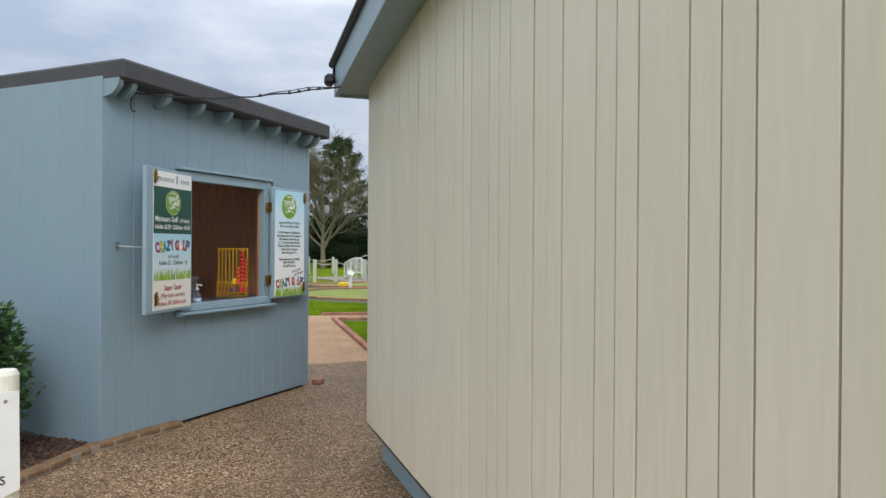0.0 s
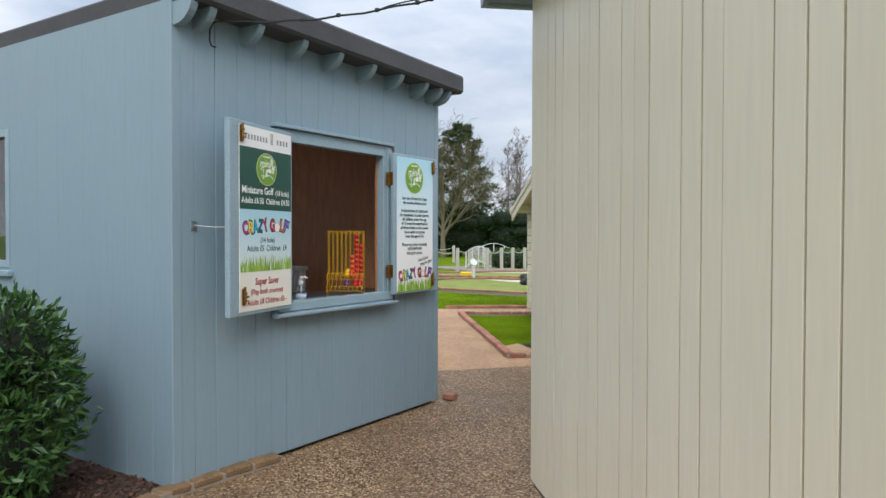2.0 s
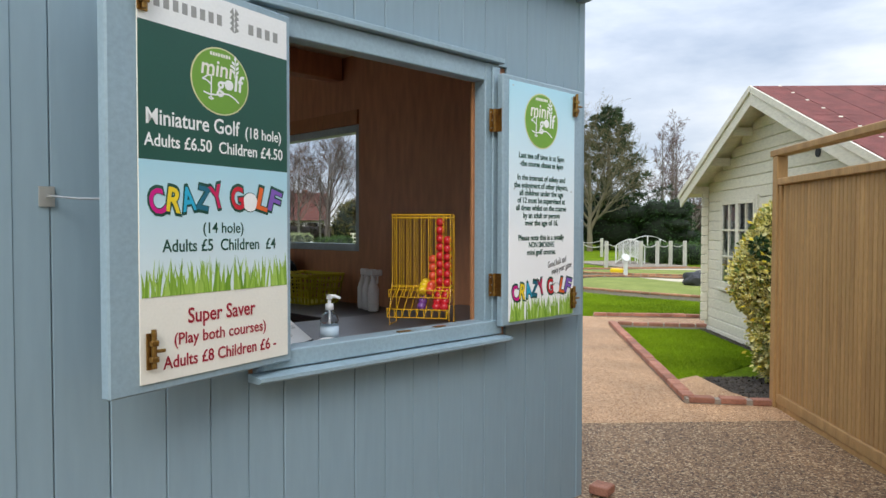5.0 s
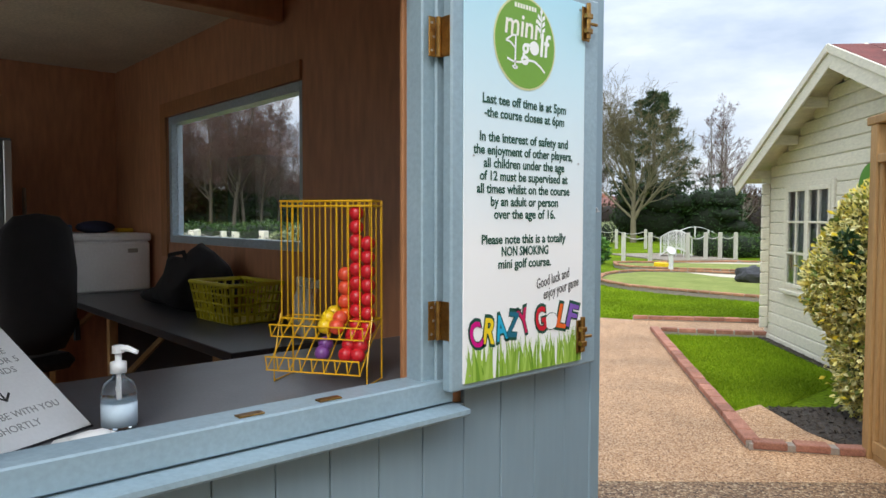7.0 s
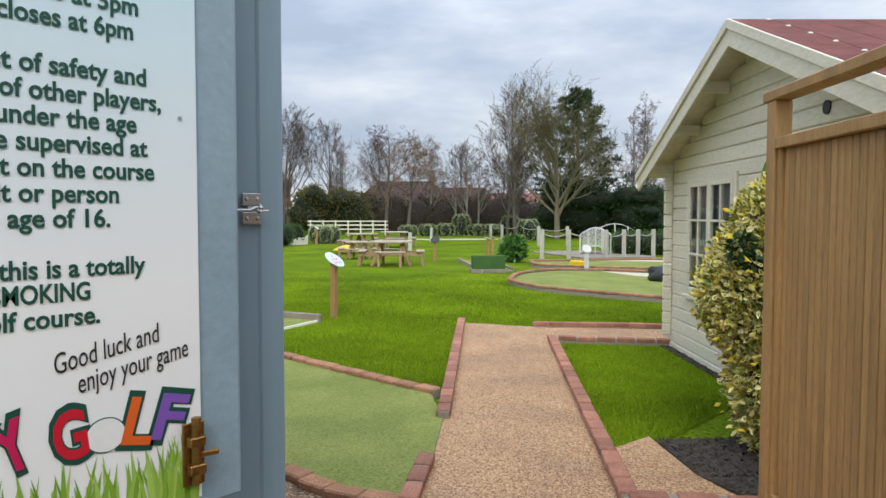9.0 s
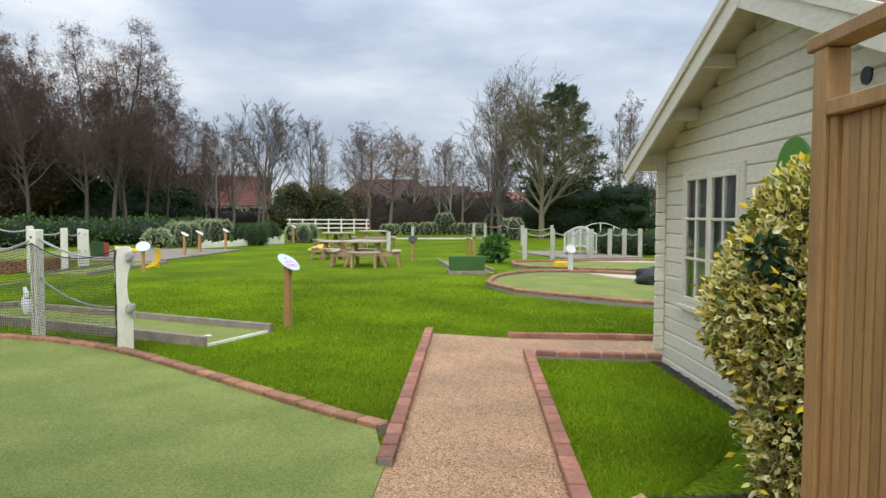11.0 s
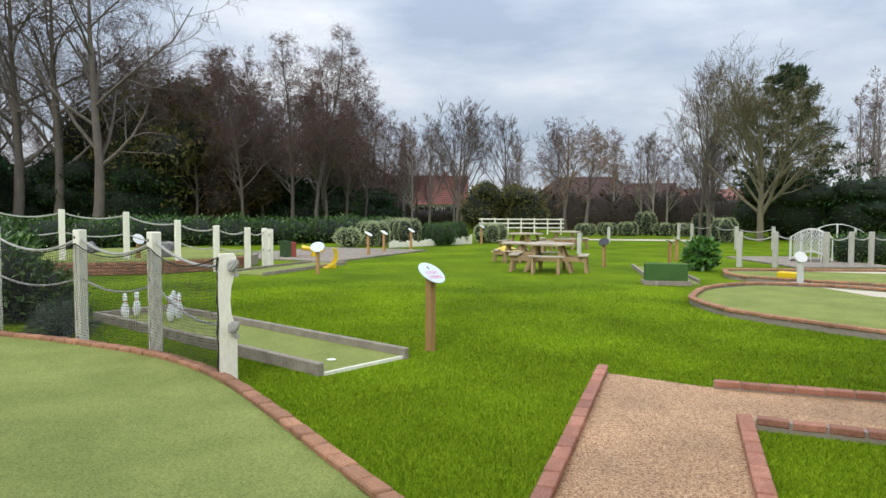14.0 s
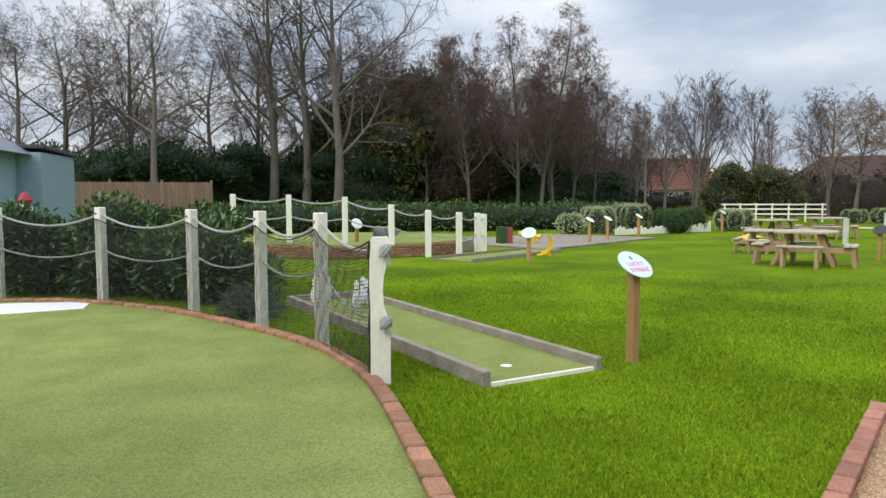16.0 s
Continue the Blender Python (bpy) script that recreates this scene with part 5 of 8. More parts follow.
for k in range(len(NET_POSTS) - 1):
    (ax, ay), (bx, by) = NET_POSTS[k], NET_POSTS[k + 1]
    RS = thing("rope_span", pose(0, 0, 0), "sagging grey-white ropes strung between the posts", "rope", "rope spans by the near green")
    za, zb = (1.06, TOPS[k + 1] - 0.09) if k == 0 else (TOPS[k] - 0.09, TOPS[k + 1] - 0.09)
    top = rope_line((ax, ay, za), (bx, by, zb), 0.17 if k else 0.1)
    low = rope_line((ax, ay, 0.52 if k == 0 else 0.78), (bx, by, 0.78), 0.13)
    part("top_rope", Geo().tube(top, 0.015, 6), ROPE, RS)
    part("lower_rope", Geo().tube(low, 0.013, 6), ROPE, RS)
    # netting hung on the outer face of posts
    if k < 5:
        d = (Vector((bx, by)) - Vector((ax, ay)))
        nn = Vector((-d.y, d.x)).normalized()
        if nn.dot(Vector((-1.6, 5.4)) - Vector((ax, ay))) < 0:
            nn = -nn
        off = nn * 0.062
        pa, pb = Vector((ax, ay)) + off, Vector((bx, by)) + off
        za, zb = TOPS[k] - 0.16, TOPS[k + 1] - 0.16
        if k == 0:
            pa, za = Vector((ax - 0.01, ay - 0.085)), 1.13
        g = Geo()
        nu, nv = int((pb - pa).length / 0.032), 33

        def knot(t, j):
            q = pa.lerp(pb, t)
            zt = za + (zb - za) * t - 0.13 * 4 * t * (1 - t)
            w = 0.006 * math.sin(t * 41 + j * 0.7) + 0.015 * math.sin(math.pi * t) * math.sin(j * 0.23)
            return (q.x + nn.x * w, q.y + nn.y * w, 0.05 + (zt - 0.05) * j / nv)

        for i in range(nu + 1):
            g.tube([knot(i / nu, j) for j in range(0, nv + 1, 3)], 0.0023, 3)
        for j in range(nv):
            g.tube([knot(i / 10, j) for i in range(11)], 0.0023, 3)
        g.tube([knot(i / 16, nv) for i in range(17)], 0.007, 5)
        if k == 0:
            g.tube([knot(0.0, j) for j in range(0, nv + 1, 3)], 0.010, 5)
        ob = solid("ball_net", g, NET, "black ball-stop netting on the rope fence", "net", "nets by the near green", kind="stuff")

# bowling lane
LD = Vector((-0.958, -0.287))
LM = frame2((-7.06, 8.06), (LD.x, LD.y))
LANE = thing("bowling_lane", LM, "artificial turf putting lane with grey timber sides", "putting lane")
part("turf", Geo().box(0.03, 5.0, 0.0, 1.04, -0.03, 0.03), TURF, LANE)
part("side_board", Geo().cbox(-0.02, 5.0, -0.07, 0.0, -0.02, 0.115, 0.008), WOOD_GREY, LANE)
part("side_board", Geo().cbox(0.02, 5.0, 1.04, 1.11, -0.02, 0.125, 0.008), WOOD_GREY, LANE)
part("end_board", Geo().cbox(5.0, 5.07, -0.07, 1.11, -0.02, 0.12, 0.008), WOOD_GREY, LANE)
part("front_edge", Geo().cbox(0.0, 0.03, 0.0, 1.04, -0.03, 0.034, 0.003), WHITE_WOOD, LANE)
part("tee_mark", disc(0.42, 0.62, 0.05, 0.05, 0.033, 16), INK_WHITE, LANE)
PIN = thing("bowling_pin", LM @ pose(4.0, 0.5, 0.03), "white toy bowling pin with a red band", "bowling pin", "bowling pins on the lane")
part("pin_body", Geo().lathe([(0.028, 0), (0.04, 0.02), (0.06, 0.11), (0.05, 0.18), (0.026, 0.25), (0.034, 0.31), (0.028, 0.35), (0.008, 0.37)], 14), WHITE_PL, PIN, smooth=True)
part("pin_band", Geo().lathe([(0.0275, 0.245), (0.0275, 0.262)], 14), INK_RED, PIN)
for sx, sy in ((4.15, 0.3), (4.45, 0.22), (4.8, 0.6), (4.62, 0.85)):
    copy_thing(PIN, LM @ pose(sx, sy, 0.03))

SIGN_FACE = ink("white_blue_sign_face", (0.62, 0.74, 0.80))
INK_PINK = ink("pink_print", (0.70, 0.06, 0.22))


def hole_sign(x, y, h, face, r=0.16, label="round white hole sign on a timber stake", face_mat=None, words=(), tilt=42):
    SG = thing("hole_sign", pose(x, y, 0), label, "sign", "hole signs round the course")
    part("stake", Geo().cbox(-0.042, 0.042, -0.042, 0.042, -0.05, h, 0.005, pose(0, 0, 0, 0, 0, face)), WOOD, SG)
    m = pose(0, 0, h + 0.06, 0, 0, face) @ pose(0, -0.02, 0, tilt, 0, 0)
    pl = part("sign_plate", Geo().lathe([(r, -0.012), (r + 0.003, -0.006), (r, 0.0)], 28), face_mat or SIGN_FACE, SG, m=m)
    for k, (body, sz, w) in enumerate(words):
        lettering(pl, body, sz, 0.0, 0.075 - 0.075 * k, INK_PINK if k else INK_BLACK, 0.001, bold=0.01, width=w)
    part("bracket", Geo().cbox(-0.03, 0.03, -0.03, 0.03, h, h + 0.05, 0.004), WOOD, SG)
    return SG


hole_sign(-7.27, 8.52, 0.82, 108, 0.165, "round hole sign lettered in pink on a timber stake", words=(("1", 0.06, 0.02), ("LUCKY", 0.07, 0.2), ("STRIKE", 0.07, 0.22)), tilt=39)
hole_sign(-16.95, 11.05, 0.62, 60, 0.17)
WHITE_DISC = ink("white_disc_face", (0.75, 0.76, 0.76))
for x, y, h in ((-22.7, 15.2, 0.72), (-23.85, 16.4, 0.72), (-25.2, 18.3, 0.75), (-28.3, 23.9, 0.8)):
    hole_sign(x, y, h, 125, 0.15, face_mat=WHITE_DISC, tilt=32)
hole_sign(-20.3, 7.45, 0.76, 110, 0.15, "small white hole sign on the brick island", WHITE_DISC, tilt=60)
hole_sign(-15.1, 18.9, 0.66, 30, 0.15, "dark oval hole sign on a timber stake", INK_BLACK)
for x, y in ((-14.9, 21.4), (-15.9, 22.9), (-13.9, 20.9)):
    hole_sign(x, y, 0.62, 160, 0.14, face_mat=WHITE_DISC, tilt=30)

# second lane with a yellow chute
L2 = frame2((-17.1, 9.75), (-0.6, 0.8))
LANE2 = thing("chute_lane", L2, "short turf lane with grey timber edging", "putting lane")
part("turf", Geo().box(0.0, 4.0, 0.05, 1.15, -0.03, 0.03), TURF, LANE2)
for b in ((0, 4.0, 0.0, 0.05), (0, 4.0, 1.15, 1.2), (3.95, 4.0, 0.05, 1.15)):
    part("edging", Geo().cbox(*b, -0.02, 0.09, 0.006), WOOD_GREY, LANE2)
YCH = mat("yellow_chute_plastic", (0.75, 0.52, 0.01), (0.68, 0.45, 0.01), rough=0.35, fine_col=0.05)
CHU = thing("yellow_chute", pose(-18.6, 12.0, 0.0, 0, 0, -12), "bright yellow curved plastic ball chute", "chute")
g = Geo()
for k in range(13):
    a = radians(-95 + 130 * k / 12)
    for rr in (0.32, 0.345):
        for x0 in (-0.25, 0.25):
            g.v.append((x0, rr * math.cos(a) - 0.1, 0.35 + rr * math.sin(a)))
for k in range(12):
    i = k * 4
    g.f += [(i, i + 1, i + 5, i + 4), (i + 2, i + 6, i + 7, i + 3), (i, i + 4, i + 6, i + 2), (i + 1, i + 3, i + 7, i + 5)]
    g.mi += [0] * 4
g.add([g.v[0], g.v[1], g.v[3], g.v[2], g.v[-4], g.v[-3], g.v[-1], g.v[-2]], [(0, 1, 2, 3), (4, 7, 6, 5)])
part("slide", g, YCH, CHU)
part("foot", Geo().cbox(-0.22, 0.22, 0.02, 0.2, 0.0, 0.1, 0.01), YCH, CHU)
HUT = thing("ball_hopper", pose(-22.9, 12.4, 0.05, 0, 0, 95) @ Matrix.Diagonal((0.8, 0.8, 0.85, 1)), "dark green and red hopper box beside the lane", "box")
part("green_side", Geo().cbox(-0.25, 0.0, -0.3, 0.3, 0.0, 0.62, 0.01), ink("bottle_green_paint", (0.03, 0.07, 0.02)), HUT)
part("red_side", Geo().cbox(0.002, 0.22, -0.3, 0.3, 0.0, 0.58, 0.01), ink("brick_red_paint", (0.30, 0.06, 0.04)), HUT)
OBST = thing("yellow_obstacle", pose(-22.6, 13.2, 0.05) @ Matrix.Diagonal((0.6, 0.6, 0.7, 1)), "yellow plastic obstacle on the boardwalk", "obstacle")
part("arm", Geo().tube([(-0.6, -0.5, 0.42), (-0.2, -0.1, 0.36), (0.3, 0.4, 0.3)], [0.12, 0.1, 0.1], 8), YCH, OBST)
part("foot", Geo().cbox(-0.15, 0.15, -0.15, 0.15, 0.0, 0.3, 0.02), YCH, OBST)

# boardwalk
DECK = thing("boardwalk", pose(-20.6, 12.9, 0, 0, 0, 126), "weathered grey timber boardwalk", "boardwalk")
for k in range(46):
    part("deck_board", Geo().cbox(k * 0.15, k * 0.15 + 0.14, -0.2, 4.6, 0.0, 0.05 + 0.004 * (k % 3), 0.006), WOOD_GREY, DECK)
DECK2 = thing("boardwalk", pose(-12.2, 23.0, 0, 0, 0, 150), "weathered grey timber boardwalk by the bridge", "boardwalk")
for k in range(30):
    part("deck_board", Geo().cbox(k * 0.15, k * 0.15 + 0.14, -3.2, -0.3, 0.0, 0.05 + 0.004 * (k % 3), 0.006), WOOD_GREY, DECK2)

# raised island with rope posts
cx, cy = -22.4, 7.6
ring = [(cx + 3.5 * math.cos(a), cy + 3.5 * math.sin(a)) for a in [2 * math.pi * k / 28 for k in range(28)]]
ISL = solid("raised_island", Geo().prism(ring, -0.05, 0.30), MORTAR, "low round brick-walled putting island", kind="structure")
sheet("island_turf", [(cx + 3.35 * math.cos(2 * math.pi * k / 28), cy + 3.35 * math.sin(2 * math.pi * k / 28)) for k in range(28)], 0.33, TURF, "turf on the raised island", 0.05)
RING_BR = Geo().cbox(-0.1035, 0.1035, -0.04, 0.04, 0, 0.066, 0.006).mesh("brick", BRICK_OLD)
for row in range(4):
    for k in range(34):
        a = -1.35 + (k + 0.5 * (row % 2)) * 0.0655
        part("brick", RING_BR, None, ISL, m=pose(cx + 3.48 * math.cos(a), cy + 3.48 * math.sin(a), 0.012 + row * 0.078, 0, 0, math.degrees(a) + 90))
ISLE = [(-20.6, 4.3, 1.6), (-20.2, 5.7, 1.58), (-19.8, 7.1, 1.52), (-19.15, 8.2, 1.32), (-18.95, 9.1, 1.18), (-18.95, 9.9, 1.12), (-19.7, 10.6, 1.08), (-20.3, 10.95, 1.04)]
IP = None
for x, y, zt in ISLE:
    zb = 0.33 if (x - cx) ** 2 + (y - cy) ** 2 < 3.3 ** 2 else 0.0
    PT = thing("rope_post", pose(x, y, zb), "white painted rope post on the brick island", "post", "rope posts on the island")
    part("post_shaft", Geo().cbox(-0.07, 0.07, -0.07, 0.07, 0.0 if zb else -0.03, zt - zb, 0.01), WHITE_WOOD, PT)
for p, q in zip(ISLE, ISLE[1:]):
    RS = thing("rope_span", pose(0, 0, 0), "sagging pale rope between white posts", "rope", "rope spans on the island")
    part("top_rope", Geo().tube(rope_line((p[0], p[1], p[2] - 0.08), (q[0], q[1], q[2] - 0.08), 0.12), 0.02, 5), ROPE, RS)
    part("lower_rope", Geo().tube(rope_line((p[0], p[1], p[2] - 0.55), (q[0], q[1], q[2] - 0.55), 0.1), 0.018, 5), ROPE, RS)


def rock(name, x, y, z, sx, sy, sz, seed, material, label):
    rnd = random.Random(seed)
    bm = bmesh.new()
    bmesh.ops.create_icosphere(bm, subdivisions=3, radius=1.0)
    offs = Vector((rnd.uniform(0, 50), rnd.uniform(0, 50), 0))
    for v in bm.verts:
        k = 1 + 0.35 * noise.noise(v.co * 1.3 + offs) + 0.12 * noise.noise(v.co * 4 + offs)
        v.co = Vector((v.co.x * sx * k, v.co.y * sy * k, v.co.z * sz * k))
    me = bpy.data.meshes.new(name)
    bm.to_mesh(me)
    bm.free()
    me.materials.append(material)
    ob = new(name, me)
    ob.matrix_basis = pose(x, y, z)
    return tagged(ob, label, "rock")


STONE = mat("grey_stone", (0.20, 0.19, 0.18), (0.10, 0.095, 0.09), rough=0.9, scale=4, fine=30, bump=0.8)
SLATE = mat("dark_slate_rock", (0.05, 0.052, 0.058), (0.025, 0.026, 0.03), rough=0.7, scale=5, fine=30, bump=0.9)
rock("boulder", -20.4, 8.1, 0.45, 0.2, 0.22, 0.3, 1, STONE, "grey boulder standing on the brick island")
rock("boulder", -23.6, 6.6, 0.42, 0.5, 0.28, 0.2, 2, STONE, "grey boulder lying on the brick island")
rock("boulder", -23.6, 8.8, 0.42, 0.45, 0.28, 0.18, 3, STONE, "grey boulder at the back of the island")
rock("slate_rock", -6.05, 16.9, 0.2, 0.36, 0.3, 0.25, 4, SLATE, "dark slate rock on the far green")

# right-hand rope fence, bridge, tee marker
POST_GREY = mat("weathered_post_paint", (0.56, 0.54, 0.47), (0.42, 0.40, 0.34), rough=0.7, scale=6, fine=50, bump=0.2, stretch=(1, 1, 0.3), rand=0.1, fine_col=0.3)
RPOSTS = [(-13.25, 22.4), (-12.6, 23.1), (-11.7, 24.1), (-11.6, 25.2), (-11.3, 25.7), (-10.95, 26.2)]
FPOSTS = [(-25.7, 34.8), (-23.9, 33.6), (-24.7, 36.3), (-19.3, 30.7), (-18.2, 31.6)]
for lst, h, grp in ((RPOSTS, 1.02, "rope posts by the bridge"), (FPOSTS, 0.98, "rope posts at the far green")):
    for x, y in lst:
        PT = thing("rope_post", pose(x, y, 0), "weathered white rope post", "post", grp)
        part("post_shaft", Geo().cbox(-0.06, 0.06, -0.06, 0.06, -0.03, h, 0.01), POST_GREY, PT)
    for p, q in zip(lst, lst[1:]):
        RS = thing("rope_span", pose(0, 0, 0), "sagging pale rope between weathered posts", "rope", grp + " spans")
        part("top_rope", Geo().tube(rope_line((*p, h - 0.1), (*q, h - 0.1), 0.14), 0.02, 5), ROPE, RS)
BG = thing("lattice_bridge", frame2((-13.55, 25.33), (0.87, 0.49)) @ Matrix.Diagonal((0.58, 0.8, 0.93, 1)), "small white arched bridge with lattice sides", "bridge")
WHITE_P = mat("white_gloss_paint", (0.66, 0.66, 0.62), rough=0.4, fine_col=0.1)
for yy in (0.0, 0.9):
    arc = [(q / 12 * 2.0, yy, 0.85 + 0.28 * math.sin(math.pi * q / 12)) for q in range(13)]
    part("handrail", Geo().tube(arc, 0.024, 6), WHITE_P, BG)
    part("bottom_rail", Geo().tube([(x, y, z - 0.75) for x, y, z in arc], 0.022, 6), WHITE_P, BG)
    for q in range(0, 13, 3):
        part("baluster", Geo().cbox(arc[q][0] - 0.03, arc[q][0] + 0.03, yy - 0.03, yy + 0.03, 0.0, arc[q][2], 0.005), WHITE_P, BG)
    for q in range(-5, 15):
        for sgn in (1, -1):
            pts = []
            for t in range(6):
                x = q * 0.145 + t * 0.145
                if 0.02 < x < 1.98:
                    base = 0.1 + 0.28 * math.sin(math.pi * x / 2)
                    pts.append((x, yy, base + 0.75 * (t / 5 if sgn > 0 else 1 - t / 5)))
            if len(pts) > 1:
                part("lattice_strip", Geo().tube(pts, 0.010, 4), WHITE_P, BG)
part("bridge_deck", Geo().add([(q / 12 * 2.0, y, 0.08 + 0.28 * math.sin(math.pi * q / 12)) for q in range(13) for y in (0.0, 0.9)], [(2 * i, 2 * i + 2, 2 * i + 3, 2 * i + 1) for i in range(12)]), WOOD_GREY, BG)
AR = thing("arched_rail", frame2((-15.1, 28.5), (0.86, 0.5)) @ Matrix.Diagonal((0.85, 1, 0.93, 1)), "far white arched bridge handrail", "bridge")
for yy in (0, 0.8):
    part("handrail", Geo().tube([(q / 12 * 2.6, yy, 0.75 + 0.5 * math.sin(math.pi * q / 12)) for q in range(13)], 0.013, 6), WHITE_P, AR)
    for q in (0, 3, 6, 9, 12):
        part("baluster", Geo().cbox(q / 12 * 2.6 - 0.025, q / 12 * 2.6 + 0.025, yy - 0.02, yy + 0.02, 0.0, 0.75 + 0.5 * math.sin(math.pi * q / 12), 0.004), WHITE_P, AR)
TM = thing("tee_marker", pose(-9.2, 18.75, 0.06), "white tee marker post with tilted oval head", "sign")
part("marker_post", Geo().cbox(-0.05, 0.05, -0.05, 0.05, 0, 0.5, 0.008), WHITE_P, TM)
part("marker_head", Geo().lathe([(0.13, -0.02), (0.14, 0), (0.13, 0.02)], 20, pose(0, 0, 0.56, 55, 0, 60)), WHITE_P, TM)
part("marker_base", Geo().cbox(-0.2, 0.2, -0.12, 0.12, -0.02, 0.02, 0.01), WHITE_P, TM)
YB = thing("yellow_block", pose(-10.0, 19.6, 0.06), "small yellow block on the turf", "obstacle")
part("block", Geo().cbox(-0.22, 0.22, -0.12, 0.12, 0.0, 0.16, 0.03), YCH, YB)
SAND = mat("pale_sand", (0.62, 0.55, 0.42), (0.52, 0.45, 0.34), rough=0.95, scale=3, fine=90, bump=0.5)
sheet("sand_strip", ccw([(-8.5, 18.35), (-7.2, 17.7), (-5.4, 18.0), (-4.5, 18.6), (-6.4, 18.75)]), 0.066, SAND, "pale sand bunker on the far green", 0.02)
sheet("sand_strip_back", ccw([(-11.3, 21.6), (-9.6, 22.8), (-7.6, 23.9), (-8.4, 24.1), (-10.4, 23.0)]), 0.066, SAND, "pale sand strip along the back green", 0.02)
sheet("sand_path_far", ccw([(-30.4, 31), (-27.0, 34.5), (-24.5, 38.5), (-25.5, 39.5), (-28.5, 36), (-31.5, 32)]), 0.012, SAND, "pale sand path near the hedges", 0.02)
sheet("sand_near", ccw([(-11.3, 2.1), (-11.55, 2.95), (-12.2, 2.9), (-12.3, 1.9), (-12.3, 1.0), (-11.4, 1.2)]), 0.049, INK_WHITE, "white painted patch on the near green", 0.01)

# green trough by the lane
LANE3 = thing("lane_end_box", frame2((-11.02, 16.05), (0.66, 0.75)), "turf-clad end box of a putting lane", "box")
part("turf_box", Geo().cbox(0.03, 0.9, 0.05, 0.4, 0.1, 0.46, 0.008), mat("dark_turf", (0.06, 0.14, 0.03), (0.045, 0.11, 0.025), rough=0.95, fine=120, bump=0.6), LANE3)
part("base_board", Geo().cbox(-0.02, 0.98, 0.0, 0.45, 0.0, 0.1, 0.008), WOOD_GREY, LANE3)
L4 = frame2((-11.0, 16.4), (-0.75, 0.66))
LANE4 = thing("far_lane", L4, "turf putting lane with pale timber sides", "putting lane")
part("turf", Geo().box(0.0, 4.8, -0.9, 0.0, -0.03, 0.03), TURF, LANE4)
part("side_board", Geo().cbox(-0.3, 4.8, 0.0, 0.06, -0.02, 0.1, 0.006), WOOD_GREY, LANE4)
part("side_board", Geo().cbox(0.3, 4.8, -0.96, -0.9, -0.02, 0.1, 0.006), WOOD_GREY, LANE4)

# picnic tables
PINE = mat("pale_pine_plank", (0.42, 0.29, 0.15), (0.33, 0.215, 0.105), rough=0.7, scale=4, fine=40, bump=0.25, rand=0.12)
PINE_GREY = mat("silvered_pine_plank", (0.50, 0.43, 0.33), (0.38, 0.32, 0.24), rough=0.8, scale=4, fine=40, bump=0.25, rand=0.1)


def picnic_table(m):
    P = thing("picnic_table", m, "pine picnic table with four benches on the lawn", "picnic table", "picnic tables on the lawn")
    for k in range(10):
        y = -0.72 + k * 0.144
        half = math.sqrt(0.74 ** 2 - min(0.6, abs(y + 0.072)) ** 2)
        part("top_plank", Geo().cbox(-half, half, y, y + 0.137, 0.70, 0.75, 0.008), PINE_GREY, P)
    for a in (0, 90, 180, 270):
        r = pose(0, 0, 0, 0, 0, a)
        for k in range(2):
            part("bench_plank", Geo().cbox(-0.52 + 0.04 * k, 0.52 - 0.04 * k, 0.86 + k * 0.145, 1.0 + k * 0.145, 0.42, 0.465, 0.012, r), PINE_GREY, P)
        for sx in (-0.38, 0.34):
            part("bench_leg", Geo().add([(sx, 1.0, 0.42), (sx + 0.075, 1.0, 0.42), (sx + 0.075, 1.09, 0.42), (sx, 1.09, 0.42), (sx, 1.06, 0), (sx + 0.075, 1.06, 0), (sx + 0.04, 1.15, 0), (sx, 1.15, 0)], [(0, 1, 2, 3), (7, 6, 5, 4), (0, 4, 5, 1), (1, 5, 6, 2), (2, 6, 7, 3), (3, 7, 4, 0)], r), PINE, P)
            part("table_leg", Geo().add([(sx, 0.3, 0.71), (sx + 0.075, 0.3, 0.71), (sx + 0.075, 0.4, 0.71), (sx, 0.4, 0.71), (sx, 0.62, 0), (sx + 0.075, 0.62, 0), (sx + 0.075, 0.72, 0), (sx, 0.72, 0)], [(0, 1, 2, 3), (7, 6, 5, 4), (0, 4, 5, 1), (1, 5, 6, 2), (2, 6, 7, 3), (3, 7, 4, 0)], r), PINE, P)
        part("bearer", Geo().cbox(-0.4, -0.35, 0.0, 1.12, 0.29, 0.415, 0.006, r).cbox(0.35, 0.4, 0.0, 1.12, 0.29, 0.415, 0.006, r), PINE, P)
    return P


PT1 = picnic_table(pose(-14.7, 16.55, 0, 0, 0, 44))
PT1.scale = (0.88, 0.88, 1.0)
copy_thing(PT1, pose(-21.8, 21.4, 0, 0, 0, 20))
copy_thing(PT1, pose(-23.2, 24.6, 0, 0, 0, 50))
PT4 = copy_thing(PT1, pose(-18.0, 18.0, 0, 0, 0, 44))
PT4.scale = (0.6, 0.6, 0.8)
PARA = thing("yellow_cover", pose(-20.6, 19.6, 0) @ Matrix.Diagonal((0.75, 0.75, 0.6, 1)), "yellow cover slung over a low frame", "cover")
part("cover", Geo().lathe([(0.75, 0.25), (0.5, 0.42), (0.2, 0.55), (0.03, 0.6)], 12), YCH, PARA)
part("cover_post", Geo().cyl((0, 0, 0), (0, 0, 0.58), 0.04), WOOD, PARA)
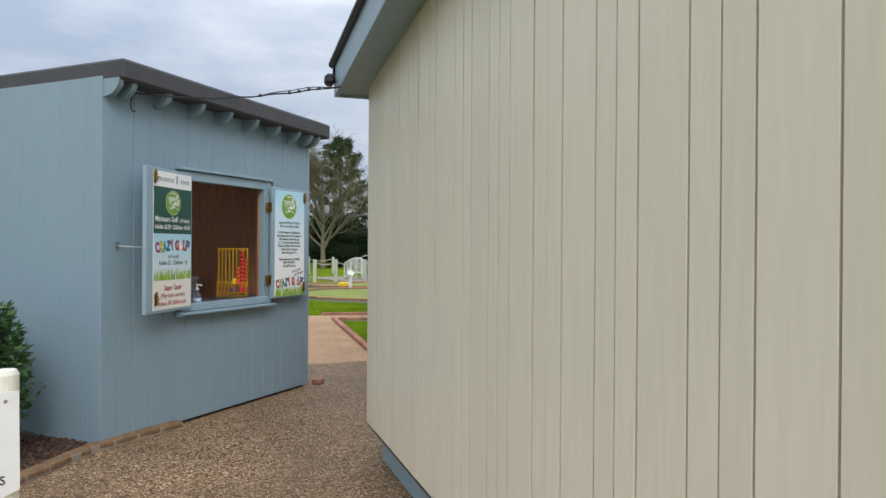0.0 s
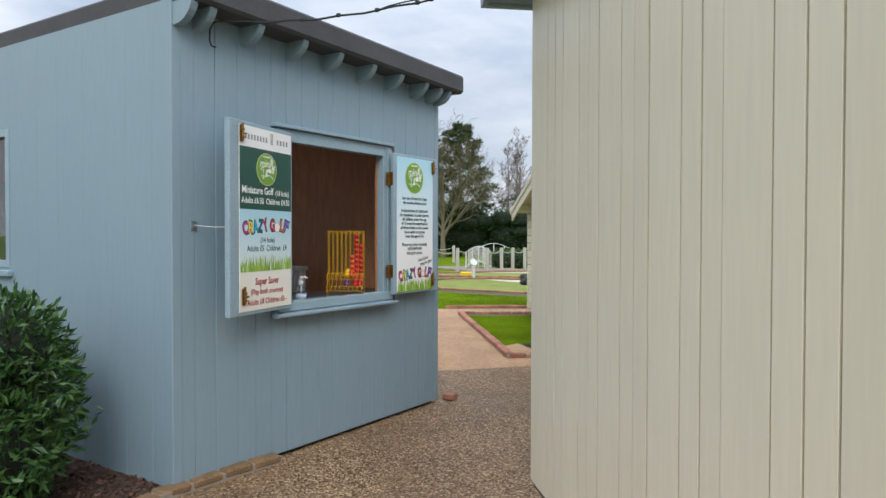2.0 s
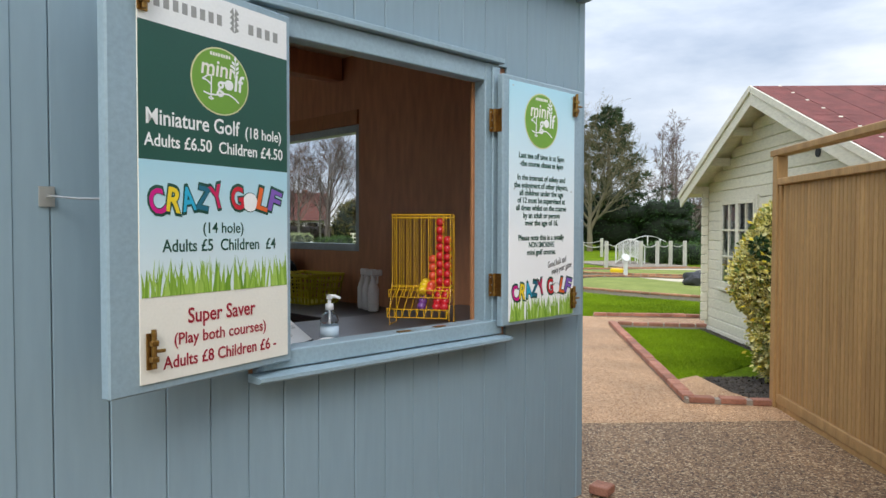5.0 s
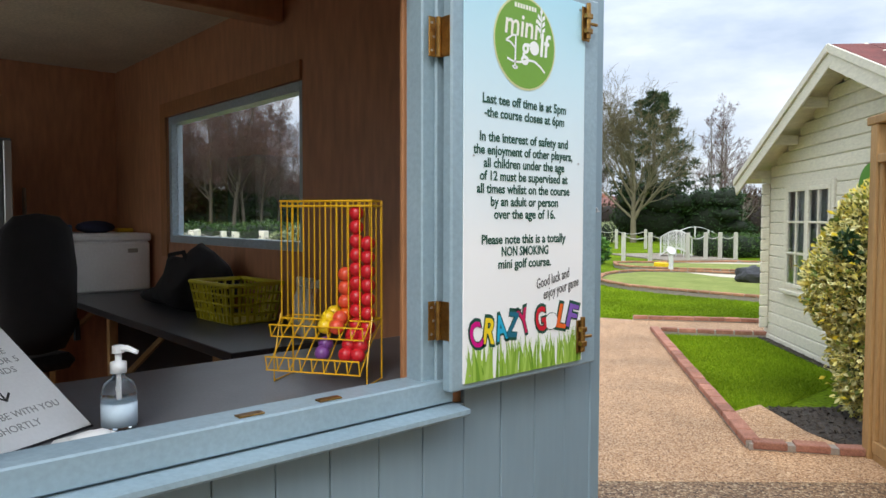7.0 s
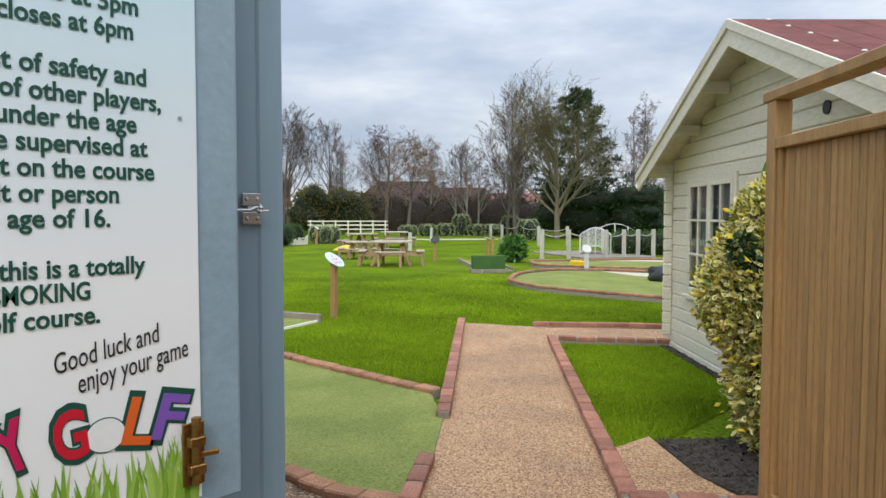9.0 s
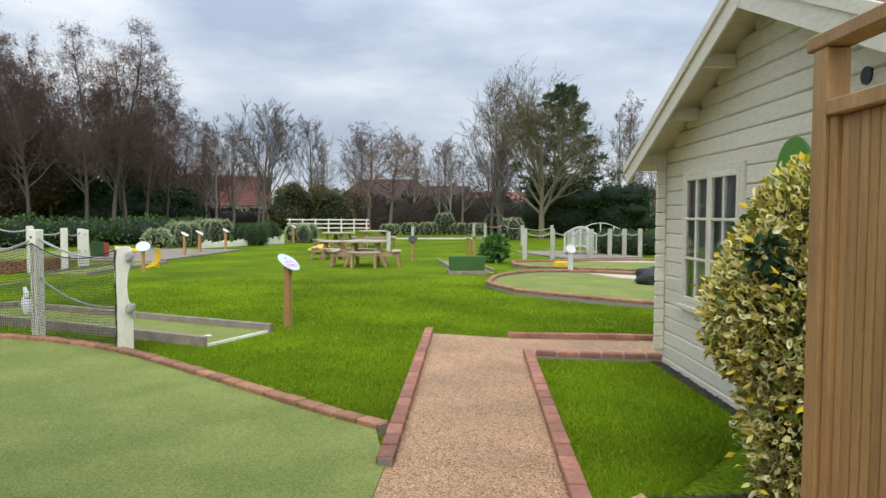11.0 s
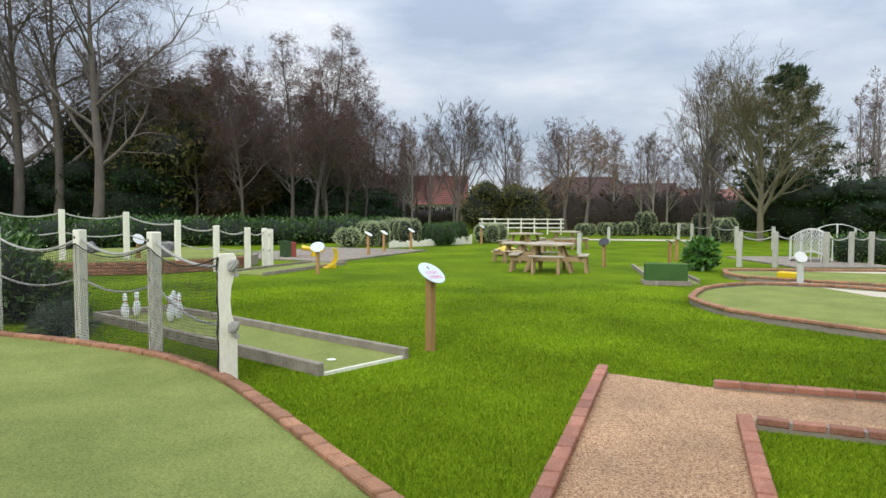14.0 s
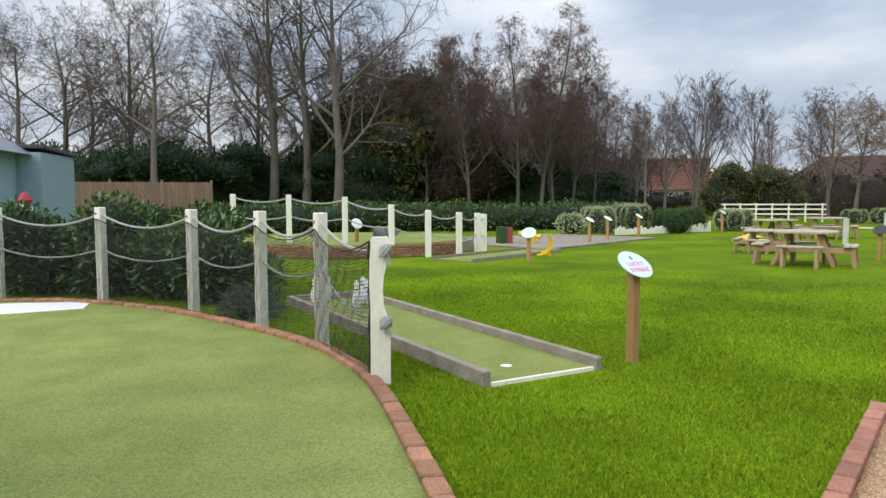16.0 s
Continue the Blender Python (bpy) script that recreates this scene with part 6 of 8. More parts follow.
for x, y in ((-26.8, 30.8), (-19.9, 22.4)):
    BP = thing("marker_post", pose(x, y, 0), "short white marker post", "post", "marker posts")
    part("shaft", Geo().cbox(-0.06, 0.06, -0.06, 0.06, 0, 0.8, 0.01), WHITE_P, BP)

# post-and-rail fence and low pickets
RF = thing("rail_fence", frame2((-40.7, 32.6), (0.62, 0.785)), "weathered white post-and-rail fence", "fence")
for k in range(7):
    part("post", Geo().cbox(k * 0.9 - 0.05, k * 0.9 + 0.05, -0.05, 0.05, 0.0, 1.12, 0.008), WHITE_WOOD, RF)
for zz in (0.42, 0.72, 1.0):
    part("rail", Geo().cbox(-0.2, 5.6, -0.075, -0.052, zz, zz + 0.09, 0.005), WHITE_WOOD, RF)
PF = thing("picket_edging", frame2((-27.1, 18.3), (-0.28, 0.96)), "low cream picket edging with stepped tops", "picket fence")
for k in range(48):
    h = 0.24 + 0.07 * ((k * 7) % 5) / 4 + 0.05 * math.sin(k * 0.7) + (0.12 if k > 40 else 0)
    part("picket", Geo().cbox(k * 0.115, k * 0.115 + 0.1, -0.02, 0.02, 0.0, h, 0.012), WHITE_WOOD, PF)

# information board at the yard's edge
SB = thing("notice_board", frame2((1.53, -1.79), (-0.531, -0.847)), "white weathered notice board on cream round posts", "sign")
for sx in (0.0, 0.75):
    pp = part("post", Geo().lathe([(0.055, 0), (0.055, 1.05), (0.045, 1.07), (0.0001, 1.075)], 18, pose(sx, 0, 0)), WHITE_WOOD, SB)
brd = part("board", Geo().prism([(-0.055, 0.56), (-0.05, 0.985), (0.82, 0.985), (0.82, 0.45), (0.05, 0.45), (0.0, 0.54)][::-1], 0.0, 0.006, Matrix(((1, 0, 0, 0), (0, 0, 1, 0.062), (0, 1, 0, 0), (0, 0, 0, 1)))), INK_WHITE, SB, "white board with a torn lower corner")

TXT = Matrix(((-1, 0, 0, 0), (0, 0, 1, 0.069), (0, 1, 0, 0), (0, 0, 0, 1)))
for body, xr, zr, w in (("ains", 0.02, 0.835, 0.105), ("s.", 0.115, 0.757, 0.04), ("be", 0.08, 0.68, 0.065), ("imes", 0.0, 0.615, 0.115)):
    t = lettering(brd, body, 0.085, 0, 0, INK_BLACK, width=w)
    t.matrix_basis = Matrix.Translation((xr + w / 2, 0, zr)) @ TXT @ Matrix.Diagonal((t.matrix_basis[0][0], 1, 1, 1))
part("board_screw", Geo().cyl((0.0, 0.068, 0.945), (0.0, 0.071, 0.945), 0.008, n=8), STEEL, brd)

# ---------------------------------------------------------------- plants


def np_mesh(name, V, F, mats, mi=None):
    me = bpy.data.meshes.new(name)
    V, F = np.asarray(V, dtype=np.float32), np.asarray(F, dtype=np.int32)
    k = F.shape[1]
    me.vertices.add(len(V))
    me.vertices.foreach_set("co", V.ravel())
    me.loops.add(F.size)
    me.loops.foreach_set("vertex_index", F.ravel())
    me.polygons.add(len(F))
    me.polygons.foreach_set("loop_start", np.arange(0, F.size, k, dtype=np.int32))
    me.polygons.foreach_set("loop_total", np.full(len(F), k, dtype=np.int32))
    for m in mats if isinstance(mats, (list, tuple)) else [mats]:
        me.materials.append(m)
    if mi is not None:
        me.polygons.foreach_set("material_index", np.asarray(mi, dtype=np.int32))
    me.update(calc_edges=True)
    return me


def unit(a):
    return a / np.maximum(np.linalg.norm(a, axis=1, keepdims=True), 1e-9)


def leaves(rs, P, D, length, width, fold=0.25, two=False):
    """Folded leaves at P pointing along D. Returns vertices, quads and material slots."""
    n = len(P)
    D = unit(D)
    S = unit(np.cross(D, rs.normal(size=(n, 3))))
    N = np.cross(S, D)
    L = (length * rs.uniform(0.7, 1.25, n))[:, None]
    W = (width * rs.uniform(0.75, 1.2, n))[:, None]
    bend = N * L * rs.uniform(-0.15, 0.3, n)[:, None]
    base, tip = P, P + D * L + bend * -0.5
    mid = P + D * L * 0.5
    up = N * W * fold
    if not two:
        V = np.stack([base, mid + S * W * 0.5 + up, tip, mid - S * W * 0.5 + up, mid], 1).reshape(-1, 3)
        q = np.array([[0, 1, 4], [1, 2, 4], [2, 3, 4], [3, 0, 4]])
        F = (np.arange(n)[:, None, None] * 5 + q[None]).reshape(-1, 3)
        return V, F, None
    ring = [base, mid - D * L * 0.12 + S * W * 0.5 + up, mid + D * L * 0.22 + S * W * 0.42 + up, tip, mid + D * L * 0.22 - S * W * 0.42 + up, mid - D * L * 0.12 - S * W * 0.5 + up]
    cen = mid
    inner = [cen + (r - cen) * 0.5 + N * W * 0.01 for r in ring]
    V = np.stack(ring + inner, 1).reshape(-1, 3)
    q = np.array([[0, 1, 7, 6], [1, 2, 8, 7], [2, 3, 9, 8], [3, 4, 10, 9], [4, 5, 11, 10], [5, 0, 6, 11], [6, 7, 8, 9], [6, 9, 10, 11]])
    F = (np.arange(n)[:, None, None] * 12 + q[None]).reshape(-1, 4)
    slot = np.tile([1, 1, 1, 1, 1, 1, 0, 0], (n, 1))
    slot[rs.uniform(0, 1, n) < 0.36] = 1
    slot[rs.uniform(0, 1, n) < 0.18] = 0
    return V, F, slot.ravel()


def blob_points(rs, blobs, n, depth=0.25, rough=0.12):
    """Points and outward directions near the surface of a union of ellipsoids."""
    C = np.array([b[:3] for b in blobs], float)
    R = np.array([b[3:] for b in blobs], float)
    w = (R[:, 0] * R[:, 1] + R[:, 1] * R[:, 2] + R[:, 0] * R[:, 2])
    pick = rs.choice(len(blobs), n * 3, p=w / w.sum())
    d = unit(rs.normal(size=(n * 3, 3)))
    f = 1 - depth * rs.uniform(0, 1, n * 3) ** 2 + rough * rs.normal(size=n * 3) * 0.5
    P = C[pick] + d * R[pick] * f[:, None]
    nor = unit(d / R[pick])
    inside = np.zeros(len(P), bool)
    for k in range(len(blobs)):
        q = ((P - C[k]) / (R[k] * 0.82)) ** 2
        inside |= (q.sum(1) < 1) & (pick != k)
    ok = ~inside & (P[:, 2] > 0.02)
    return P[ok][:n], nor[ok][:n]


LEAF_DARK = island_mat("dark_evergreen_leaf", [(0.010, 0.028, 0.010), (0.022, 0.055, 0.016), (0.04, 0.085, 0.024), (0.016, 0.04, 0.014)], rough=0.6, spec=0.2)
LEAF_LAUREL = island_mat("laurel_leaf", [(0.018, 0.055, 0.008), (0.045, 0.11, 0.014), (0.085, 0.16, 0.025), (0.03, 0.08, 0.012)], rough=0.35, spec=0.5)
LEAF_HEBE = island_mat("hebe_leaf", [(0.014, 0.05, 0.012), (0.035, 0.095, 0.02), (0.075, 0.155, 0.038), (0.02, 0.065, 0.016)], rough=0.4, spec=0.4)
LEAF_BRIGHT = island_mat("bright_broad_leaf", [(0.03, 0.10, 0.015), (0.07, 0.19, 0.03), (0.12, 0.27, 0.05), (0.05, 0.14, 0.02)], rough=0.35, spec=0.5)
LEAF_BOX = island_mat("variegated_box_leaf", [(0.20, 0.27, 0.10), (0.42, 0.47, 0.25), (0.28, 0.35, 0.14), (0.58, 0.60, 0.40)], rough=0.5)
LEAF_BROWN = island_mat("dry_brown_leaf", [(0.07, 0.042, 0.034), (0.14, 0.085, 0.064), (0.10, 0.062, 0.052), (0.20, 0.125, 0.095)], rough=0.9, spec=0.1)
LEAF_CONIFER = island_mat("conifer_spray", [(0.05, 0.055, 0.017), (0.11, 0.112, 0.032), (0.155, 0.145, 0.05), (0.14, 0.10, 0.05)], rough=0.8, spec=0.15)
LEAF_VG = island_mat("euonymus_leaf_centre", [(0.07, 0.13, 0.018), (0.16, 0.21, 0.03), (0.27, 0.28, 0.05), (0.10, 0.16, 0.02)], rough=0.35, spec=0.5)
LEAF_VY = island_mat("euonymus_leaf_margin", [(0.66, 0.55, 0.08), (0.78, 0.70, 0.24), (0.80, 0.76, 0.42), (0.60, 0.46, 0.05)], rough=0.4, spec=0.4)
# core colour: the shade between the leaves, painted near-black
CORE = mat("leaf_gap_shade", (0.012, 0.022, 0.008), (0.006, 0.010, 0.005), rough=0.9, scale=12, fine=60, bump=1.0)
# brown core colour with the shade among the twigs painted in
CORE_BROWN = mat("twig_gap_shade", (0.04, 0.028, 0.02), (0.02, 0.014, 0.010), rough=0.95, scale=12, fine=60, bump=1.0)
BARK = mat("grey_brown_bark", (0.18, 0.15, 0.125), (0.10, 0.082, 0.068), rough=0.95, scale=5, fine=40, bump=0.8, stretch=(1, 1, 0.3))
BARK_PALE = mat("pale_bark", (0.32, 0.29, 0.25), (0.17, 0.15, 0.12), rough=0.9, scale=5, fine=40, bump=0.6, stretch=(1, 1, 0.4))
BARK_DARK = mat("dark_grey_bark", (0.15, 0.125, 0.105), (0.085, 0.07, 0.058), rough=0.95, scale=5, fine=40, bump=0.8, stretch=(1, 1, 0.3))
BARK_OLIVE = mat("olive_grey_bark", (0.21, 0.185, 0.115), (0.13, 0.115, 0.07), rough=0.9, scale=5, fine=40, bump=0.6, stretch=(1, 1, 0.4))
TWIG = mat("brown_twig", (0.13, 0.098, 0.078), (0.09, 0.065, 0.052), rough=0.95, scale=1.0, fine=10, bump=0)
TWIG_RED = mat("purple_brown_twig", (0.165, 0.098, 0.085), (0.11, 0.064, 0.056), rough=0.95, scale=1.0, fine=10, bump=0)
TWIG_OLIVE = mat("olive_twig", (0.19, 0.16, 0.08), (0.125, 0.105, 0.052), rough=0.95, scale=1.0, fine=10, bump=0)


def bush(name, x, y, blobs, n, length, width, leaf, label, category="bush", seed=1, outward=0.8, group="", two=False, core=0.86, core_mat=None, depth=0.25, kind=""):
    rs = np.random.RandomState(seed)
    B = thing(name, pose(x, y, 0), label, category, group)
    P, N = blob_points(rs, blobs, n, depth)
    V, F, mi = leaves(rs, P, N * outward + rs.normal(size=P.shape) * 0.6 + np.array([0, 0, 0.25]), length, width, two=two)
    fo = part("foliage", np_mesh("foliage", V, F, leaf, mi), None, B)
    fo["kind"] = "stuff"
    # solid cores, their dark colour standing for the shade behind the leaves
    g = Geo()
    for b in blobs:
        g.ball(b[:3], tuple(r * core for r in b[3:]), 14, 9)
    part("shade_core", g, core_mat or CORE, B, smooth=True)
    part("stem", Geo().cyl((blobs[0][0], blobs[0][1], -0.02), (blobs[0][0], blobs[0][1], max(0.1, min(b[2] for b in blobs))), 0.04), BARK, B)
    return B


# shrubs near the path
hb = [(0, 0, 0.62, 0.50, 0.46, 0.55), (0.18, 0.06, 0.95, 0.28, 0.26, 0.3), (-0.25, -0.1, 0.95, 0.35, 0.35, 0.34), (0.28, -0.05, 0.45, 0.26, 0.28, 0.36), (0.1, -0.3, 0.6, 0.35, 0.3, 0.45), (-0.3, -0.5, 0.7, 0.5, 0.5, 0.6)]
bush("hebe_bush", -0.72, -0.78, [tuple(c * (1.0 if i % 3 == 2 else 1.22) for i, c in enumerate(q)) for q in hb], 12000, 0.072, 0.023, LEAF_HEBE, "dense dark green hebe bush in the mulch bed", seed=4, outward=0.7, core=0.8)
vb = [(0.05, 0.03, 0.5, 0.42, 0.42, 0.55), (0.0, 0, 1.05, 0.52, 0.5, 0.5), (0.02, 0.0, 1.45, 0.38, 0.4, 0.36), (-0.28, -0.05, 1.0, 0.28, 0.3, 0.34), (-0.2, 0.12, 1.3, 0.3, 0.32, 0.3), (0.35, 0.1, 0.9, 0.35, 0.4, 0.7), (0.3, -0.1, 1.5, 0.3, 0.3, 0.28), (-0.42, 0.05, 1.12, 0.18, 0.2, 0.12)]
EU = bush("variegated_euonymus", -0.29, 6.73, vb, 21000, 0.053, 0.028, [LEAF_VG, LEAF_VY], "tall gold-edged euonymus bush against the cabin", seed=6, outward=0.9, two=True, core=0.8, depth=0.22, core_mat=mat("euonymus_gap_shade", (0.07, 0.085, 0.015), (0.03, 0.04, 0.01), rough=0.8, scale=20, fine=60, bump=1.0))
rs = np.random.RandomState(66)
P, N = blob_points(rs, [(-0.16, -0.48, 1.36, 0.06, 0.05, 0.07), (-0.12, -0.45, 1.27, 0.05, 0.04, 0.05)], 120, 0.6)
V, F, _ = leaves(rs, P, N + rs.normal(size=P.shape) * 0.5, 0.06, 0.034)
part("reverted_sprig", np_mesh("reverted_sprig", V, F, LEAF_DARK), None, EU, "plain dark green sprig")["kind"] = "stuff"
P, N = blob_points(rs, vb, 260, 0.03)
V, F, _ = leaves(rs, P + N * 0.03, N + rs.normal(size=P.shape) * 0.5, 0.06, 0.034)
part("golden_leaf", np_mesh("golden_leaf", V, F, island_mat("all_gold_leaf", [(0.72, 0.55, 0.03), (0.82, 0.66, 0.06)], rough=0.4)), None, EU, "leaves turned wholly gold")["kind"] = "stuff"
lb = []
line = [(-12.35, 4.75), (-12.9, 4.0), (-13.5, 3.0), (-13.9, 1.9), (-14.1, 0.8), (-14.2, -0.4), (-14.3, -1.6), (-14.3, -2.8)]
rnd = random.Random(8)
for k, (x, y) in enumerate(line):
    h = (0.75 if k == 0 else 1.05) + rnd.uniform(-0.1, 0.1)
    lb.append((x + 12, y - 3, h * 0.5, 0.75, 0.75, h * 0.62))
    lb.append((x + 12 + rnd.uniform(-0.4, 0.4), y - 3 + rnd.uniform(-0.4, 0.4), h * 0.95, 0.55, 0.55, 0.42 + rnd.uniform(0, 0.15)))
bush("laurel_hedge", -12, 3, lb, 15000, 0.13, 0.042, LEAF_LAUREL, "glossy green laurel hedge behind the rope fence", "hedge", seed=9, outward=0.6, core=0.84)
bush("lavender_clump", -10.55, 5.1, [(0, 0, 0.1, 0.42, 0.3, 0.2)], 900, 0.22, 0.012, island_mat("grey_green_blade", [(0.06, 0.085, 0.06), (0.10, 0.13, 0.09)]), "grey-green lavender clump by the posts", "plant", seed=10, outward=0.5, core=0.6)
bush("broad_leaf_shrub", -12.9, 20.3, [(0, 0, 0.42, 0.38, 0.38, 0.36), (0.06, 0, 0.62, 0.24, 0.24, 0.16)], 600, 0.2, 0.095, LEAF_BRIGHT, "broad-leaved green shrub beside the lane", "shrub", seed=12, core=0.75)
bush("clipped_hedge", -12.4, 26.7, [(k * 0.5, k * 0.58, 0.42, 0.6, 0.6, 0.52) for k in range(6)], 6000, 0.085, 0.04, LEAF_LAUREL, "rounded green hedge behind the bridge", "hedge", seed=13)


def box_blobs(w, d, h):
    out = []
    for ix in range(max(1, int(w / 0.5))):
        for iy in range(max(1, int(d / 0.5))):
            out.append((-w / 2 + 0.25 + ix * 0.5, -d / 2 + 0.25 + iy * 0.5, h * 0.5, 0.36, 0.36, h * 0.56))
    return out


for k, (x, y, w, h) in enumerate(((-28.9, 18.6, 1.9, 1.05), (-29.8, 20.6, 2.4, 1.15), (-28.3, 21.6, 1.6, 0.95), (-28.9, 22.9, 1.3, 1.0), (-29.3, 25.3, 1.6, 0.9))):
    bush("clipped_box", x, y, box_blobs(w, 1.2, h), 5000, 0.055, 0.035, LEAF_BOX if k in (0, 1, 4) else LEAF_LAUREL, "neatly clipped pale variegated box hedge" if k in (0, 1, 4) else "neatly clipped dark green box hedge", "hedge", seed=20 + k, group="clipped box hedges", depth=0.08)
for k, (x, y, h) in enumerate(((-35.0, 37.0, 0.75), (-34.2, 38.2, 0.8), (-33.5, 39.3, 0.85), (-33.3, 40.8, 1.5), (-32.2, 41.3, 0.8), (-31.4, 42.2, 0.8), (-30.8, 43.4, 1.4), (-24.0, 36.4, 1.2))):
    bush("clipped_box", x, y, box_blobs(1.1, 1.1, h), 1800, 0.065, 0.04, LEAF_BOX, "small clipped variegated box cube", "hedge", seed=40 + k, group="clipped box cubes", depth=0.08)
bush("golden_shrub", -28.4, 17.0, [(0, 0, 0.4, 0.6, 0.6, 0.45)], 900, 0.1, 0.05, LEAF_BOX, "small rounded golden shrub", "shrub", seed=52)
hl = [(-0.4 + rnd.uniform(-0.5, 0.5), -6 + k * 1.5, 0.5, 1.3, 1.3, 0.66 + rnd.uniform(0, 0.18)) for k in range(15)]
bush("long_laurel_hedge", -33.0, 6.0, hl, 12000, 0.16, 0.07, LEAF_LAUREL, "long low laurel hedge before the trees", "hedge", seed=54)


# ---------------------------------------------------------------- trees


class Limbs:
    """Tapered sticks gathered for one mesh."""

    def __init__(self):
        self.a, self.b, self.ra, self.rb = [], [], [], []

    def add(self, p, q, r0, r1):
        self.a.append(p), self.b.append(q), self.ra.append(r0), self.rb.append(r1)

    def mesh(self, name, material, n):
        A, B = np.array(self.a), np.array(self.b)
        d = unit(B - A)
        ref = np.where(np.abs(d[:, 2:3]) > 0.9, np.array([[1.0, 0, 0]]), np.array([[0, 0, 1.0]]))
        u = unit(np.cross(d, ref))
        v = np.cross(d, u)
        rings = []
        for c, r in ((A, self.ra), (B, self.rb)):
            r = np.array(r)[:, None]
            for k in range(n):
                t = 2 * math.pi * k / n
                rings.append(c + (u * math.cos(t) + v * math.sin(t)) * r)
        V = np.stack(rings, 1).reshape(-1, 3)
        q = np.array([[k, (k + 1) % n, n + (k + 1) % n, n + k] for k in range(n)])
        F = (np.arange(len(A))[:, None, None] * 2 * n + q[None]).reshape(-1, 4)
        return np_mesh(name, V, F, material)


def tree(seed, H, r0, spread=0.5, clear=0.25, nlimb=14, up=0.12, levels=4, kids=(6, 6, 5), twig_r=0.008, bark=None, twig=None, conic=0.0, droop=0.0, angle=50, leaf=None, nleaf=0, leaf_size=0.08, stems=1, label="", category="tree", wob=0.12):
    rnd = random.Random(seed)
    trunk, limbs, twigs, ends = Limbs(), Limbs(), Limbs(), []

    def rv():
        return Vector((rnd.gauss(0, 1), rnd.gauss(0, 1), rnd.gauss(0, 1)))

    def grow(p, d, L, r, lev):
        n = (7, 4, 3, 2, 2)[min(lev, 4)]
        pts = [(p.copy(), r)]
        store = trunk if lev == 0 else limbs if lev <= 2 else twigs
        for i in range(n):
            k = (i + 1) / n
            d = (d + rv() * wob * (0.35 if lev == 0 else 1.0) + Vector((0, 0, up if lev < 3 else up * 0.5 - droop))).normalized()
            q = p + d * (L / n)
            rr = max(twig_r * 0.7, r * (1 - 0.8 * k) if lev else r * (1 - 0.86 * k))
            store.add(tuple(p), tuple(q), pts[-1][1], rr)
            p = q
            pts.append((p.copy(), rr))
        if lev >= 3:
            ends.append(tuple(p))
            ends.append(tuple((pts[1][0])))
        if lev < levels:
            cnt = nlimb if lev == 0 else kids[min(lev - 1, len(kids) - 1)]
            for c in range(cnt):
                t = (clear + (1 - clear) * (c + rnd.random()) / cnt) if lev == 0 else 0.25 + 0.75 * (c + rnd.random()) / cnt
                f = t * n
                j = min(n - 1, int(f))
                base = pts[j][0].lerp(pts[j + 1][0], f - j)
                rb = pts[j][1] + (pts[j + 1][1] - pts[j][1]) * (f - j)
                ax = (pts[j + 1][0] - pts[j][0]).normalized()
                side = ax.cross(rv()).normalized()
                an = radians(angle + rnd.uniform(-14, 14)) * (1.0 if lev else 1.0 - 0.25 * t)
                nd = (ax * math.cos(an) + side * math.sin(an)).normalized()
                if lev == 0:
                    s = (t - clear) / (1 - clear)
                    Lc = H * spread * ((1 - 0.75 * s) if conic else (0.75 + 0.5 * math.sin(math.pi * min(1, s + 0.15))) * (1 - 0.35 * s)) * rnd.uniform(0.75, 1.15)
                else:
                    Lc = L * rnd.uniform(0.38, 0.62) * (1.1 - 0.4 * t)
                grow(base, nd, Lc, max(twig_r, min(rb * 0.55, r * 0.42)), lev + 1)

    for s in range(stems):
        d = Vector((0, 0, 1)) if stems == 1 else Vector((0.35 * math.cos(s * 6.283 / stems), 0.35 * math.sin(s * 6.283 / stems), 1)).normalized()
        grow(Vector((0, 0, -0.1)), d, H * (1 if stems == 1 else rnd.uniform(0.8, 1)), r0, 0)
    T = thing("tree", pose(0, 0, 0), label, category, "trees round the course")
    part("trunk", trunk.mesh("trunk", bark or BARK, 9), None, T)
    part("limb", limbs.mesh("limb", bark or BARK, 5), None, T)["kind"] = "stuff"
    tw = part("twig_crown", twigs.mesh("twig_crown", twig or TWIG, 3), None, T)
    tw["kind"] = "stuff"
    if leaf:
        rs = np.random.RandomState(seed)
        E = np.array(ends)
        wt = np.hypot(E[:, 0], E[:, 1]) + 0.8
        P = E[rs.choice(len(E), nleaf, p=wt / wt.sum())] + rs.normal(size=(nleaf, 3)) * 0.24
        V, F, _ = leaves(rs, P, rs.normal(size=(nleaf, 3)) + np.array([0, 0, -0.3]), leaf_size, leaf_size * 0.6)
        cr = part("crown", np_mesh("crown", V, F, leaf), None, T)
        cr["kind"] = "stuff"
    return T


T_BIG = tree(1, 14.5, 0.30, 0.42, 0.22, 16, 0.08, 4, (7, 6, 5), 0.010, BARK, TWIG, angle=48, label="tall bare broad-leaved tree with grey trunk", wob=0.16)
T_BIG2 = tree(2, 12.5, 0.27, 0.46, 0.25, 15, 0.05, 4, (7, 6, 5), 0.010, BARK, TWIG, angle=55, label="spreading bare tree with a pale grey trunk", wob=0.17)
T_ALDER = tree(3, 11.4, 0.13, 0.34, 0.2, 32, 0.07, 4, (7, 6, 4), 0.007, BARK_DARK, TWIG_RED, conic=1.0, angle=56, leaf=LEAF_BROWN, nleaf=6500, leaf_size=0.055, wob=0.18, label="slender alder hung with brown cones")
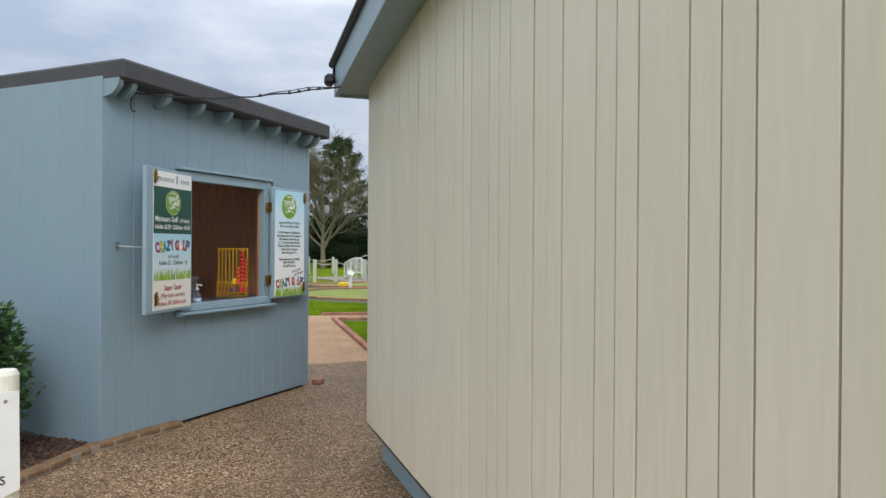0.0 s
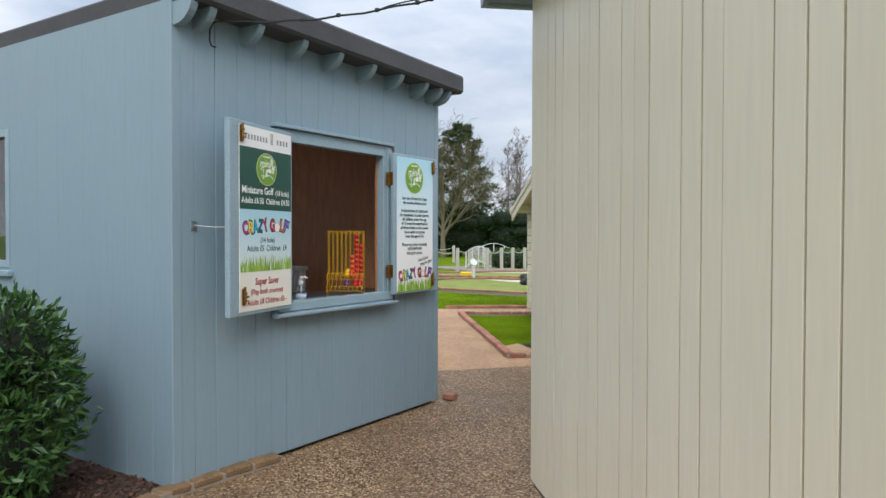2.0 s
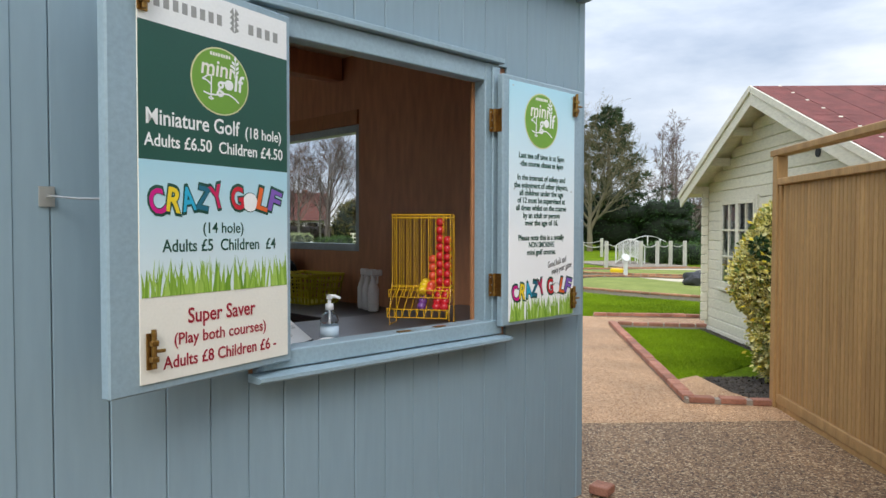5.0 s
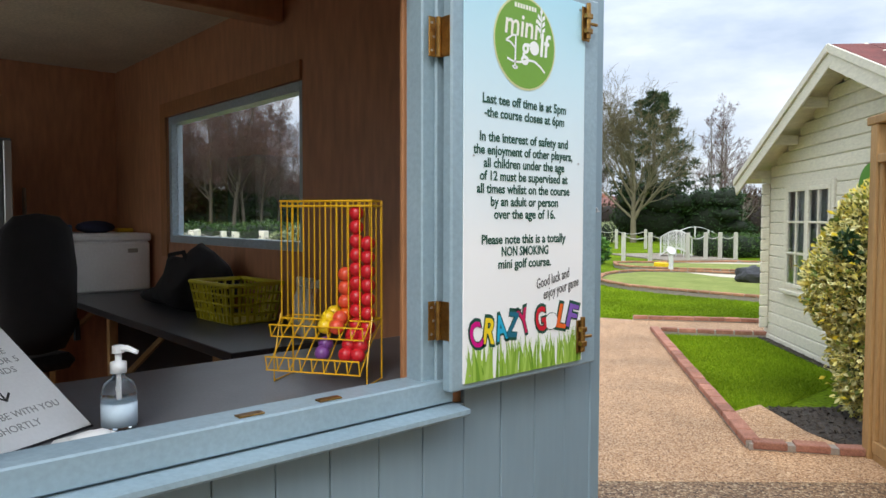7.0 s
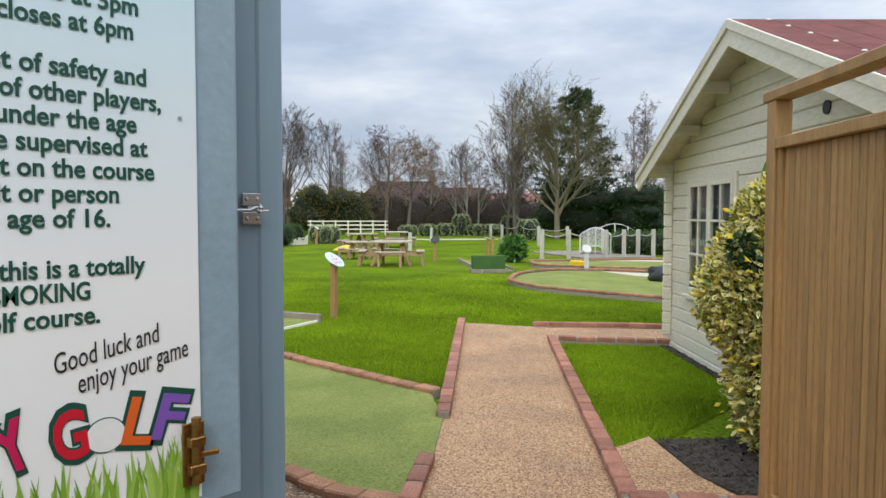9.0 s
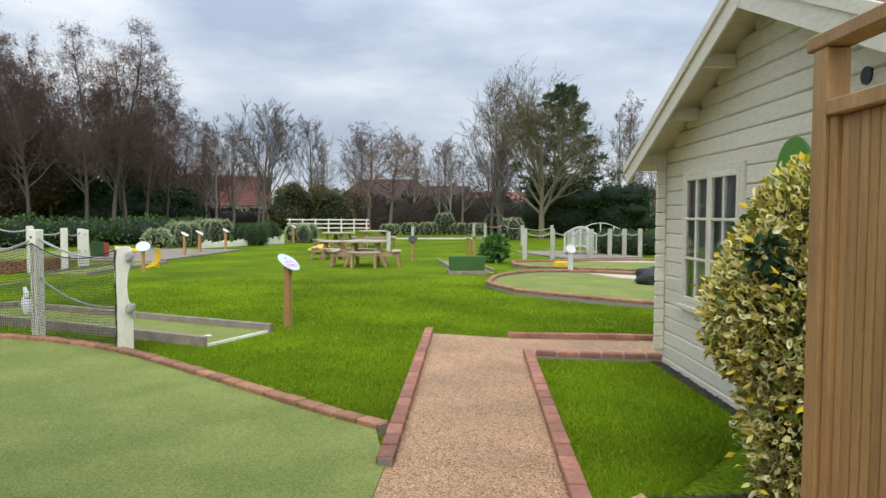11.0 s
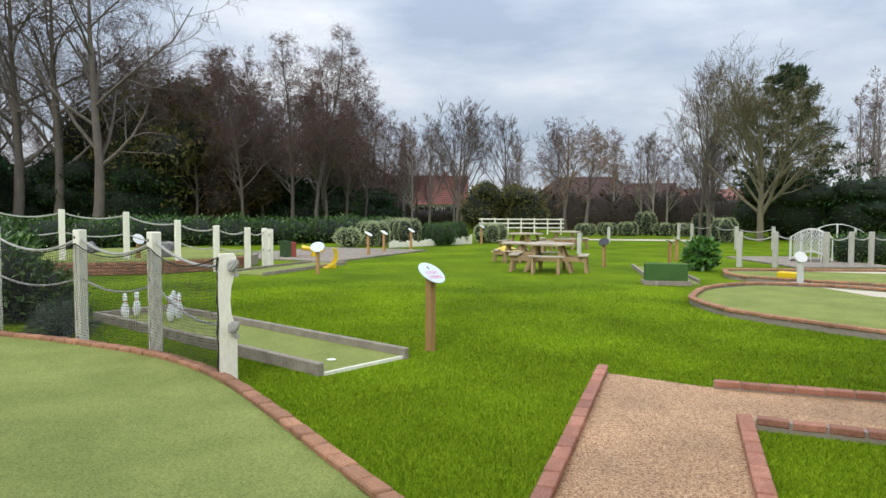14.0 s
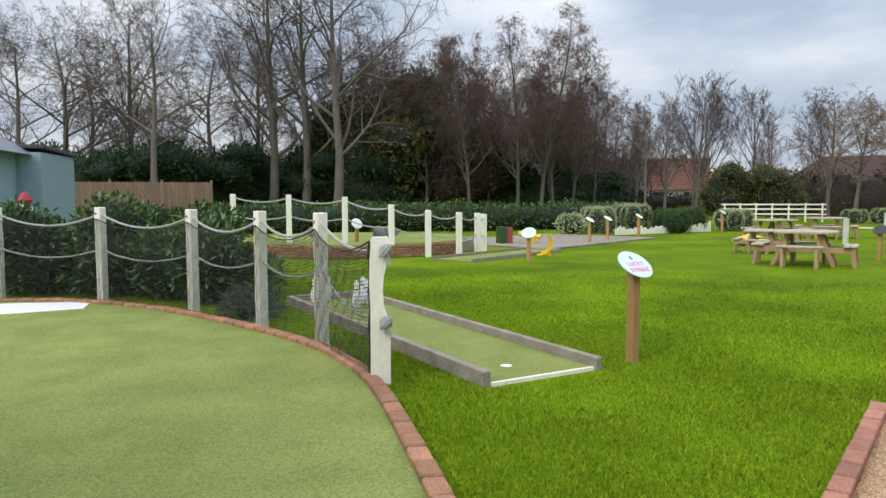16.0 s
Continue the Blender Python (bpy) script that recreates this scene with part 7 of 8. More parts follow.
T_ALDER2 = tree(4, 10.8, 0.12, 0.37, 0.2, 30, 0.09, 4, (7, 6, 4), 0.007, BARK_DARK, TWIG_RED, conic=1.0, angle=52, leaf=LEAF_BROWN, nleaf=4500, leaf_size=0.055, wob=0.18, label="slender bare alder with purple-brown twigs")
T_POP = tree(5, 8.6, 0.15, 0.5, 0.14, 15, 0.15, 4, (6, 6, 4), 0.010, BARK, TWIG, angle=34, label="upright bare tree with fanned branches", wob=0.1)
T_BIRCH = tree(6, 9.6, 0.13, 0.34, 0.2, 20, 0.10, 4, (5, 5, 4), 0.009, BARK_PALE, TWIG_RED, conic=1.0, angle=42, label="slim bare birch with pale trunk")
T_VASE = tree(7, 5.9, 0.20, 0.8, 0.2, 34, 0.13, 4, (7, 6, 3), 0.009, BARK_OLIVE, TWIG_OLIVE, angle=42, label="vase-shaped bare tree with a stout pale trunk", wob=0.08)
T_WEEP = tree(8, 5.2, 0.13, 0.62, 0.45, 18, -0.05, 4, (6, 5, 5), 0.010, BARK, mat("fawn_twig", (0.26, 0.17, 0.11), (0.19, 0.12, 0.08), rough=0.95, bump=0), droop=0.45, angle=60, label="weeping tree with fawn hanging twigs")
T_RED = tree(9, 8.6, 0.2, 0.42, 0.3, 16, 0.02, 4, (6, 6, 4), 0.011, BARK, TWIG_RED, angle=62, label="spreading bare tree with purple-brown twigs")
POOL = {"big": T_BIG, "big2": T_BIG2, "alder": T_ALDER, "alder2": T_ALDER2, "pop": T_POP, "birch": T_BIRCH, "vase": T_VASE, "weep": T_WEEP, "red": T_RED}
PLACES = [
    ("alder", -52.5, 12.5, 0.98), ("alder2", -53, 15.5, 1.0), ("alder", -54, 18.5, 0.98), ("alder2", -53, 21.8, 0.95), ("alder2", -53.5, 24.2, 0.9), ("alder", -44.0, 22.4, 0.94), ("alder2", -55, 29.5, 0.85),
    ("alder2", -55, -7.0, 0.78), ("red", -56, -3.5, 0.9), ("alder", -57, -0.5, 0.72), ("alder2", -56, 2.4, 0.8), ("red", -57, 5.2, 0.95), ("alder", -55, 8.0, 0.8), ("alder2", -52.5, 6.4, 0.62),
    ("alder", -49.5, 15.0, 0.92), ("alder2", -50.5, 17.5, 0.96), ("alder", -51, 20.5, 0.92), ("alder2", -44.0, 14.2, 0.86), ("alder2", -49.8, 22.8, 0.86), ("alder", -50.5, 26.0, 0.8), ("red", -53.5, 26.5, 0.9), ("alder2", -55.5, 35.8, 0.7),
    ("big2", -39.1, -0.6, 0.82), ("big", -44.6, 5.0, 1.02), ("big", -44.4, 6.9, 0.98), ("big", -41.2, 8.5, 1.0), ("big2", -48, -7.4, 0.9), ("big2", -50, -10.2, 0.9), ("big", -49, -3.5, 0.85), ("big2", -52, 1.5, 0.9), ("big2", -50, 9.5, 0.95),
    ("alder", -46.5, 13.4, 0.95), ("alder2", -45.5, 15.7, 1.0), ("alder", -46.1, 17.3, 0.98), ("alder2", -44.7, 18.4, 1.0), ("alder", -42.2, 19.4, 1.0), ("alder", -41.3, 20.6, 1.06), ("alder2", -41.8, 21.6, 1.02), ("alder2", -43, 23.4, 0.98), ("alder", -42.2, 16.4, 0.9), ("alder2", -48, 20, 0.95), ("alder", -47, 24, 0.9), ("alder2", -49, 11, 1.0), ("alder", -44, 12.2, 0.9), ("alder2", -50, 22.5, 0.9), ("alder", -52, 26, 0.85), ("alder2", -44.8, 25.6, 0.82), ("alder2", -49, 29, 0.8), ("alder", -46.5, 9.5, 0.9), ("birch", -47.6, 31, 0.85),
    ("alder2", -52, 28.6, 0.8), ("alder2", -54.6, 31.0, 0.92), ("birch", -53.2, 33.2, 0.88), ("alder2", -51, 31.5, 0.75), ("birch", -50.8, 34.3, 0.92), ("pop", -47.6, 35.0, 0.98), ("pop", -49.4, 36.6, 0.9), ("pop", -48.6, 40.4, 0.92), ("birch", -50, 43, 0.8),
    ("red", -46.8, 45.6, 1.0), ("birch", -45.3, 49.8, 0.85), ("birch", -41, 48.6, 0.75), ("birch", -39.2, 49.5, 0.72), ("pop", -43, 52, 0.8), ("weep", -35.2, 37.1, 1.1), ("pop", -36.5, 52, 0.75),
    ("pop", -28.4, 40.8, 1.0), ("pop", -30.5, 42.6, 0.85), ("vase", -23.8, 39.0, 1.02), ("birch", -24.8, 52.0, 1.05), ("birch", -26.5, 54, 1.0), ("birch", -23.4, 50, 0.85), ("birch", -21.6, 49, 0.62), ("birch", -19.8, 50.5, 0.6), ("birch", -30.1, 55.6, 0.8), ("pop", -17, 52, 0.6), ("birch", -33, 53, 0.7), ("vase", -15.5, 50, 0.75), ("birch", -52, 37.5, 0.85), ("birch", -53, 45.5, 0.8), ("pop", -50.5, 47.6, 0.85), ("birch", -47, 52, 0.8), ("birch", -37.5, 46.2, 0.7), ("red", -40, 54, 0.75), ("pop", -33.5, 48, 0.7), ("birch", -29, 49, 0.85), ("pop", -60, 40, 0.9), ("birch", -58, 36, 0.8), ("big2", -56, -8, 0.9), ("big", -56, 4, 0.85), ("big2", -43.5, -9.5, 0.8),
]
rnd = random.Random(77)
used = set()
for nm, x, y, s in PLACES:
    src = POOL[nm]
    ang = rnd.uniform(0, 360)
    if nm not in used:
        used.add(nm)
        ob = src
        ob.matrix_basis = pose(x, y, 0, 0, 0, ang)
    else:
        ob = copy_thing(src, pose(x, y, 0, 0, 0, ang))
    ob.scale = (s, s, s)

# pine with dark tufted crown
PN = thing("pine_tree", pose(-25.8, 44.4, 0) , "dark green pine with ragged tufted crown", "tree", "trees round the course")
rs = np.random.RandomState(5)
rnd = random.Random(6)
lt, tufts = Limbs(), []
for k in range(46):
    z = 1.5 + 8.2 * (k / 45) ** 0.9
    L = (3.9 * (1 - (z - 1.5) / 9.6) + 0.35) * rnd.uniform(0.7, 1.15)
    a = k * 2.4
    p = Vector((0, 0, z))
    q = Vector((math.cos(a) * L, math.sin(a) * L, z + 0.22 * L))
    m1 = p.lerp(q, 0.5) - Vector((0, 0, 0.1 * L))
    lt.add(tuple(p), tuple(m1), 0.05, 0.035)
    lt.add(tuple(m1), tuple(q), 0.035, 0.015)
    for t in (0.45, 0.6, 0.72, 0.85, 0.95, 1.0):
        c = m1.lerp(q, max(0, 2 * t - 1)) if t > 0.5 else p.lerp(m1, 2 * t)
        tufts.append(tuple(c + Vector((rnd.uniform(-0.3, 0.3), rnd.uniform(-0.3, 0.3), 0.1))))
part("trunk", Geo().tube([(0, 0, -0.1), (0.05, 0, 3), (0, 0.05, 7), (0, 0, 10)], [0.24, 0.19, 0.11, 0.03], 9), BARK, PN)
part("limb", lt.mesh("limb", BARK, 5), None, PN)["kind"] = "stuff"
TP = np.repeat(np.array(tufts), 52, 0)
DD = unit(rs.normal(size=TP.shape) + np.array([0, 0, 0.7]))
V, F, _ = leaves(rs, TP + DD * 0.1, DD, 0.38, 0.06, fold=0.1)
cr = part("crown", np_mesh("crown", V, F, island_mat("pine_needles", [(0.014, 0.035, 0.012), (0.03, 0.06, 0.02), (0.055, 0.085, 0.03)], rough=0.7)), None, PN)
cr["kind"] = "stuff"


def evergreen(x, y, w, h, seed, leaf, label, size=0.22, n=5000, core_mat=None, name="evergreen_tree"):
    rnd = random.Random(seed)
    bl = [(0, 0, h * 0.42, w * 0.42, w * 0.42, h * 0.44)]
    for k in range(11):
        a, z = rnd.uniform(0, 6.28), h * rnd.uniform(0.18, 0.82)
        rr = w * 0.34 * (1 - 0.5 * abs(z / h - 0.4))
        bl.append((math.cos(a) * rr, math.sin(a) * rr, z, w * rnd.uniform(0.16, 0.26), w * rnd.uniform(0.16, 0.26), h * rnd.uniform(0.12, 0.2)))
    return bush(name, x, y, bl, n, size, size * 0.45, leaf, label, "tree", seed=seed, outward=0.7, core=0.84, core_mat=core_mat, group="evergreens round the course", depth=0.3)


evergreen(-46.3, 11.7, 8.6, 10.0, 61, LEAF_CONIFER, "big domed conifer turning brown", 0.32, 9000)
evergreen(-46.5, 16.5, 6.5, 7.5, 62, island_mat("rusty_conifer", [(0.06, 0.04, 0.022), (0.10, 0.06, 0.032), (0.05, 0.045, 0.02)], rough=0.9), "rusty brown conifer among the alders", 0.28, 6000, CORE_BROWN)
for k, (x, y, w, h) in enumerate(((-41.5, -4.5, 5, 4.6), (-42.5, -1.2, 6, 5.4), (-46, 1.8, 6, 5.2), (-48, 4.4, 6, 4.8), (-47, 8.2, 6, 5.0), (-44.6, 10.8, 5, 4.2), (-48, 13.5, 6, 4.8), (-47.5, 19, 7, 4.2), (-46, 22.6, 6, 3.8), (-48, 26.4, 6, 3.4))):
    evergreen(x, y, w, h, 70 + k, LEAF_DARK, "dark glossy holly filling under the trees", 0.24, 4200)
for k, (x, y, w, h) in enumerate(((-43.5, 34.6, 3.6, 4.2), (-41.2, 36.8, 3.4, 4.0), (-24.5, 42.6, 5.5, 4.2), (-21.5, 44.5, 5, 3.6))):
    evergreen(x, y, w, h, 90 + k, LEAF_CONIFER if k < 2 else LEAF_DARK, "green rounded evergreen at the lawn's edge", 0.2, 3200)

# undergrowth that closes the view behind the trees
rs = np.random.RandomState(14)
bl = []
cp = smooth_line([(-47, -14), (-54, -5), (-55, 6), (-54, 16), (-55, 25), (-57, 33), (-54, 42), (-48, 50), (-40, 55), (-30, 58), (-20, 56), (-8, 54), (4, 50)], 6)
for x, y in cp:
    for j in range(2):
        bl.append((x + rs.uniform(-2, 2), y + rs.uniform(-2, 2), 0.9, rs.uniform(1.6, 2.6), rs.uniform(1.6, 2.6), rs.uniform(1.3, 2.4) * (1.7 if y < 28 else 0.4 if -64 < x < -50 and 33 < y < 44 else 1.35)))
P, N = blob_points(rs, bl, 26000, 0.3)
V, F, _ = leaves(rs, P, N + rs.normal(size=P.shape) * 0.7, 0.34, 0.13)
ob = part("undergrowth", np_mesh("undergrowth", V, F, island_mat("brown_green_undergrowth", [(0.03, 0.045, 0.018), (0.07, 0.06, 0.035), (0.10, 0.065, 0.045), (0.04, 0.06, 0.02)], rough=0.9, spec=0.1)), None, None)
tagged(ob, "tangled brown-green undergrowth behind the trees", "undergrowth", kind="stuff")
# dark balls inside the leaves: the undergrowth's shade put into their colour
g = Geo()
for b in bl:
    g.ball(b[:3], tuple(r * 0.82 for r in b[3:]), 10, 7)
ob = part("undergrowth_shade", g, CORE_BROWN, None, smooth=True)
tagged(ob, "solid dark brown mass for the shade among the undergrowth", "undergrowth", kind="stuff")

# ---------------------------------------------------------------- distant buildings
WHITE_WALL = mat("white_render", (0.72, 0.71, 0.68), rough=0.85, scale=1, fine=20)
RED_TILE = mat("red_clay_tile", (0.23, 0.085, 0.062), (0.16, 0.062, 0.05), rough=0.85, scale=2, fine=18, bump=0.4)
BROWN_TILE = mat("brown_clay_tile", (0.10, 0.058, 0.05), (0.07, 0.045, 0.04), rough=0.9, scale=2, fine=18, bump=0.4)
PANE_DARK = flat_mat("dark_window_glass", (0.02, 0.022, 0.025), 0.08)


def house(x, y, turn, w, d, wall_h, roof_h, roof_mat, label, hip=0.0, windows=3):
    Hh = thing("house", pose(x, y, 0, 0, 0, turn), label, "house", "houses beyond the trees")
    part("wall", Geo().box(-w / 2, w / 2, -d / 2, d / 2, 0, wall_h), WHITE_WALL, Hh)
    e = 0.35
    v = [(-w / 2 - e, -d / 2 - e, wall_h - 0.1), (w / 2 + e, -d / 2 - e, wall_h - 0.1), (w / 2 + e, d / 2 + e, wall_h - 0.1), (-w / 2 - e, d / 2 + e, wall_h - 0.1), (-w / 2 - e + hip, 0, wall_h + roof_h), (w / 2 + e - hip, 0, wall_h + roof_h)]
    rf = part("roof", Geo().add(v, [(0, 1, 5, 4), (2, 3, 4, 5), (1, 2, 5), (3, 0, 4), (3, 2, 1, 0)]), roof_mat, Hh)
    g = Geo()
    n = int(math.hypot(d / 2 + e, roof_h + 0.1) / 0.35)
    for k in range(1, n):
        t = k / n
        z = wall_h - 0.1 + (roof_h + 0.1) * t
        yy = -(d / 2 + e) * (1 - t)
        g.box(-w / 2 - e + hip * t, w / 2 + e - hip * t, yy - 0.03, yy + 0.02, z, z + 0.035)
    part("tile_course", g, roof_mat, rf)["kind"] = "stuff"
    part("chimney", Geo().cbox(w * 0.22, w * 0.22 + 0.5, -0.25, 0.25, wall_h + roof_h * 0.5, wall_h + roof_h + 0.35, 0.03), BRICK, rf)
    for k in range(windows):
        cxw = -w / 2 + w * (k + 0.5) / windows
        wn_ = part("window", Geo().cbox(cxw - 0.6, cxw + 0.6, -d / 2 - 0.05, -d / 2 + 0.02, 0.9, 2.1, 0.02), WHITE_P, Hh)
        part("pane", Geo().box(cxw - 0.52, cxw - 0.03, -d / 2 - 0.06, -d / 2 - 0.052, 0.98, 2.02).box(cxw + 0.03, cxw + 0.52, -d / 2 - 0.06, -d / 2 - 0.052, 0.98, 2.02), PANE_DARK, wn_)
    return Hh


house(-67.5, 43.8, 57, 8.5, 7, 2.4, 3.1, RED_TILE, "white bungalow with a red tiled roof")
house(-55.2, 56.0, 45, 12, 9, 2.2, 3.0, BROWN_TILE, "low house with a brown hipped roof", 3.5)
house(-54.3, 63.5, 40, 6, 6, 2.4, 2.3, BROWN_TILE, "small white house end behind bare twigs")
house(-52.2, 72.0, 36, 8, 7, 2.2, 2.0, mat("pink_tile", (0.28, 0.14, 0.12), rough=0.9, scale=2, fine=18), "low house with a pink roof")
house(-62.5, 34.5, 62, 8, 6, 2.6, 2.2, BROWN_TILE, "white house glimpsed between trunks")

# blue shed, lean-to and board fence at the course's edge
SHD = thing("blue_shed", frame2((-28.6, -1.5), (-0.05, -1.0)), "pale blue vertically boarded shed with sloping roof", "shed")
for k in range(26):
    part("board", Geo().cbox(k * 0.17, k * 0.17 + 0.162, -0.02, 0.0, 0.0, 2.95, 0.004), BLUE, SHD)
part("shed_body", Geo().box(0, 4.42, 0.0, 3.0, 0, 2.93), BLUE_TRIM, SHD)
part("shed_roof", Geo().cbox(-0.1, 4.5, -0.14, 3.1, 2.94, 3.06, 0.02, pose(0, 0, 0, 2, 0, 0)), ROOF_FELT, SHD)
BRN = thing("blue_barn", frame2((-25.6, -2.35), (-0.05, -1.0)), "pale blue building with a grey sheet roof", "building")
part("wall", Geo().box(0, 6, 0, 4, 0, 2.9), BLUE_TRIM, BRN)
part("roof", Geo().add([(-0.45, -0.45, 2.85), (6, -0.45, 2.85), (6, 2.0, 4.5), (1.8, 2.0, 4.5), (6, 4.4, 2.85), (-0.45, 4.4, 2.85)], [(0, 1, 2, 3), (3, 2, 4, 5), (0, 3, 5), (0, 5, 4, 1)]), mat("grey_sheet_roof", (0.22, 0.235, 0.26), rough=0.45, metal=0.2, fine=20, bump=0.2), BRN)
part("gutter", Geo().cyl((-0.45, -0.5, 2.83), (6, -0.5, 2.83), 0.06), DARK, BRN)
part("downpipe", Geo().cyl((0.05, -0.08, 0), (0.05, -0.08, 2.8), 0.05), DARK, BRN)
BF = thing("board_fence", frame2((-33.8, 2.6), (0.2, -0.98)), "brown close-boarded timber fence", "fence")
FENCE_BROWN = mat("brown_fence_board", (0.28, 0.19, 0.12), (0.2, 0.13, 0.08), rough=0.85, scale=3, fine=30, stretch=(1, 1, 0.2), rand=0.12)
for k in range(42):
    part("board", Geo().cbox(k * 0.15, k * 0.15 + 0.145, -0.012, 0.012, 0.0, 2.2, 0.004), FENCE_BROWN, BF)
for k in range(4):
    part("post", Geo().cbox(k * 2.0 - 0.05, k * 2.0 + 0.05, -0.12, -0.02, 0.0, 2.3, 0.008), FENCE_BROWN, BF)
part("rail", Geo().cbox(0, 6.3, -0.06, -0.014, 1.75, 1.85, 0.005), FENCE_BROWN, BF)
GO = thing("garden_ornament", pose(-14.3, 1.45, 0), "red and white painted ornament on a stake behind the hedge", "ornament")
part("ornament_stake", Geo().cyl((0, 0, 0), (0, 0, 1.25), 0.03), WOOD, GO)
part("ornament_body", Geo().lathe([(0.05, 1.2), (0.12, 1.22), (0.13, 1.32), (0.09, 1.4)], 12), INK_WHITE, GO)
part("ornament_top", Geo().lathe([(0.1, 1.4), (0.11, 1.46), (0.07, 1.54), (0.02, 1.6)], 12), INK_RED, GO)

# ---------------------------------------------------------------- grass blades on the nearer lawn


def inside(P, poly):
    x, y = P[:, 0], P[:, 1]
    r = np.zeros(len(P), bool)
    for (x0, y0), (x1, y1) in zip(poly, poly[1:] + poly[:1]):
        c = (y0 > y) != (y1 > y)
        r ^= c & (x < (x1 - x0) * (y - y0) / ((y1 - y0) if y1 != y0 else 1e-9) + x0)
    return r


rs = np.random.RandomState(21)
n = 1700000
P = np.stack([-1.0 - 16.0 * rs.uniform(0, 1, n) ** 1.3, 5.2 + 15.0 * rs.uniform(0, 1, n) ** 1.2, np.zeros(n)], 1)
PATHP = [(-1.46, 4.3), (-0.98, 4.0), (0.3, 5.42), (-0.06, 5.66), (-0.58, 5.30), (-3.66, 9.0), (-2.5, 9.8), (-2.75, 11.0), (-4.52, 9.8), (-5.42, 9.40), (-2.5, 5.72), (-1.84, 4.98)]
GRN = [(x, y + 0.08 if y > 3 else y) for x, y in GREEN_A]
LANEP = [(-7.0, 8.15), (-11.9, 6.7), (-11.6, 5.5), (-6.7, 7.0)]
CABP = [(-2.75, 9.85), (0.7, 6.2), (4.0, 9.0), (0.6, 12.8)]
SOILP = [(-0.1, 5.5), (-0.66, 5.3), (-1.12, 6.2), (-0.72, 6.78), (-0.77, 7.7), (-2.62, 9.7), (0.4, 6.4)]
bad = inside(P, PATHP) | inside(P, GRN) | inside(P, LANEP) | inside(P, CABP) | inside(P, SOILP) | inside(P, GREEN_B)
P = P[~bad]
reach = np.hypot(P[:, 0] + 0.5, P[:, 1] - 3.5)
keep = rs.uniform(0, 1, len(P)) < np.clip(5.5 / reach, 0.12, 1) * np.clip((17.0 - reach) / 9.0, 0, 1)
P = P[keep]
n = len(P)
a = rs.uniform(0, 6.283, n)
h = rs.uniform(0.014, 0.036, n)
S = np.stack([np.cos(a), np.sin(a), np.zeros(n)], 1) * (0.0018 + 0.0003 * reach[keep])[:, None]
lean = rs.normal(size=(n, 3)) * 0.016
lean[:, 2] = h
V = np.stack([P - S, P + S, P + lean], 1).reshape(-1, 3)
F = np.arange(n * 3).reshape(-1, 3)
BLADE = island_mat("grass_blade", [(0.088, 0.158, 0.005), (0.178, 0.285, 0.007), (0.31, 0.42, 0.022), (0.13, 0.225, 0.006), (0.21, 0.328, 0.01)], rough=0.8, spec=0.08)
bn, bk = BLADE.node_tree.nodes, BLADE.node_tree.links
bt, bz, bv = bn.new("ShaderNodeTexCoord"), bn.new("ShaderNodeTexNoise"), bn.new("ShaderNodeMapRange")
bz.inputs["Scale"].default_value, bz.inputs["Detail"].default_value = 0.55, 5.0
bv.inputs["From Min"].default_value, bv.inputs["From Max"].default_value = 0.35, 0.65
bv.inputs["To Min"].default_value, bv.inputs["To Max"].default_value = 1.15, 0.72
bx_ = bn.new("ShaderNodeMixRGB")
bx_.blend_type = "MULTIPLY"
bx_.inputs[0].default_value = 1.0
bk.new(bt.outputs["Object"], bz.inputs["Vector"])
bk.new(bz.outputs["Fac"], bv.inputs["Value"])
bp = bn["Principled BSDF"]
bk.new(bp.inputs["Base Color"].links[0].from_socket, bx_.inputs[1])
bk.new(bv.outputs[0], bx_.inputs[2])
bk.new(bx_.outputs[0], bp.inputs["Base Color"])
ob = part("grass", np_mesh("grass", V, F, BLADE), None, None)
tagged(ob, "short mown grass blades on the lawn", "grass", kind="stuff")


def litter(name, rs, P, z, size, cols, label, category):
    """Loose chips lying at all angles on a bed."""
    n = len(P)
    a, t = rs.uniform(0, 6.283, n), rs.normal(size=(n, 2)) * 0.35
    L, W = size * rs.uniform(0.5, 1.5, n), size * rs.uniform(0.2, 0.5, n)
    u = np.stack([np.cos(a), np.sin(a), t[:, 0]], 1) * L[:, None] * 0.5
    v = np.stack([-np.sin(a), np.cos(a), t[:, 1]], 1) * W[:, None] * 0.5
    C = np.stack([P[:, 0], P[:, 1], z + size * 0.22 + size * 0.15 * rs.uniform(0, 1, n)], 1)
    up = np.array([0, 0, size * 0.1])
    V = np.stack([C - u - v, C + u * 0.8 - v, C + u, C + v, C - u * 0.7 + v * 0.8, C + up], 1).reshape(-1, 3)
    q = np.array([[0, 1, 5], [1, 2, 5], [2, 3, 5], [3, 4, 5], [4, 0, 5]])
    F = (np.arange(n)[:, None, None] * 6 + q[None]).reshape(-1, 3)
    o = part(name, np_mesh(name, V, F, island_mat(name + "_tone", cols, rough=0.9, spec=0.15)), None, None)
    tagged(o, label, category, kind="stuff")


rs = np.random.RandomState(31)
P = np.stack([rs.uniform(-2.2, 0.3, 14000), rs.uniform(-3.6, 0.0, 14000)], 1)
P = P[inside(P, [(0.0, -0.01), (-0.06, -0.12), (0.06, -0.6), (0.17, -1.2), (0.24, -3.6), (-2.2, -3.6), (-2.2, -0.01)])]
litter("bark_chips", rs, P, 0.105, 0.035, [(0.03, 0.017, 0.012), (0.10, 0.055, 0.038), (0.16, 0.095, 0.065), (0.06, 0.032, 0.023)], "loose brown bark chips on the planting bed", "bark mulch")
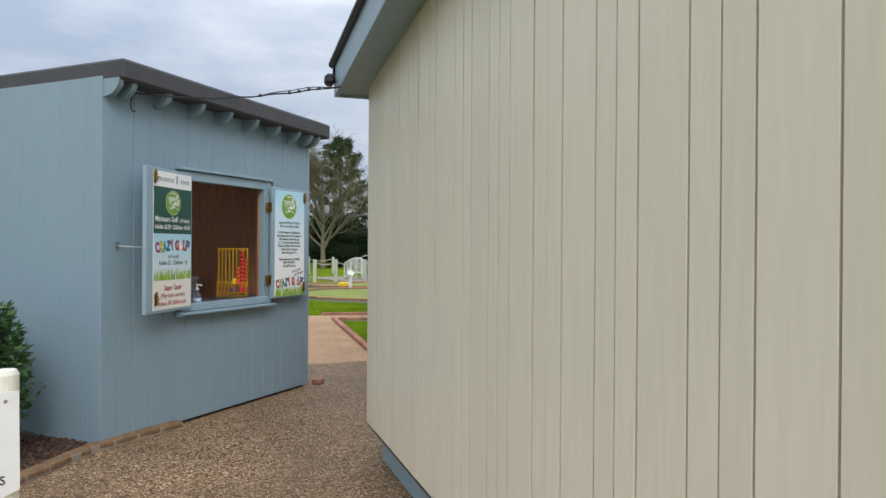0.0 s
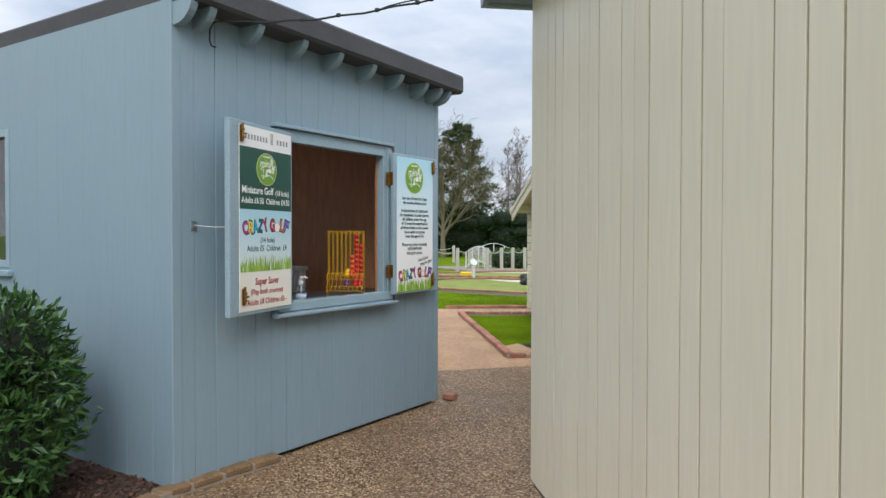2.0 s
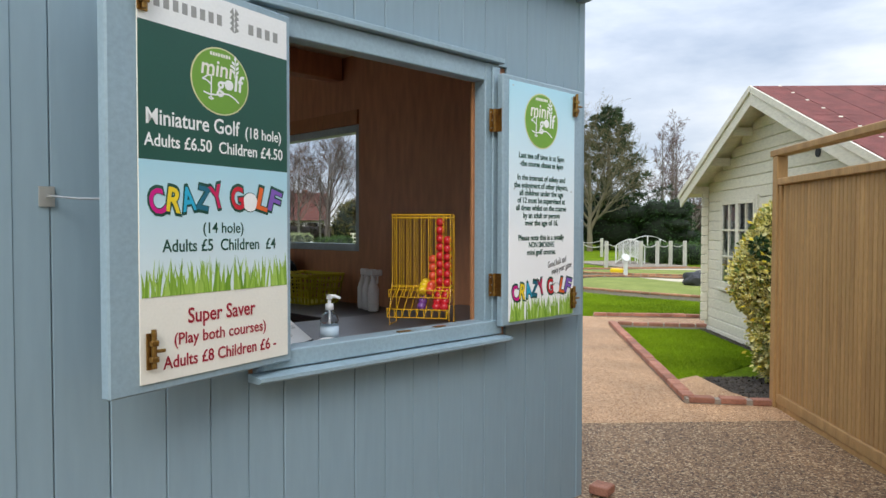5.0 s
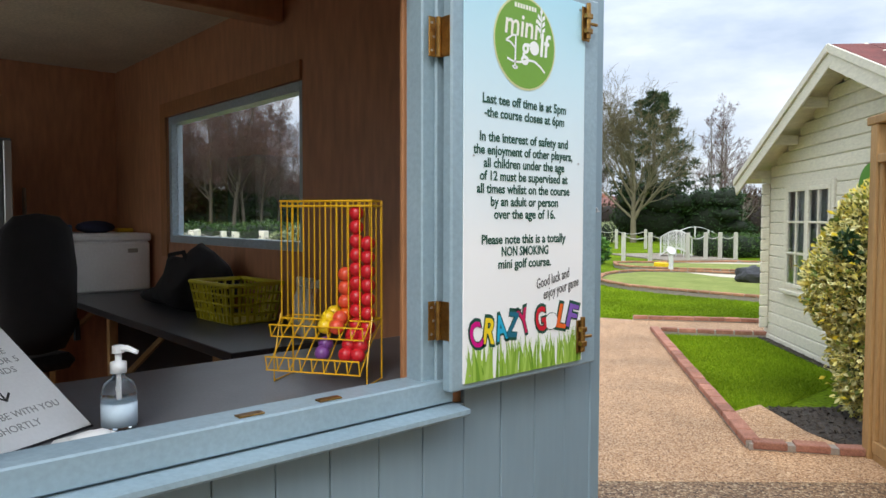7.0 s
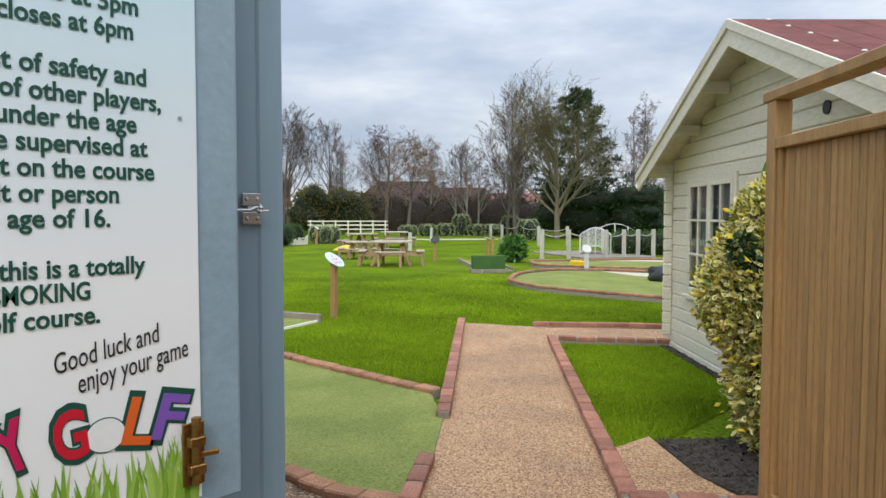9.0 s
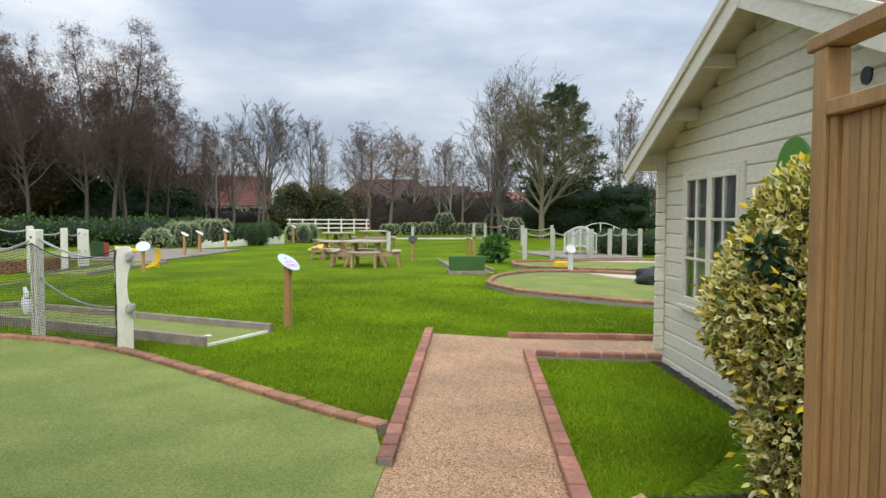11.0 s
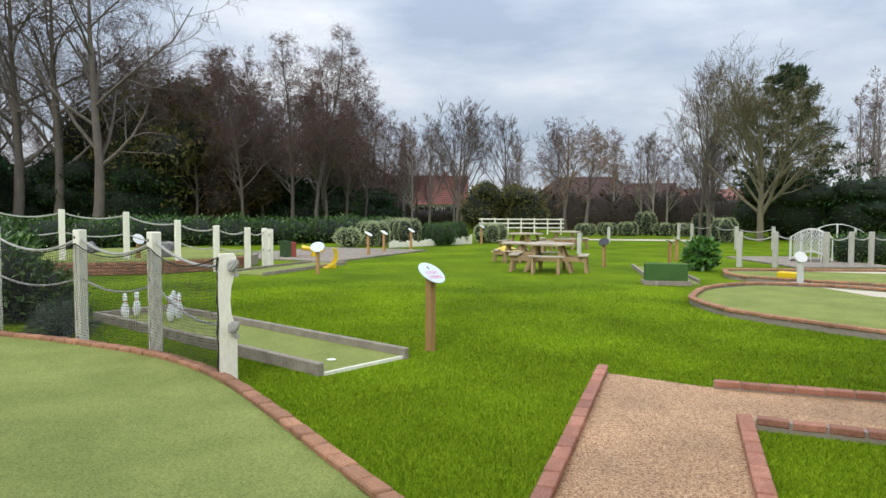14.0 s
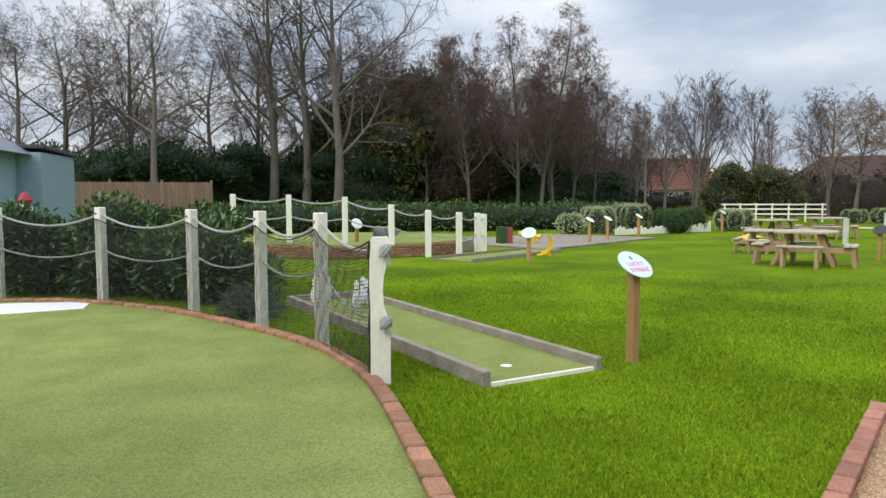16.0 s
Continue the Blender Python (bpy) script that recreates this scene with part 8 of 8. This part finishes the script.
P = np.stack([rs.uniform(-2.7, 0.4, 16000), rs.uniform(5.7, 9.8, 16000)], 1)
P = P[inside(P, [(-0.1, 5.78), (-0.55, 5.95), (-1.05, 6.4), (-0.68, 6.8), (-0.745, 7.72), (-1.48, 8.51), (-2.62, 9.7), (-2.45, 9.7), (0.4, 6.5)])]
litter("soil_crumbs", rs, P, 0.02, 0.03, [(0.02, 0.016, 0.013), (0.06, 0.046, 0.036), (0.10, 0.08, 0.06), (0.035, 0.03, 0.024)], "dark crumbly soil and leaf litter", "soil")

# ---------------------------------------------------------------- brick kerbs
BR_MESH = Geo().cbox(-0.1035, 0.1035, -0.051, 0.051, -0.05, 0.0, 0.006).mesh("brick", BRICK)
BR_OLD = Geo().cbox(-0.1035, 0.1035, -0.06, 0.06, -0.05, 0.0, 0.01).mesh("brick", BRICK_OLD)
BR_MOSSY = Geo().cbox(-0.1035, 0.1035, -0.051, 0.051, -0.05, 0.0, 0.012).mesh("brick", BRICK_MOSSY)


def kerb(name, pts, ztop, label, mesh=BR_MESH, zb=-0.03, joint=MORTAR, step=0.222, closed=False):
    """A row of bricks bedded in mortar along a line."""
    if closed:
        pts = pts + [pts[0]]
    g = Geo()
    left = []
    for i, (x, y) in enumerate(pts):
        a = Vector(pts[max(0, i - 1)])
        b = Vector(pts[min(len(pts) - 1, i + 1)])
        t = (b - a).normalized()
        left.append(((x - t.y * 0.043, y + t.x * 0.043), (x + t.y * 0.043, y - t.x * 0.043)))
    for (p, q), (r, s_) in zip(left, left[1:]):
        v = [(*p, zb), (*q, zb), (*s_, zb), (*r, zb), (*p, ztop - 0.012), (*q, ztop - 0.012), (*s_, ztop - 0.012), (*r, ztop - 0.012)]
        g.add(v, [(4, 5, 6, 7), (0, 4, 7, 3), (1, 2, 6, 5), (0, 1, 5, 4), (2, 3, 7, 6)])
    base = solid(name, g, joint, label, kind="structure")
    total = sum(math.hypot(q[0] - p[0], q[1] - p[1]) for p, q in zip(pts, pts[1:]))
    count = max(1, round(total / step))
    step = total / count
    for x, y, a in along(pts, step)[:count]:
        ca, sa = math.cos(a) * step / 2, math.sin(a) * step / 2
        m = pose(x + ca, y + sa, ztop + random.uniform(-0.004, 0.004), random.uniform(-1.5, 1.5), random.uniform(-1, 1), math.degrees(a) + random.uniform(-1.2, 1.2))
        part("brick", mesh, None, base, m=m)
    return base


kerb("kerb_path_left", [(-2.40, 5.72), (-5.45, 9.36)], 0.10, "red brick kerb along the gravel path")
kerb("kerb_path_stub", [(-1.42, 4.40), (-1.86, 5.0)], 0.10, "short red brick kerb beside the green")
kerb("kerb_bed_left", [(-0.63, 5.26), (-3.72, 9.06)], 0.10, "red brick kerb round the lawn bed")
kerb("kerb_bed_front", [(-0.05, 5.72), (-0.66, 5.25)], 0.09, "red brick kerb at the bed's front")
kerb("kerb_bed_back", [(-3.64, 9.08), (-2.5, 9.84)], 0.09, "brick kerb behind the lawn bed")
kerb("kerb_cross_path", [(-4.48, 9.72), (-2.8, 11.05)], 0.10, "red brick kerb across the path's end")
edge_a = smooth_line([(-2.94, 6.22), (-3.65, 6.19), (-5.2, 6.2), (-6.4, 6.19), (-7.15, 6.13), (-7.75, 6.01), (-8.4, 5.79), (-9.2, 5.37), (-10.17, 4.75), (-11.3, 3.88), (-12.0, 3.06), (-12.4, 2.35), (-12.5, 1.5), (-12.2, 0.0), (-11.0, -1.1)])
kerb("kerb_green_near", edge_a, 0.085, "weathered brick edging round the putting green", BR_OLD)
kerb("kerb_green_front", smooth_line([(-1.48, 4.40), (-1.86, 4.28), (-2.36, 4.25), (-3.1, 3.97), (-4.3, 3.45)]), 0.085, "weathered brick edging of the green", BR_OLD)
kerb("kerb_green_far", smooth_line(GREEN_B, 4), 0.13, "brick edging round the far green", BR_OLD, closed=True)
kerb("kerb_green_back", smooth_line(GREEN_C, 4), 0.13, "brick edging round the back green", BR_OLD, closed=True)
kerb("kerb_mulch_bed", smooth_line([(0.06, 0.74), (0.03, 0.38), (0.02, -0.08), (0.12, -0.5), (0.24, -1.0), (0.32, -1.8), (0.34, -3.6)]), 0.135, "weathered brick edging of the mulch bed", BR_MOSSY)
solid("brick", Geo().cbox(-0.055, 0.055, -0.051, 0.051, -0.05, 0.0, 0.006), BRICK, "loose red brick on the gravel by the kiosk corner", "brick", m=pose(0.03, 2.86, 0.125, 0, 0, 8))
